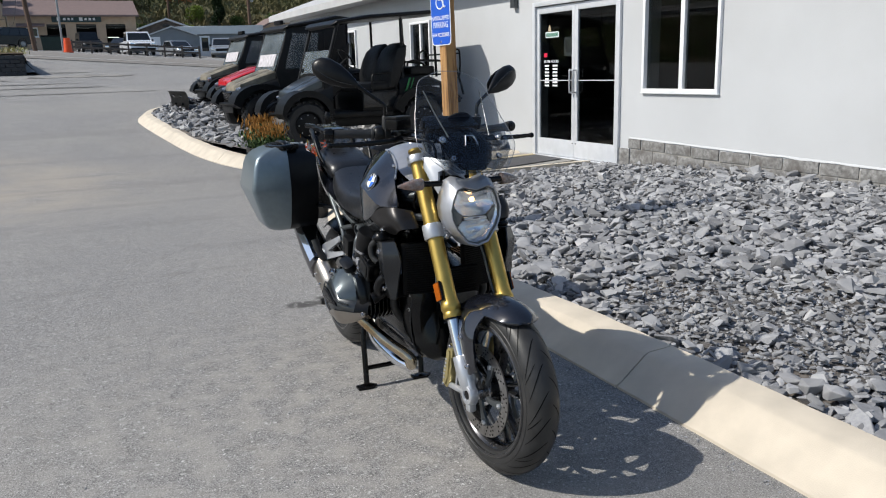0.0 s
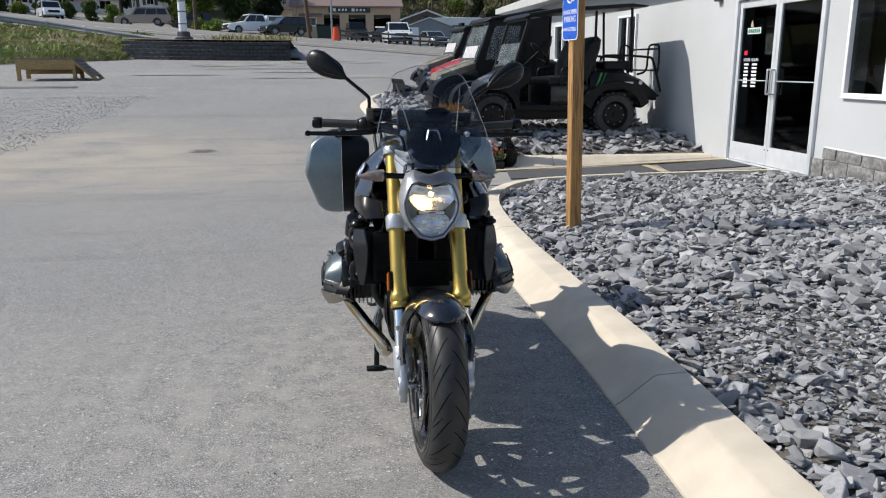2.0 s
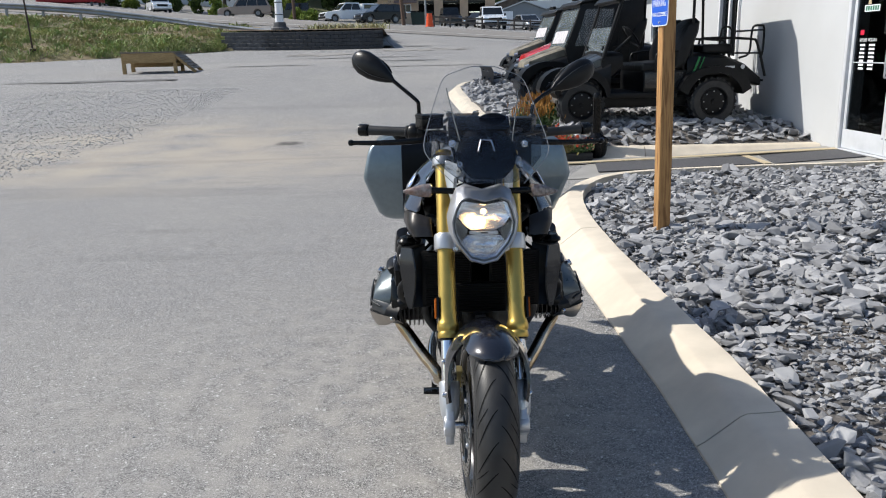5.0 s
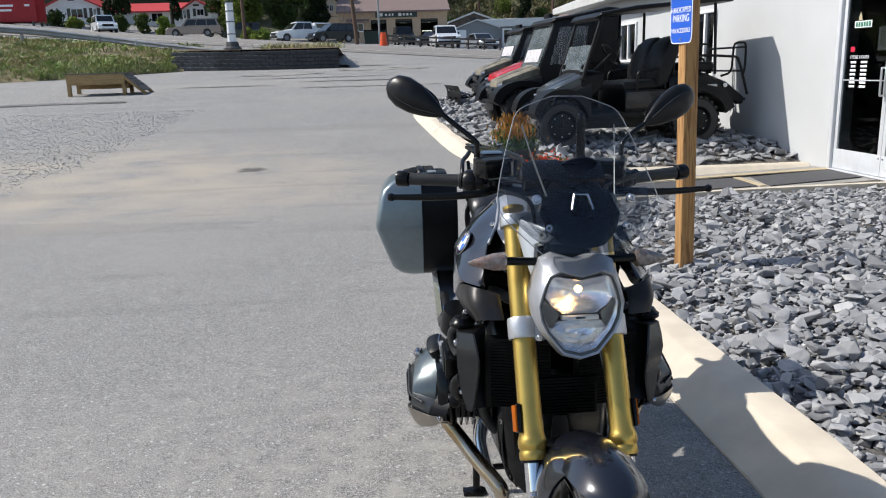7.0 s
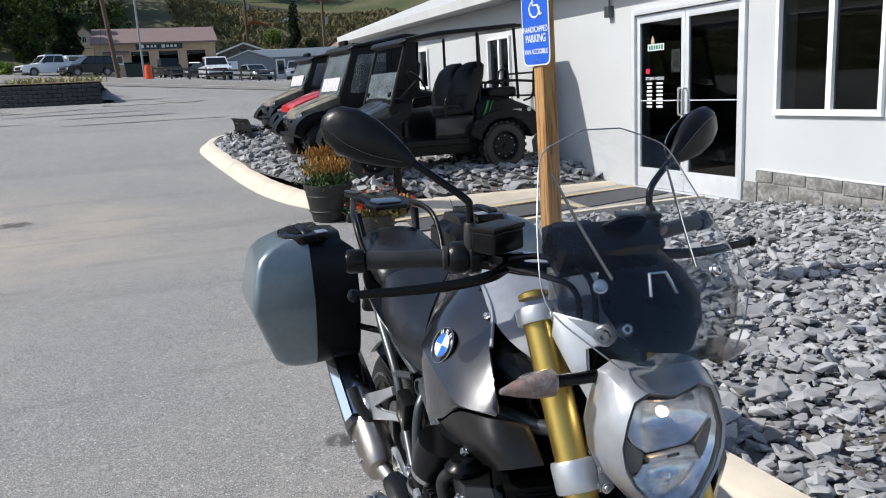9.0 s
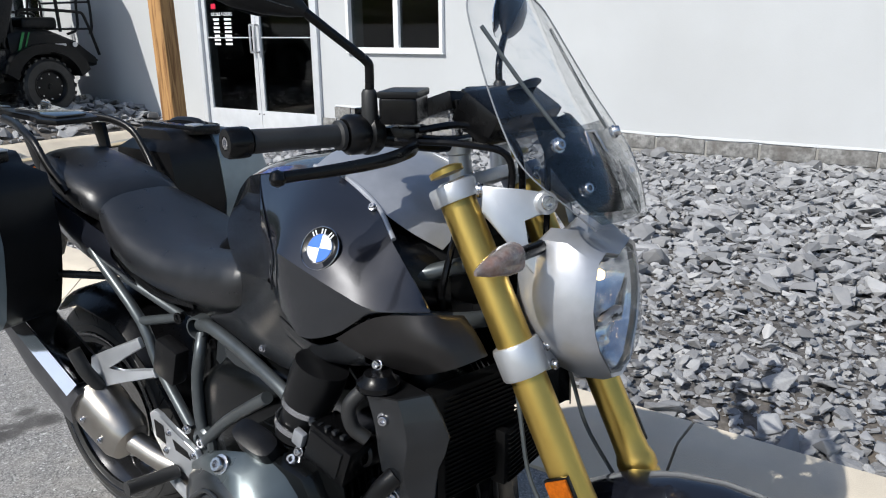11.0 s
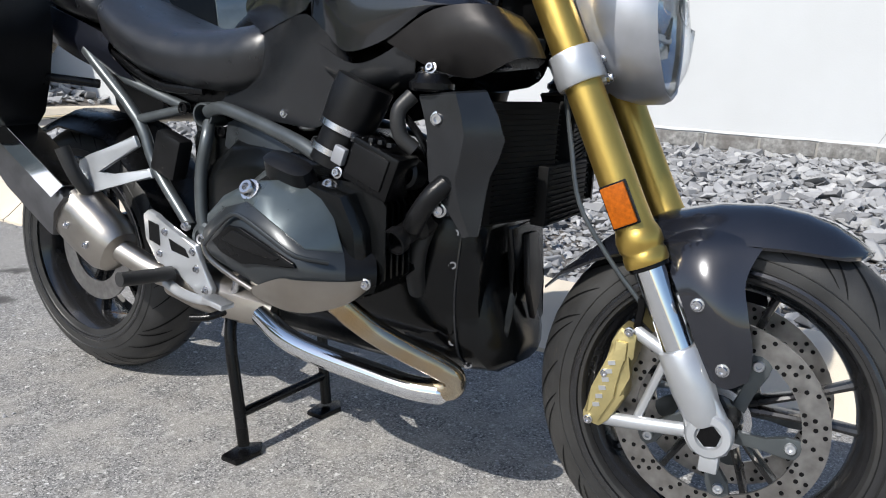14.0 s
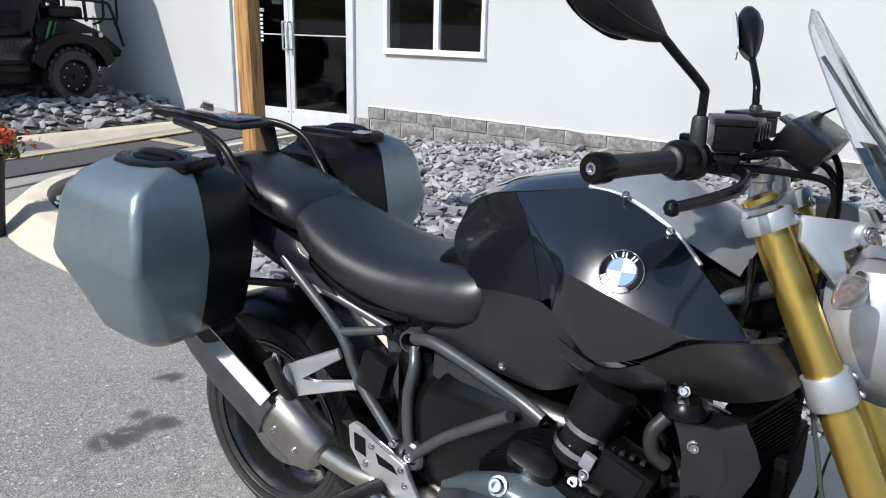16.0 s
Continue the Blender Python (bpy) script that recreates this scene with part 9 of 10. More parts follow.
part("shell", boxed((0, 0, 1.55), (6.2, 2.4, 2.5), None, 0.03), "truck_red", rt)
for i in range(24):
    part("rib", boxed((-3.0 + 0.26 * i, -1.215, 1.55), (0.12, 0.04, 2.3), None, 0.012, 1), "truck_red", rt)
for i, (x, z, w) in enumerate(((0.2, 1.9, 1.5), (0.2, 1.45, 1.1), (2.3, 1.9, 0.5))):
    part("lettering_bar", boxed((x, -1.25, z), (w, 0.02, 0.2)), "white", rt)
for x in (-2.6, 2.6):
    for y in (-1.0, 1.0):
        part("foot", boxed((x, y, 0.1), (0.2, 0.2, 0.5)), "frame_grey", rt)

# ---- buildings beyond the road ----
M["tan_wall"] = mat("tan_wall", (0.50, 0.37, 0.26), 0.85, var=0.08, scale=2, bump=0.4, bscale=40)
M["brown_roof"] = mat("brown_roof", (0.20, 0.142, 0.13), 0.8, var=0.1, scale=3, bump=0.4, bscale=30)
M["cream"] = mat("cream", (0.80, 0.72, 0.58), 0.8, var=0.06, scale=2)
M["siding"] = mat("siding", (0.86, 0.87, 0.88), 0.75, var=0.05, scale=2)
M["red_roof"] = mat("red_roof", (0.52, 0.05, 0.055), 0.5, var=0.08, scale=2)
M["grey_siding"] = mat("grey_siding", (0.22, 0.245, 0.27), 0.7, var=0.08, scale=2)
M["pale_roof"] = mat("pale_roof", (0.60, 0.62, 0.63), 0.5, metal=0.2, var=0.05, scale=2)
M["sign_green"] = mat("sign_green", (0.025, 0.055, 0.06), 0.5, var=0.1)
M["dark_room"] = mat("dark_room", (0.02, 0.018, 0.017), 0.9, var=0.3, scale=1)
M["orange_shed"] = mat("orange_shed", (0.36, 0.135, 0.055), 0.8, var=0.12, scale=2)


def walls(bm, x0, x1, y0, y1, z0, z1, t=0.2, holes=()):
    """Four walls; holes (a, b, low, high) go through the front one."""
    xs_ = sorted({x0, x1, *[h[0] for h in holes], *[h[1] for h in holes]})
    for a, b in zip(xs_, xs_[1:]):
        h = [q for q in holes if q[0] <= a and q[1] >= b]
        spans = [(z0, z1)] if not h else [(z0, h[0][2]), (h[0][3], z1)]
        for lo, hi in spans:
            if hi - lo > 0.01:
                box(bm, ((a + b) / 2, y0 + t / 2, (lo + hi) / 2), (b - a, t, hi - lo))
    box(bm, ((x0 + x1) / 2, y1 - t / 2, (z0 + z1) / 2), (x1 - x0, t, z1 - z0))
    for x in (x0 + t / 2, x1 - t / 2):
        box(bm, (x, (y0 + y1) / 2, (z0 + z1) / 2), (t, y1 - y0 - 2 * t, z1 - z0))
    return bm


def house_window(house, x, y, z, w, h, shutters=True):
    q = part("window", boxed((x, y - 0.03, z), (w + 0.16, 0.06, h + 0.16)), "white", house)
    for s in (-1, 1):
        part("pane", boxed((x + s * w / 4, y - 0.062, z), (w / 2 - 0.05, 0.02, h - 0.08)), "window", q)
    part("sill", boxed((x, y - 0.06, z - h / 2 - 0.1), (w + 0.25, 0.12, 0.05)), "white", q)
    if shutters:
        for s in (-1, 1):
            part("shutter", boxed((x + s * (w / 2 + 0.30), y - 0.04, z), (0.36, 0.05, h + 0.15)), "auto_dark", house)


gar = thing("garage_building", "tan garage with brown roof and three open dark bays", "building")
g0 = 3.6
BAYS = ((-1.95, -0.18, g0 + 0.4, 7.0), (0.82, 2.75, g0 + 0.4, 7.0), (3.67, 5.62, g0 + 0.4, 7.0))
part("wall", walls(bmesh.new(), -5.45, 6.7, 90, 99, g0, 7.95, 0.25, BAYS), "tan_wall", gar, smooth=False)
part("floor", boxed((0.6, 94.5, g0 + 0.3), (11.4, 8.4, 0.15)), "dark_room", gar)
part("back_lining", boxed((0.6, 98.6, 5.9), (11.4, 0.05, 4.0)), "dark_room", gar)
bm = bmesh.new()
loft(bm, [[V((x, 89.4, 7.72)), V((x, 89.4, 7.9)), V((x, 94.5, 9.75)), V((x, 99.5, 7.9)), V((x, 99.5, 7.72)), V((x, 94.5, 9.55))] for x in (-5.75, 7.0)])
part("roof", bm, "brown_roof", gar, smooth=False)
sign = part("sign_board", boxed((0.95, 89.88, 7.5), (4.7, 0.12, 0.62), None, 0.02), "sign_green", gar, "dark green sign board with pale unreadable writing")
for x, w in ((-0.75, 0.42), (-0.2, 0.30), (0.2, 0.26), (0.55, 0.22), (1.35, 0.42), (1.8, 0.30), (2.2, 0.30), (2.6, 0.28)):
    part("lettering_bar", boxed((x, 89.80, 7.49), (w * 0.8, 0.03, 0.24 if w < 0.4 else 0.34), None, 0.008, 1), "white", sign)
for a, b, lo, hi in BAYS:
    part("door_track", boxed(((a + b) / 2, 90.35, hi - 0.12), (b - a, 0.1, 0.16)), "plastic_grey", gar)
    part("open_door", boxed(((a + b) / 2, 91.6, hi - 0.3), (b - a, 2.2, 0.06)), "plastic_grey", gar)
    part("work_lamp", boxed(((a + b) / 2, 95.5, 5.9), (1.2, 0.1, 0.06)), glow("tube_glow", (0.95, 1.0, 0.9), 1.6), gar, "lit white tube lamp")
house_window(gar, -3.4, 90, 6.2, 1.1, 0.8, False)
part("porch_roof", boxed((-3.4, 89.5, 6.9), (2.6, 1.0, 0.08), Matrix.Rotation(0.3, 4, "X")), "brown_roof", gar)

ch = thing("house", "cream gabled house behind the garage", "house", "houses")
bm = bmesh.new()
loft(bm, [[V((-7.5, y, 4.0)), V((-7.5, y, 9.4)), V((-6.7, y, 10.25)), V((-5.9, y, 9.4)), V((-5.9, y, 4.0))] for y in (97, 104)])
part("wall", bm, "cream", ch, smooth=False)
bm = bmesh.new()
for s in (-1, 1):
    loft(bm, [[V((-6.7 - 1.05 * s, y, 9.1)), V((-6.7, y, 10.32)), V((-6.7, y, 10.47)), V((-6.7 - 1.12 * s, y, 9.2))] for y in (96.7, 104.3)])
part("roof", bm, "brown_roof", ch, smooth=False)
house_window(ch, -6.7, 97, 8.9, 0.4, 0.7, False)


def gable_house(label, x0, x1, y0, depth, z0, eave, apex, wall_mat, roof_mat, wins):
    """A house whose gable faces the road."""
    h = thing("house", label, "house", "houses")
    mid = (x0 + x1) / 2
    bm = bmesh.new()
    loft(bm, [[V((x0, y, z0)), V((x0, y, eave)), V((mid, y, apex)), V((x1, y, eave)), V((x1, y, z0))] for y in (y0, y0 + depth)])
    part("wall", bm, wall_mat, h, smooth=False)
    bm = bmesh.new()
    k = (apex - eave) / (mid - x0)
    for s in (-1, 1):
        e = V((mid + s * (x1 - mid + 0.35), 0, eave - 0.35 * k))
        loft(bm, [[V((e.x, y, e.z)), V((mid, y, apex)), V((mid, y, apex + 0.18)), V((e.x, y, e.z + 0.18))] for y in (y0 - 0.35, y0 + depth + 0.3)])
    part("roof", bm, roof_mat, h, smooth=False)
    z = z0 + 0.28
    while z < eave:
        part("lap", boxed((mid, y0 - 0.006, z), (x1 - x0, 0.014, 0.02)), wall_mat, h)
        z += 0.28
    for w in wins:
        house_window(h, w[0], y0, w[1], w[2], w[3])
    part("attic_vent", boxed((mid, y0 - 0.03, apex - 0.6), (0.7, 0.05, 0.22), None, 0.02), "auto_dark", h)
    return h


gable_house("white sided house with red metal roof and dark shutters", -40.5, -33.6, 97, 9, 6.2, 9.6, 11.15, "siding", "red_roof", ((-36.5, 9.0, 1.3, 1.0), (-33.9 - 0.55, 9.0, 0.3, 1.0)))
gable_house("white gabled house with dark shutters among trees", -25.1, -21.6, 100, 8, 6.0, 9.35, 10.45, "siding", "red_roof", ((-22.9, 9.0, 0.8, 0.75), (-24.8, 8.8, 0.3, 1.0)))
wing = thing("house", "long white house wing with a red metal roof", "house", "houses")
part("wall", walls(bmesh.new(), -36.0, -25.4, 101, 108, 6.0, 9.35), "siding", wing, smooth=False)
bm = bmesh.new()
loft(bm, [[V((x, 100.5, 9.2)), V((x, 100.5, 9.35)), V((x, 104.5, 10.6)), V((x, 108.5, 9.35)), V((x, 108.5, 9.2)), V((x, 104.5, 10.45))] for x in (-36.4, -25.2)])
part("roof", bm, "red_roof", wing, smooth=False)
for x, w in ((-34.2, 1.0), (-29.8, 0.6), (-28.4, 1.3), (-26.6, 0.5)):
    house_window(wing, x, 101, 8.6, w, 1.0, False)

shed = thing("shed", "grey sided shed with a pale metal roof", "shed")
bm = bmesh.new()
loft(bm, [[V((6.35, y, 2.3)), V((6.35, y, 5.05)), V((8.25, y, 5.72)), V((10.15, y, 5.05)), V((10.15, y, 2.3))] for y in (74, 82)])
part("wall", bm, "grey_siding", shed, smooth=False)
part("side_wing", boxed((13.2, 75.9, 3.8), (6.2, 3.6, 2.9)), "grey_siding", shed)
bm = bmesh.new()
loft(bm, [[V((8.2, 78.0, 5.78)), V((8.2, 73.8, 5.74)), V((10.3, 73.8, 5.10)), V((10.3, 78, 6.05))], [V((16.5, 78.0, 5.95)), V((16.5, 73.8, 5.90)), V((16.5, 73.8, 5.14)), V((16.5, 78, 6.1))]])
part("roof", bm, "pale_roof", shed, smooth=False)
for s, e in ((-1, 6.1), (1, 10.4)):
    bm = bmesh.new()
    loft(bm, [[V((e, y, 4.98)), V((8.25, y, 5.75)), V((8.25, y, 5.85)), V((e, y, 5.08))] for y in (73.7, 82.2)])
    part("roof_sheet", bm, "pale_roof", shed, smooth=False)
z = 2.6
while z < 5.0:
    part("lap", boxed((8.25, 73.994, z), (3.8, 0.014, 0.02)), "grey_siding", shed)
    z += 0.24
part("white_door", boxed((6.75, 73.95, 3.75), (0.9, 0.08, 2.3), None, 0.01), "white", shed, "white panel door")
part("side_door", boxed((11.1, 74.06, 4.0), (0.9, 0.08, 1.9), None, 0.01), "white", shed, "white framed glazed door")
part("door_pane", boxed((11.1, 74.01, 4.2), (0.6, 0.03, 1.2)), "window", shed)
gable_house("pale boarded barn behind the grey shed", 7.0, 12.0, 88, 8, 3.0, 6.4, 7.3, "grey_plank", "pale_roof", ())
gable_house("small tan house with a brown roof", 16.7, 21.5, 77, 7, 2.5, 5.5, 6.9, "tan_wall", "brown_roof", ((18.4, 5.0, 0.8, 0.8),))
gable_house("orange boarded shed on the hillside", 14.2, 18.0, 128, 4, 9.0, 12.6, 13.4, "orange_shed", "orange_shed", ())
gable_house("small white hillside house", 20.4, 25.0, 132, 5, 10.0, 13.4, 14.4, "siding", "grey_siding", ((22.5, 12.6, 0.8, 0.8),))

# ---- trees ----
M["bark"] = mat("bark", (0.055, 0.042, 0.032), 0.95, var=0.3, scale=4, bump=1, bscale=20)


def foliage_material(name, base, other):
    m = mat(name, base, 0.65, var=0.35, scale=0.35, tint=other, tscale=0.12, tamount=0.9, spec=0.25)
    n, l = m.node_tree.nodes, m.node_tree.links
    p = n["Principled BSDF"]
    src = p.inputs["Base Color"].links[0].from_socket
    g = n.new("ShaderNodeNewGeometry")
    mr = n.new("ShaderNodeMapRange")
    mr.inputs[3].default_value, mr.inputs[4].default_value = 0.55, 1.5
    l.new(g.outputs["Random Per Island"], mr.inputs[0])
    mx = n.new("ShaderNodeVectorMath")
    mx.operation = "SCALE"
    l.new(src, mx.inputs[0])
    l.new(mr.outputs[0], mx.inputs["Scale"])
    l.new(mx.outputs[0], p.inputs["Base Color"])
    # light shines through the leaves
    tr, ms = n.new("ShaderNodeBsdfTranslucent"), n.new("ShaderNodeMixShader")
    l.new(mx.outputs[0], tr.inputs[0])
    ms.inputs[0].default_value = 0.4
    l.new(p.outputs[0], ms.inputs[1])
    l.new(tr.outputs[0], ms.inputs[2])
    l.new(ms.outputs[0], n["Material Output"].inputs[0])
    return m


M["foliage"] = foliage_material("foliage", (0.050, 0.080, 0.022), (0.085, 0.115, 0.028))
M["foliage_dark"] = foliage_material("foliage_dark", (0.020, 0.036, 0.015), (0.034, 0.055, 0.018))
M["foliage_light"] = foliage_material("foliage_light", (0.15, 0.20, 0.040), (0.20, 0.24, 0.05))


def crown_mesh(clumps, leaves, size, seed):
    """Leaves turned every way round the shells of uneven clumps (centre, radii); dense near the skin, with gaps."""
    r = np.random.default_rng(seed)
    cs = np.array([c[:3] for c in clumps])
    rs = np.array([c[3:] for c in clumps])
    w = rs.prod(axis=1) ** (2 / 3)
    k = r.choice(len(clumps), leaves, p=w / w.sum())
    d = r.normal(size=(leaves, 3))
    d /= np.linalg.norm(d, axis=1)[:, None]
    p = cs[k] + d * rs[k] * (0.55 + 0.55 * r.random((leaves, 1)) ** 0.6)
    a = r.normal(size=(leaves, 3)) + d * 0.4
    a /= np.linalg.norm(a, axis=1)[:, None]
    b = np.cross(a, r.normal(size=(leaves, 3)))
    b /= np.linalg.norm(b, axis=1)[:, None]
    s = size * (0.5 + r.random((leaves, 1)))
    up = np.cross(a, b) * s * 0.2
    vs = np.stack([p - a * s, p + b * s * 0.5 + up, p + a * s, p - b * s * 0.5 + up], axis=1).reshape(-1, 3)
    q = np.arange(leaves) * 4
    fs = np.concatenate([np.stack([q, q + 1, q + 2], 1), np.stack([q, q + 2, q + 3], 1)])
    me = bpy.data.meshes.new("crown")
    me.from_pydata(vs.tolist(), [], fs.tolist())
    return me


def tree_clumps(r, x, y, z, h, w, tall=False):
    out = []
    for i in range(11 if tall else 14):
        t = r.random()
        rad = w * (0.9 * math.sin(math.pi * (0.15 + 0.8 * t)) if not tall else 0.75 - 0.45 * t)
        an = r.uniform(0, 6.28)
        q = rad * r.uniform(0.1, 0.75)
        cr = w * r.uniform(0.28, 0.5)
        out.append((x + q * math.cos(an), y + q * math.sin(an), z + h * (0.22 + 0.72 * t), cr, cr, cr * (1.7 if tall else 0.8)))
    return out


def tree(label, x, y, h, w, material, seed, leaves=2600, size=0.22, tall=False, name="tree"):
    r = random.Random(seed)
    z = ground_z(x, y) - 0.1
    t = thing(name, label, name)
    cl = tree_clumps(r, x, y, z, h, w, tall)
    bm = bmesh.new()
    rings = [(0, 0.26), (0.15 * h, 0.17), (0.5 * h, 0.12), (0.85 * h, 0.05)]
    loft(bm, [[V((x + rr * h / 9 * math.cos(q) + 0.02 * zz * math.sin(seed), y + rr * h / 9 * math.sin(q), z + zz)) for q in np.linspace(0, 6.283, 9)[:-1]] for zz, rr in rings])
    for c in cl[:7]:
        base = V((x + 0.01 * h * math.sin(seed), y, z + max(0.2 * h, (c[2] - z) * 0.6)))
        tube(bm, [base, base.lerp(V(c[:3]), 0.5) + V((0, 0, 0.1)), V(c[:3])], 0.03 * h / 5, 5)
    part("trunk", bm, "bark", t)
    me = crown_mesh(cl, leaves, size, seed)
    me.materials.append(M[material])
    ob = new("crown", me)
    ob.parent = t
    return t


tree("tall dark columnar evergreen beside the white house", -30.6, 93, 9.5, 1.7, "foliage_dark", 1, 3600, 0.2, True)
tree("tall dark evergreen before the gabled house", -24.6, 93, 11, 1.6, "foliage_dark", 2, 3600, 0.2, True)
tree("dark spreading tree beside the gabled house", -20.2, 98, 9, 2.4, "foliage", 3, 3200)
tree("light green leafy tree behind the post", -15.6, 90, 10, 2.8, "foliage_light", 4, 4200, 0.24)
tree("light green tree behind the parked wagon", -18.2, 92, 9, 2.4, "foliage_light", 5, 3400, 0.24)
tree("leafy green tree beside the wooden pole", -11.6, 92, 11, 3.0, "foliage", 6, 4200)
tree("dark leafy tree behind the pickup trucks", -8.3, 94, 8.5, 2.4, "foliage_dark", 7, 3600)
tree("dark green tree at the roadside", -42.6, 93, 12, 3.0, "foliage_dark", 8, 3600)
tree("small conifer on the grassy hillside", 19.4, 112, 8, 1.3, "foliage_dark", 9, 2400, 0.2, True)
for i, (x, y, h, w, mt) in enumerate(((-24.4, 88, 1.9, 1.2, "foliage_light"), (-27.0, 90, 2.3, 1.2, "foliage"), (-29.0, 89, 1.8, 1.0, "foliage"), (-36.2, 90, 1.7, 1.4, "foliage"), (-33.6, 88, 1.2, 1.0, "foliage_light"), (-31.5, 88, 1.4, 0.9, "foliage"), (-14.4, 82, 1.3, 0.9, "foliage_light"), (-12.6, 80, 1.2, 1.1, "foliage_light"), (8.0, 95, 2.6, 1.6, "foliage_light"), (7.2, 100, 3.0, 1.5, "foliage"), (14.0, 105, 2.2, 1.6, "foliage_light"), (24, 100, 4.5, 2.2, "foliage"), (17.5, 118, 2.0, 1.8, "foliage_light"), (21.8, 112, 2.6, 1.6, "foliage"))):
    tree("low leafy green bush beyond the road", x, y, h, w, mt, 40 + i, 800, 0.17, name="bush")


def woods(name, spots, material, label, seed, leaves, size):
    """A far wood as one mass of leaf clumps standing tree by tree on the hill."""
    r = random.Random(seed)
    cl = []
    for x, y, h, w in spots:
        cl += tree_clumps(r, x, y, ground_z(x, y) - 0.3, h, w)
    stuff(name, crown_mesh(cl, leaves, size, seed), material, label, "woods")


r = random.Random(77)
spots = [(r.uniform(-75, -3), r.uniform(112, 124), r.uniform(11, 17), r.uniform(3, 4.4)) for _ in range(70)]
spots += [(r.uniform(-100, -2), r.uniform(124, 150), r.uniform(12, 18), r.uniform(3.4, 5)) for _ in range(80)]
spots += [(r.uniform(-140, 90), r.uniform(160, 230), r.uniform(12, 18), r.uniform(4, 6)) for _ in range(110)]
r.shuffle(spots)
woods("woods", spots[:130], "foliage_dark", "dense dark green woods on the hillside", 5, 52000, 0.42)
woods("sunlit_woods", spots[130:], "foliage", "dense green sunlit woods on the hillside", 6, 52000, 0.42)
M["hill_grass"] = mat("hill_grass", (0.15, 0.125, 0.055), 0.9, var=0.3, scale=0.3, tint=(0.075, 0.085, 0.03), tscale=0.1, tamount=0.9)


def hill_spot(r):
    x, y = r.uniform(4, 45), r.uniform(100, 150)
    return V((x, y, ground_z(x, y))), 1.0


stuff("hill_grass", tufts(3000, hill_spot, 0.8, 31, wide=0.16), "hill_grass", "dry yellow-green grass over the hillside", "grass")

# ---- loose broken stone: single stones near the kerb, the rest as one mass ----
def rock_material(name, lo, hi):
    m = mat(name, hi, 0.82, var=0.15, scale=9, bump=0.7, bscale=70, tint=(0.50, 0.49, 0.47), tscale=14, tamount=0.6)
    n, l = m.node_tree.nodes, m.node_tree.links
    p = n["Principled BSDF"]
    src = p.inputs["Base Color"].links[0].from_socket
    g, oi, add, fr = n.new("ShaderNodeNewGeometry"), n.new("ShaderNodeObjectInfo"), n.new("ShaderNodeMath"), n.new("ShaderNodeMath")
    add.operation, fr.operation = "ADD", "FRACT"
    l.new(g.outputs["Random Per Island"], add.inputs[0])
    l.new(oi.outputs["Random"], add.inputs[1])
    l.new(add.outputs[0], fr.inputs[0])
    ramp = n.new("ShaderNodeValToRGB")
    ramp.color_ramp.elements[0].color, ramp.color_ramp.elements[1].color = (*lo, 1), (1, 1, 1, 1)
    e = ramp.color_ramp.elements.new(0.85)
    e.color = (0.85, 0.86, 0.89, 1)
    l.new(fr.outputs[0], ramp.inputs[0])
    x = n.new("ShaderNodeMix")
    x.data_type, x.blend_type = "RGBA", "MULTIPLY"
    x.inputs[0].default_value = 1
    l.new(src, x.inputs[6])
    l.new(ramp.outputs[0], x.inputs[7])
    l.new(x.outputs[2], p.inputs["Base Color"])
    return m


M["stone"] = rock_material("stone", (0.42, 0.425, 0.44), (0.40, 0.398, 0.400))
rng = random.Random(7)


def rock_proto(worn=True):
    bm = bmesh.new()
    ax, ay, az = 0.5, rng.uniform(0.32, 0.48), rng.uniform(0.13, 0.28)
    for _ in range(15):
        v = V((rng.gauss(0, 1), rng.gauss(0, 1), rng.gauss(0, 1))).normalized()
        k = rng.uniform(0.82, 1.1)
        bm.verts.new((max(-0.85, min(0.85, v.x * 1.25)) * ax * k, max(-0.8, min(0.8, v.y * 1.25)) * ay * k, max(-0.75, min(0.75, v.z * 1.3)) * az * k))
    r = bmesh.ops.convex_hull(bm, input=bm.verts)
    bmesh.ops.delete(bm, geom=[v for v in bm.verts if not v.link_faces], context="VERTS")
    bmesh.ops.dissolve_limit(bm, angle_limit=radians(14), verts=bm.verts, edges=bm.edges)
    if worn:
        bmesh.ops.bevel(bm, geom=bm.edges[:], offset=0.018, segments=1, affect="EDGES")
    bmesh.ops.triangulate(bm, faces=[f for f in bm.faces if len(f.verts) > 4])
    return bm


protos, meshes = [], []
for i in range(20):
    bm = rock_proto()
    bm.verts.index_update()
    protos.append((np.array([v.co[:] for v in bm.verts]), [[v.index for v in f.verts] for f in bm.faces]))
    me = bpy.data.meshes.new("stone")
    bm.to_mesh(me)
    bm.free()
    me.materials.append(M["stone"])
    meshes.append(me)


for i in range(20):
    bm = rock_proto(False)
    bm.verts.index_update()
    protos.append((np.array([v.co[:] for v in bm.verts]), [[v.index for v in f.verts] for f in bm.faces]))
    bm.free()


def rock_pose(x, y, s, z=None):
    tip = 0.30
    m = Euler((rng.gauss(0, tip), rng.gauss(0, tip), rng.uniform(0, 6.28))).to_matrix() * s
    return m, V((x, y, bed_z(x, y) + s * rng.uniform(0.06, 0.24)))


def dirt(x, y):
    """Patches where the broken stone is thin and fine gravel shows."""
    d = min(((x - 1.75) / 0.55) ** 2 + ((y - 0.35) / 0.9) ** 2, ((x - 2.1) / 0.4) ** 2 + ((y + 0.6) / 0.5) ** 2)
    return d < 1


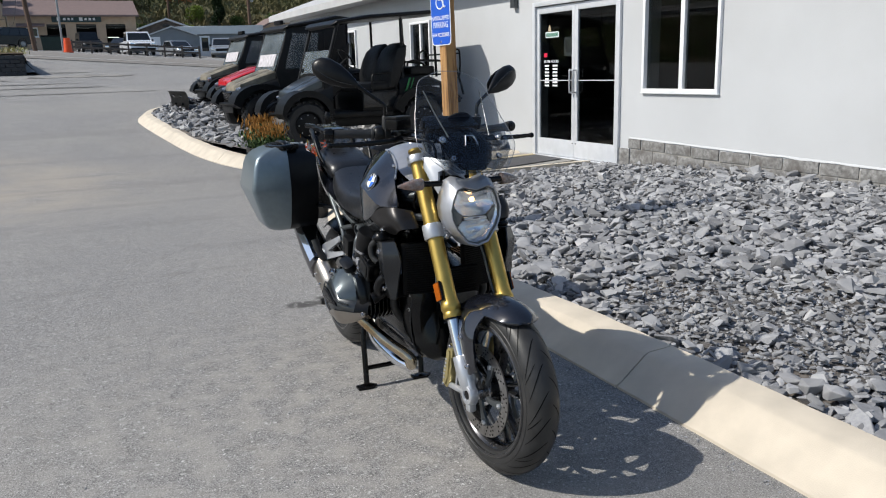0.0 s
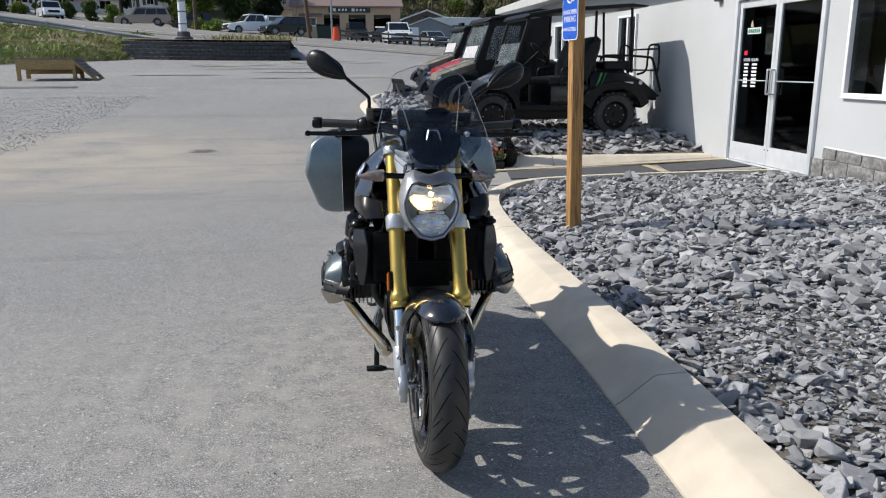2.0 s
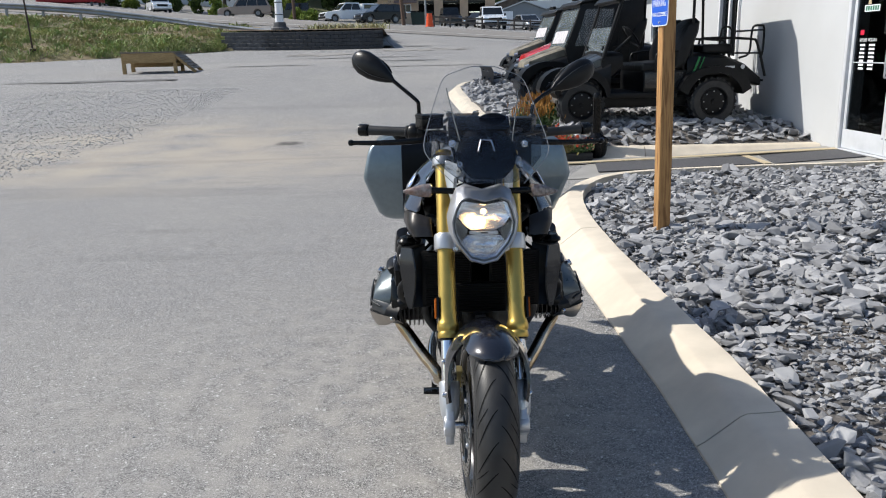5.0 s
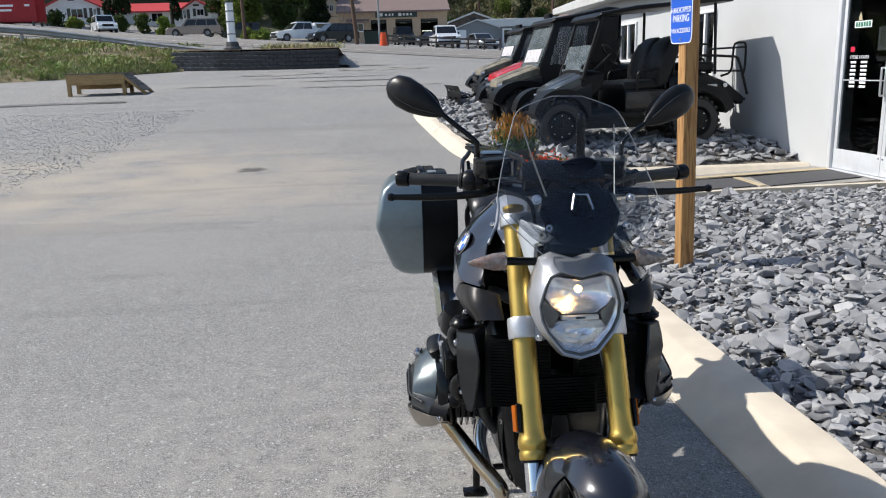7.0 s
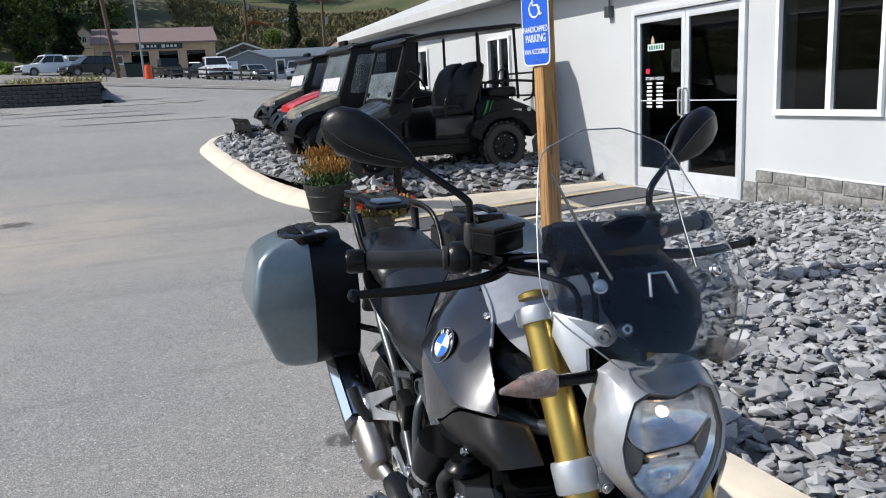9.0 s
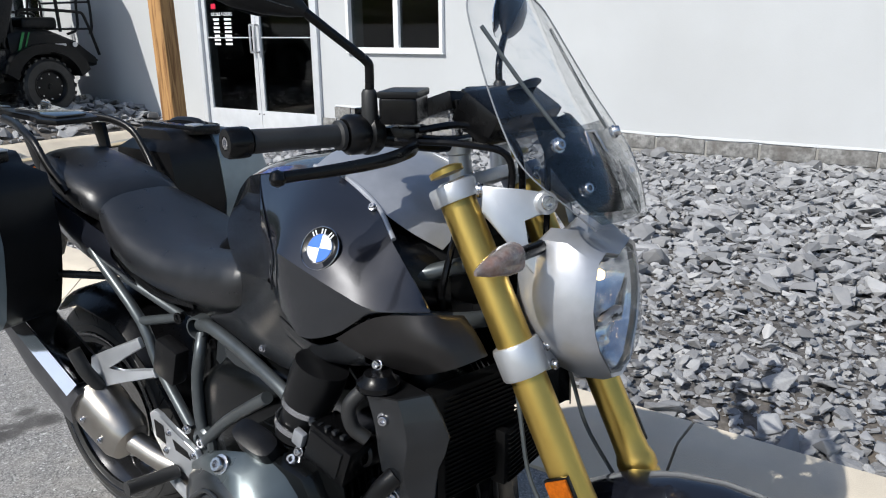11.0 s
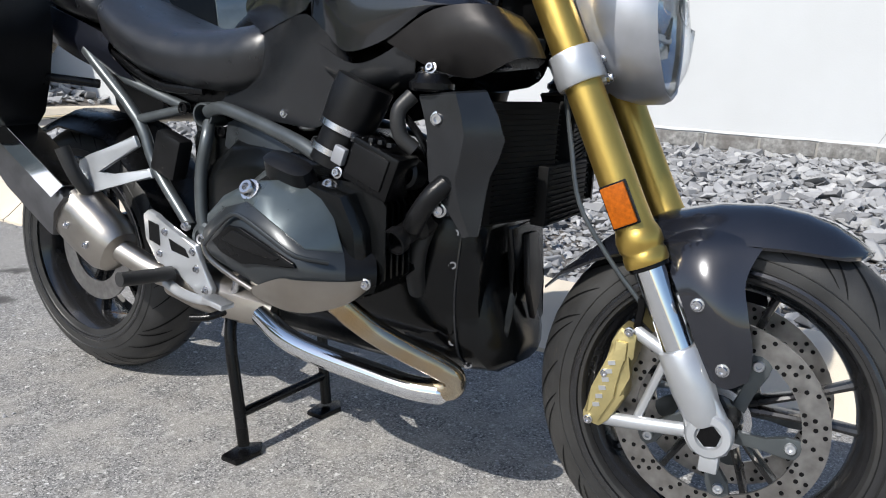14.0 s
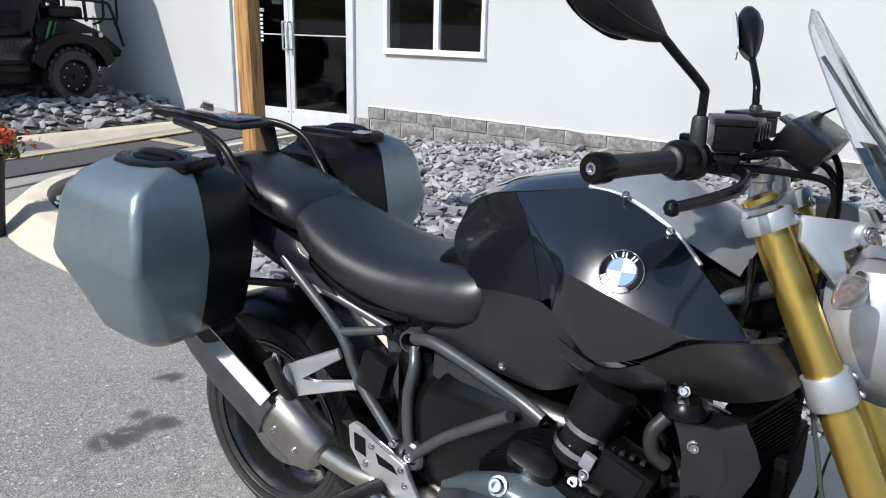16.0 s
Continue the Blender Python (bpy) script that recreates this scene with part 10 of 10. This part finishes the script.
stones = thing("stone_layer", "loose broken grey stone spread over the bed beside the kerb", "stones", m=pose(0, 0, 0), kind="structure")
spots = []
single = 0
mass = []
for layer in range(2):
    y = -4.3
    while y < 6.0:
        near = -1.2 < y < 3.5
        step = 0.047 if near else 0.058
        x = left_edge(y) + 0.035
        end = 5.16 - 0.043 * y
        while x < end:
            px, py = x + rng.uniform(-0.035, 0.035), y + rng.uniform(-0.035, 0.035)
            s = min(rng.lognormvariate(-2.84, 0.46), 0.17)
            if dirt(px, py):
                s = rng.uniform(0.02, 0.06) if rng.random() < 0.72 else s * 0.8
            if layer:
                if rng.random() < 0.45:
                    x += step
                    continue
                s *= 0.95
            if px - s * 0.4 > left_edge(py) - 0.01:
                m, at = rock_pose(px, py, s)
                at.z += 0.026 * layer
                k = rng.randrange(20)
                if single < 300 and -0.9 < py < 2.3 and px < 1.9 and s > 0.050:
                    o = new("stone", meshes[k])
                    o.parent = stones
                    o.matrix_basis = Matrix.Translation(at) @ m.to_4x4()
                    single += 1
                else:
                    mass.append((k if s > 0.075 and px < 2.3 and py < 3.0 else k + 20, m, at))
            x += step * rng.uniform(0.8, 1.2)
        y += step * 0.92


def joined(name, items, material, label, category="stones"):
    vs, fs, base = [], [], 0
    for k, m, at in items:
        co, faces = protos[k]
        vs.append(co @ np.array(m).T + np.array(at))
        fs.extend([[i + base for i in f] for f in faces])
        base += len(co)
    me = bpy.data.meshes.new(name)
    me.from_pydata(np.concatenate(vs).tolist(), [], fs)
    me.materials.append(M[material])
    return tagged(new(name, me), label, category, "", "stuff")


joined("broken_stone", mass, "stone", "mass of loose broken grey and white-veined stone")
far_mass = []
y = 8.25
while y < 17.3:
    x = left_edge(y) + 0.06
    while x < 5.15 - 0.043 * y:
        m, at = rock_pose(x + rng.uniform(-0.05, 0.05), y + rng.uniform(-0.05, 0.05), min(rng.lognormvariate(-1.95, 0.3), 0.24))
        far_mass.append((20 + rng.randrange(20), m, at))
        x += 0.115
    y += 0.105
joined("far_broken_stone", far_mass, "stone", "loose broken grey stone under the parked utility carts")
# pebbles over the thin patches and the verge of loose gravel on the lot
peb = []
for _ in range(3600):
    x, y = rng.uniform(1.15, 2.6), rng.uniform(-1.3, 1.5)
    if dirt(x, y):
        m, at = rock_pose(x, y, rng.uniform(0.010, 0.028))
        peb.append((20 + rng.randrange(20), m, at))
joined("thin_gravel", peb, "stone", "fine grey gravel showing between the broken stones", "gravel")
M["pale_gravel"] = rock_material("pale_gravel", (0.80, 0.80, 0.80), (0.50, 0.485, 0.46))
peb = []
for _ in range(9000):
    u, v = rng.random(), rng.random()
    y = 7.4 + u * 10.5
    edge = -5.6 + 0.06 * (y - 8) + 0.35 * noise.noise(V((y * 0.8, 0, 2)))
    x = edge - 5.0 * v**1.3 + rng.gauss(0, 0.12)
    s = rng.uniform(0.014, 0.045)
    m, at = rock_pose(x, y, s)
    at.z = ground_z(x, y) + s * 0.10
    peb.append((20 + rng.randrange(20), m, at))
joined("loose_gravel", peb, "pale_gravel", "small loose grey gravel on the ground", "gravel")
# grit scattered on the asphalt round the motorcycle
grit = []
for _ in range(500):
    x, y = rng.uniform(-3, 0.75), rng.uniform(-2.0, 5)
    s = rng.uniform(0.004, 0.012)
    m, at = rock_pose(x, y, s)
    at.z = ground_z(x, y) + s * 0.2
    grit.append((20 + rng.randrange(20), m, at))
for _ in range(500):
    y = rng.uniform(-2, 4)
    x = 0.73 - abs(rng.gauss(0, 0.025))
    s = rng.uniform(0.004, 0.014)
    m, at = rock_pose(x, y, s)
    at.z = s * 0.2
    grit.append((20 + rng.randrange(20), m, at))
joined("grit", grit, "stone", "fine grit along the kerb and on the asphalt", "grit")
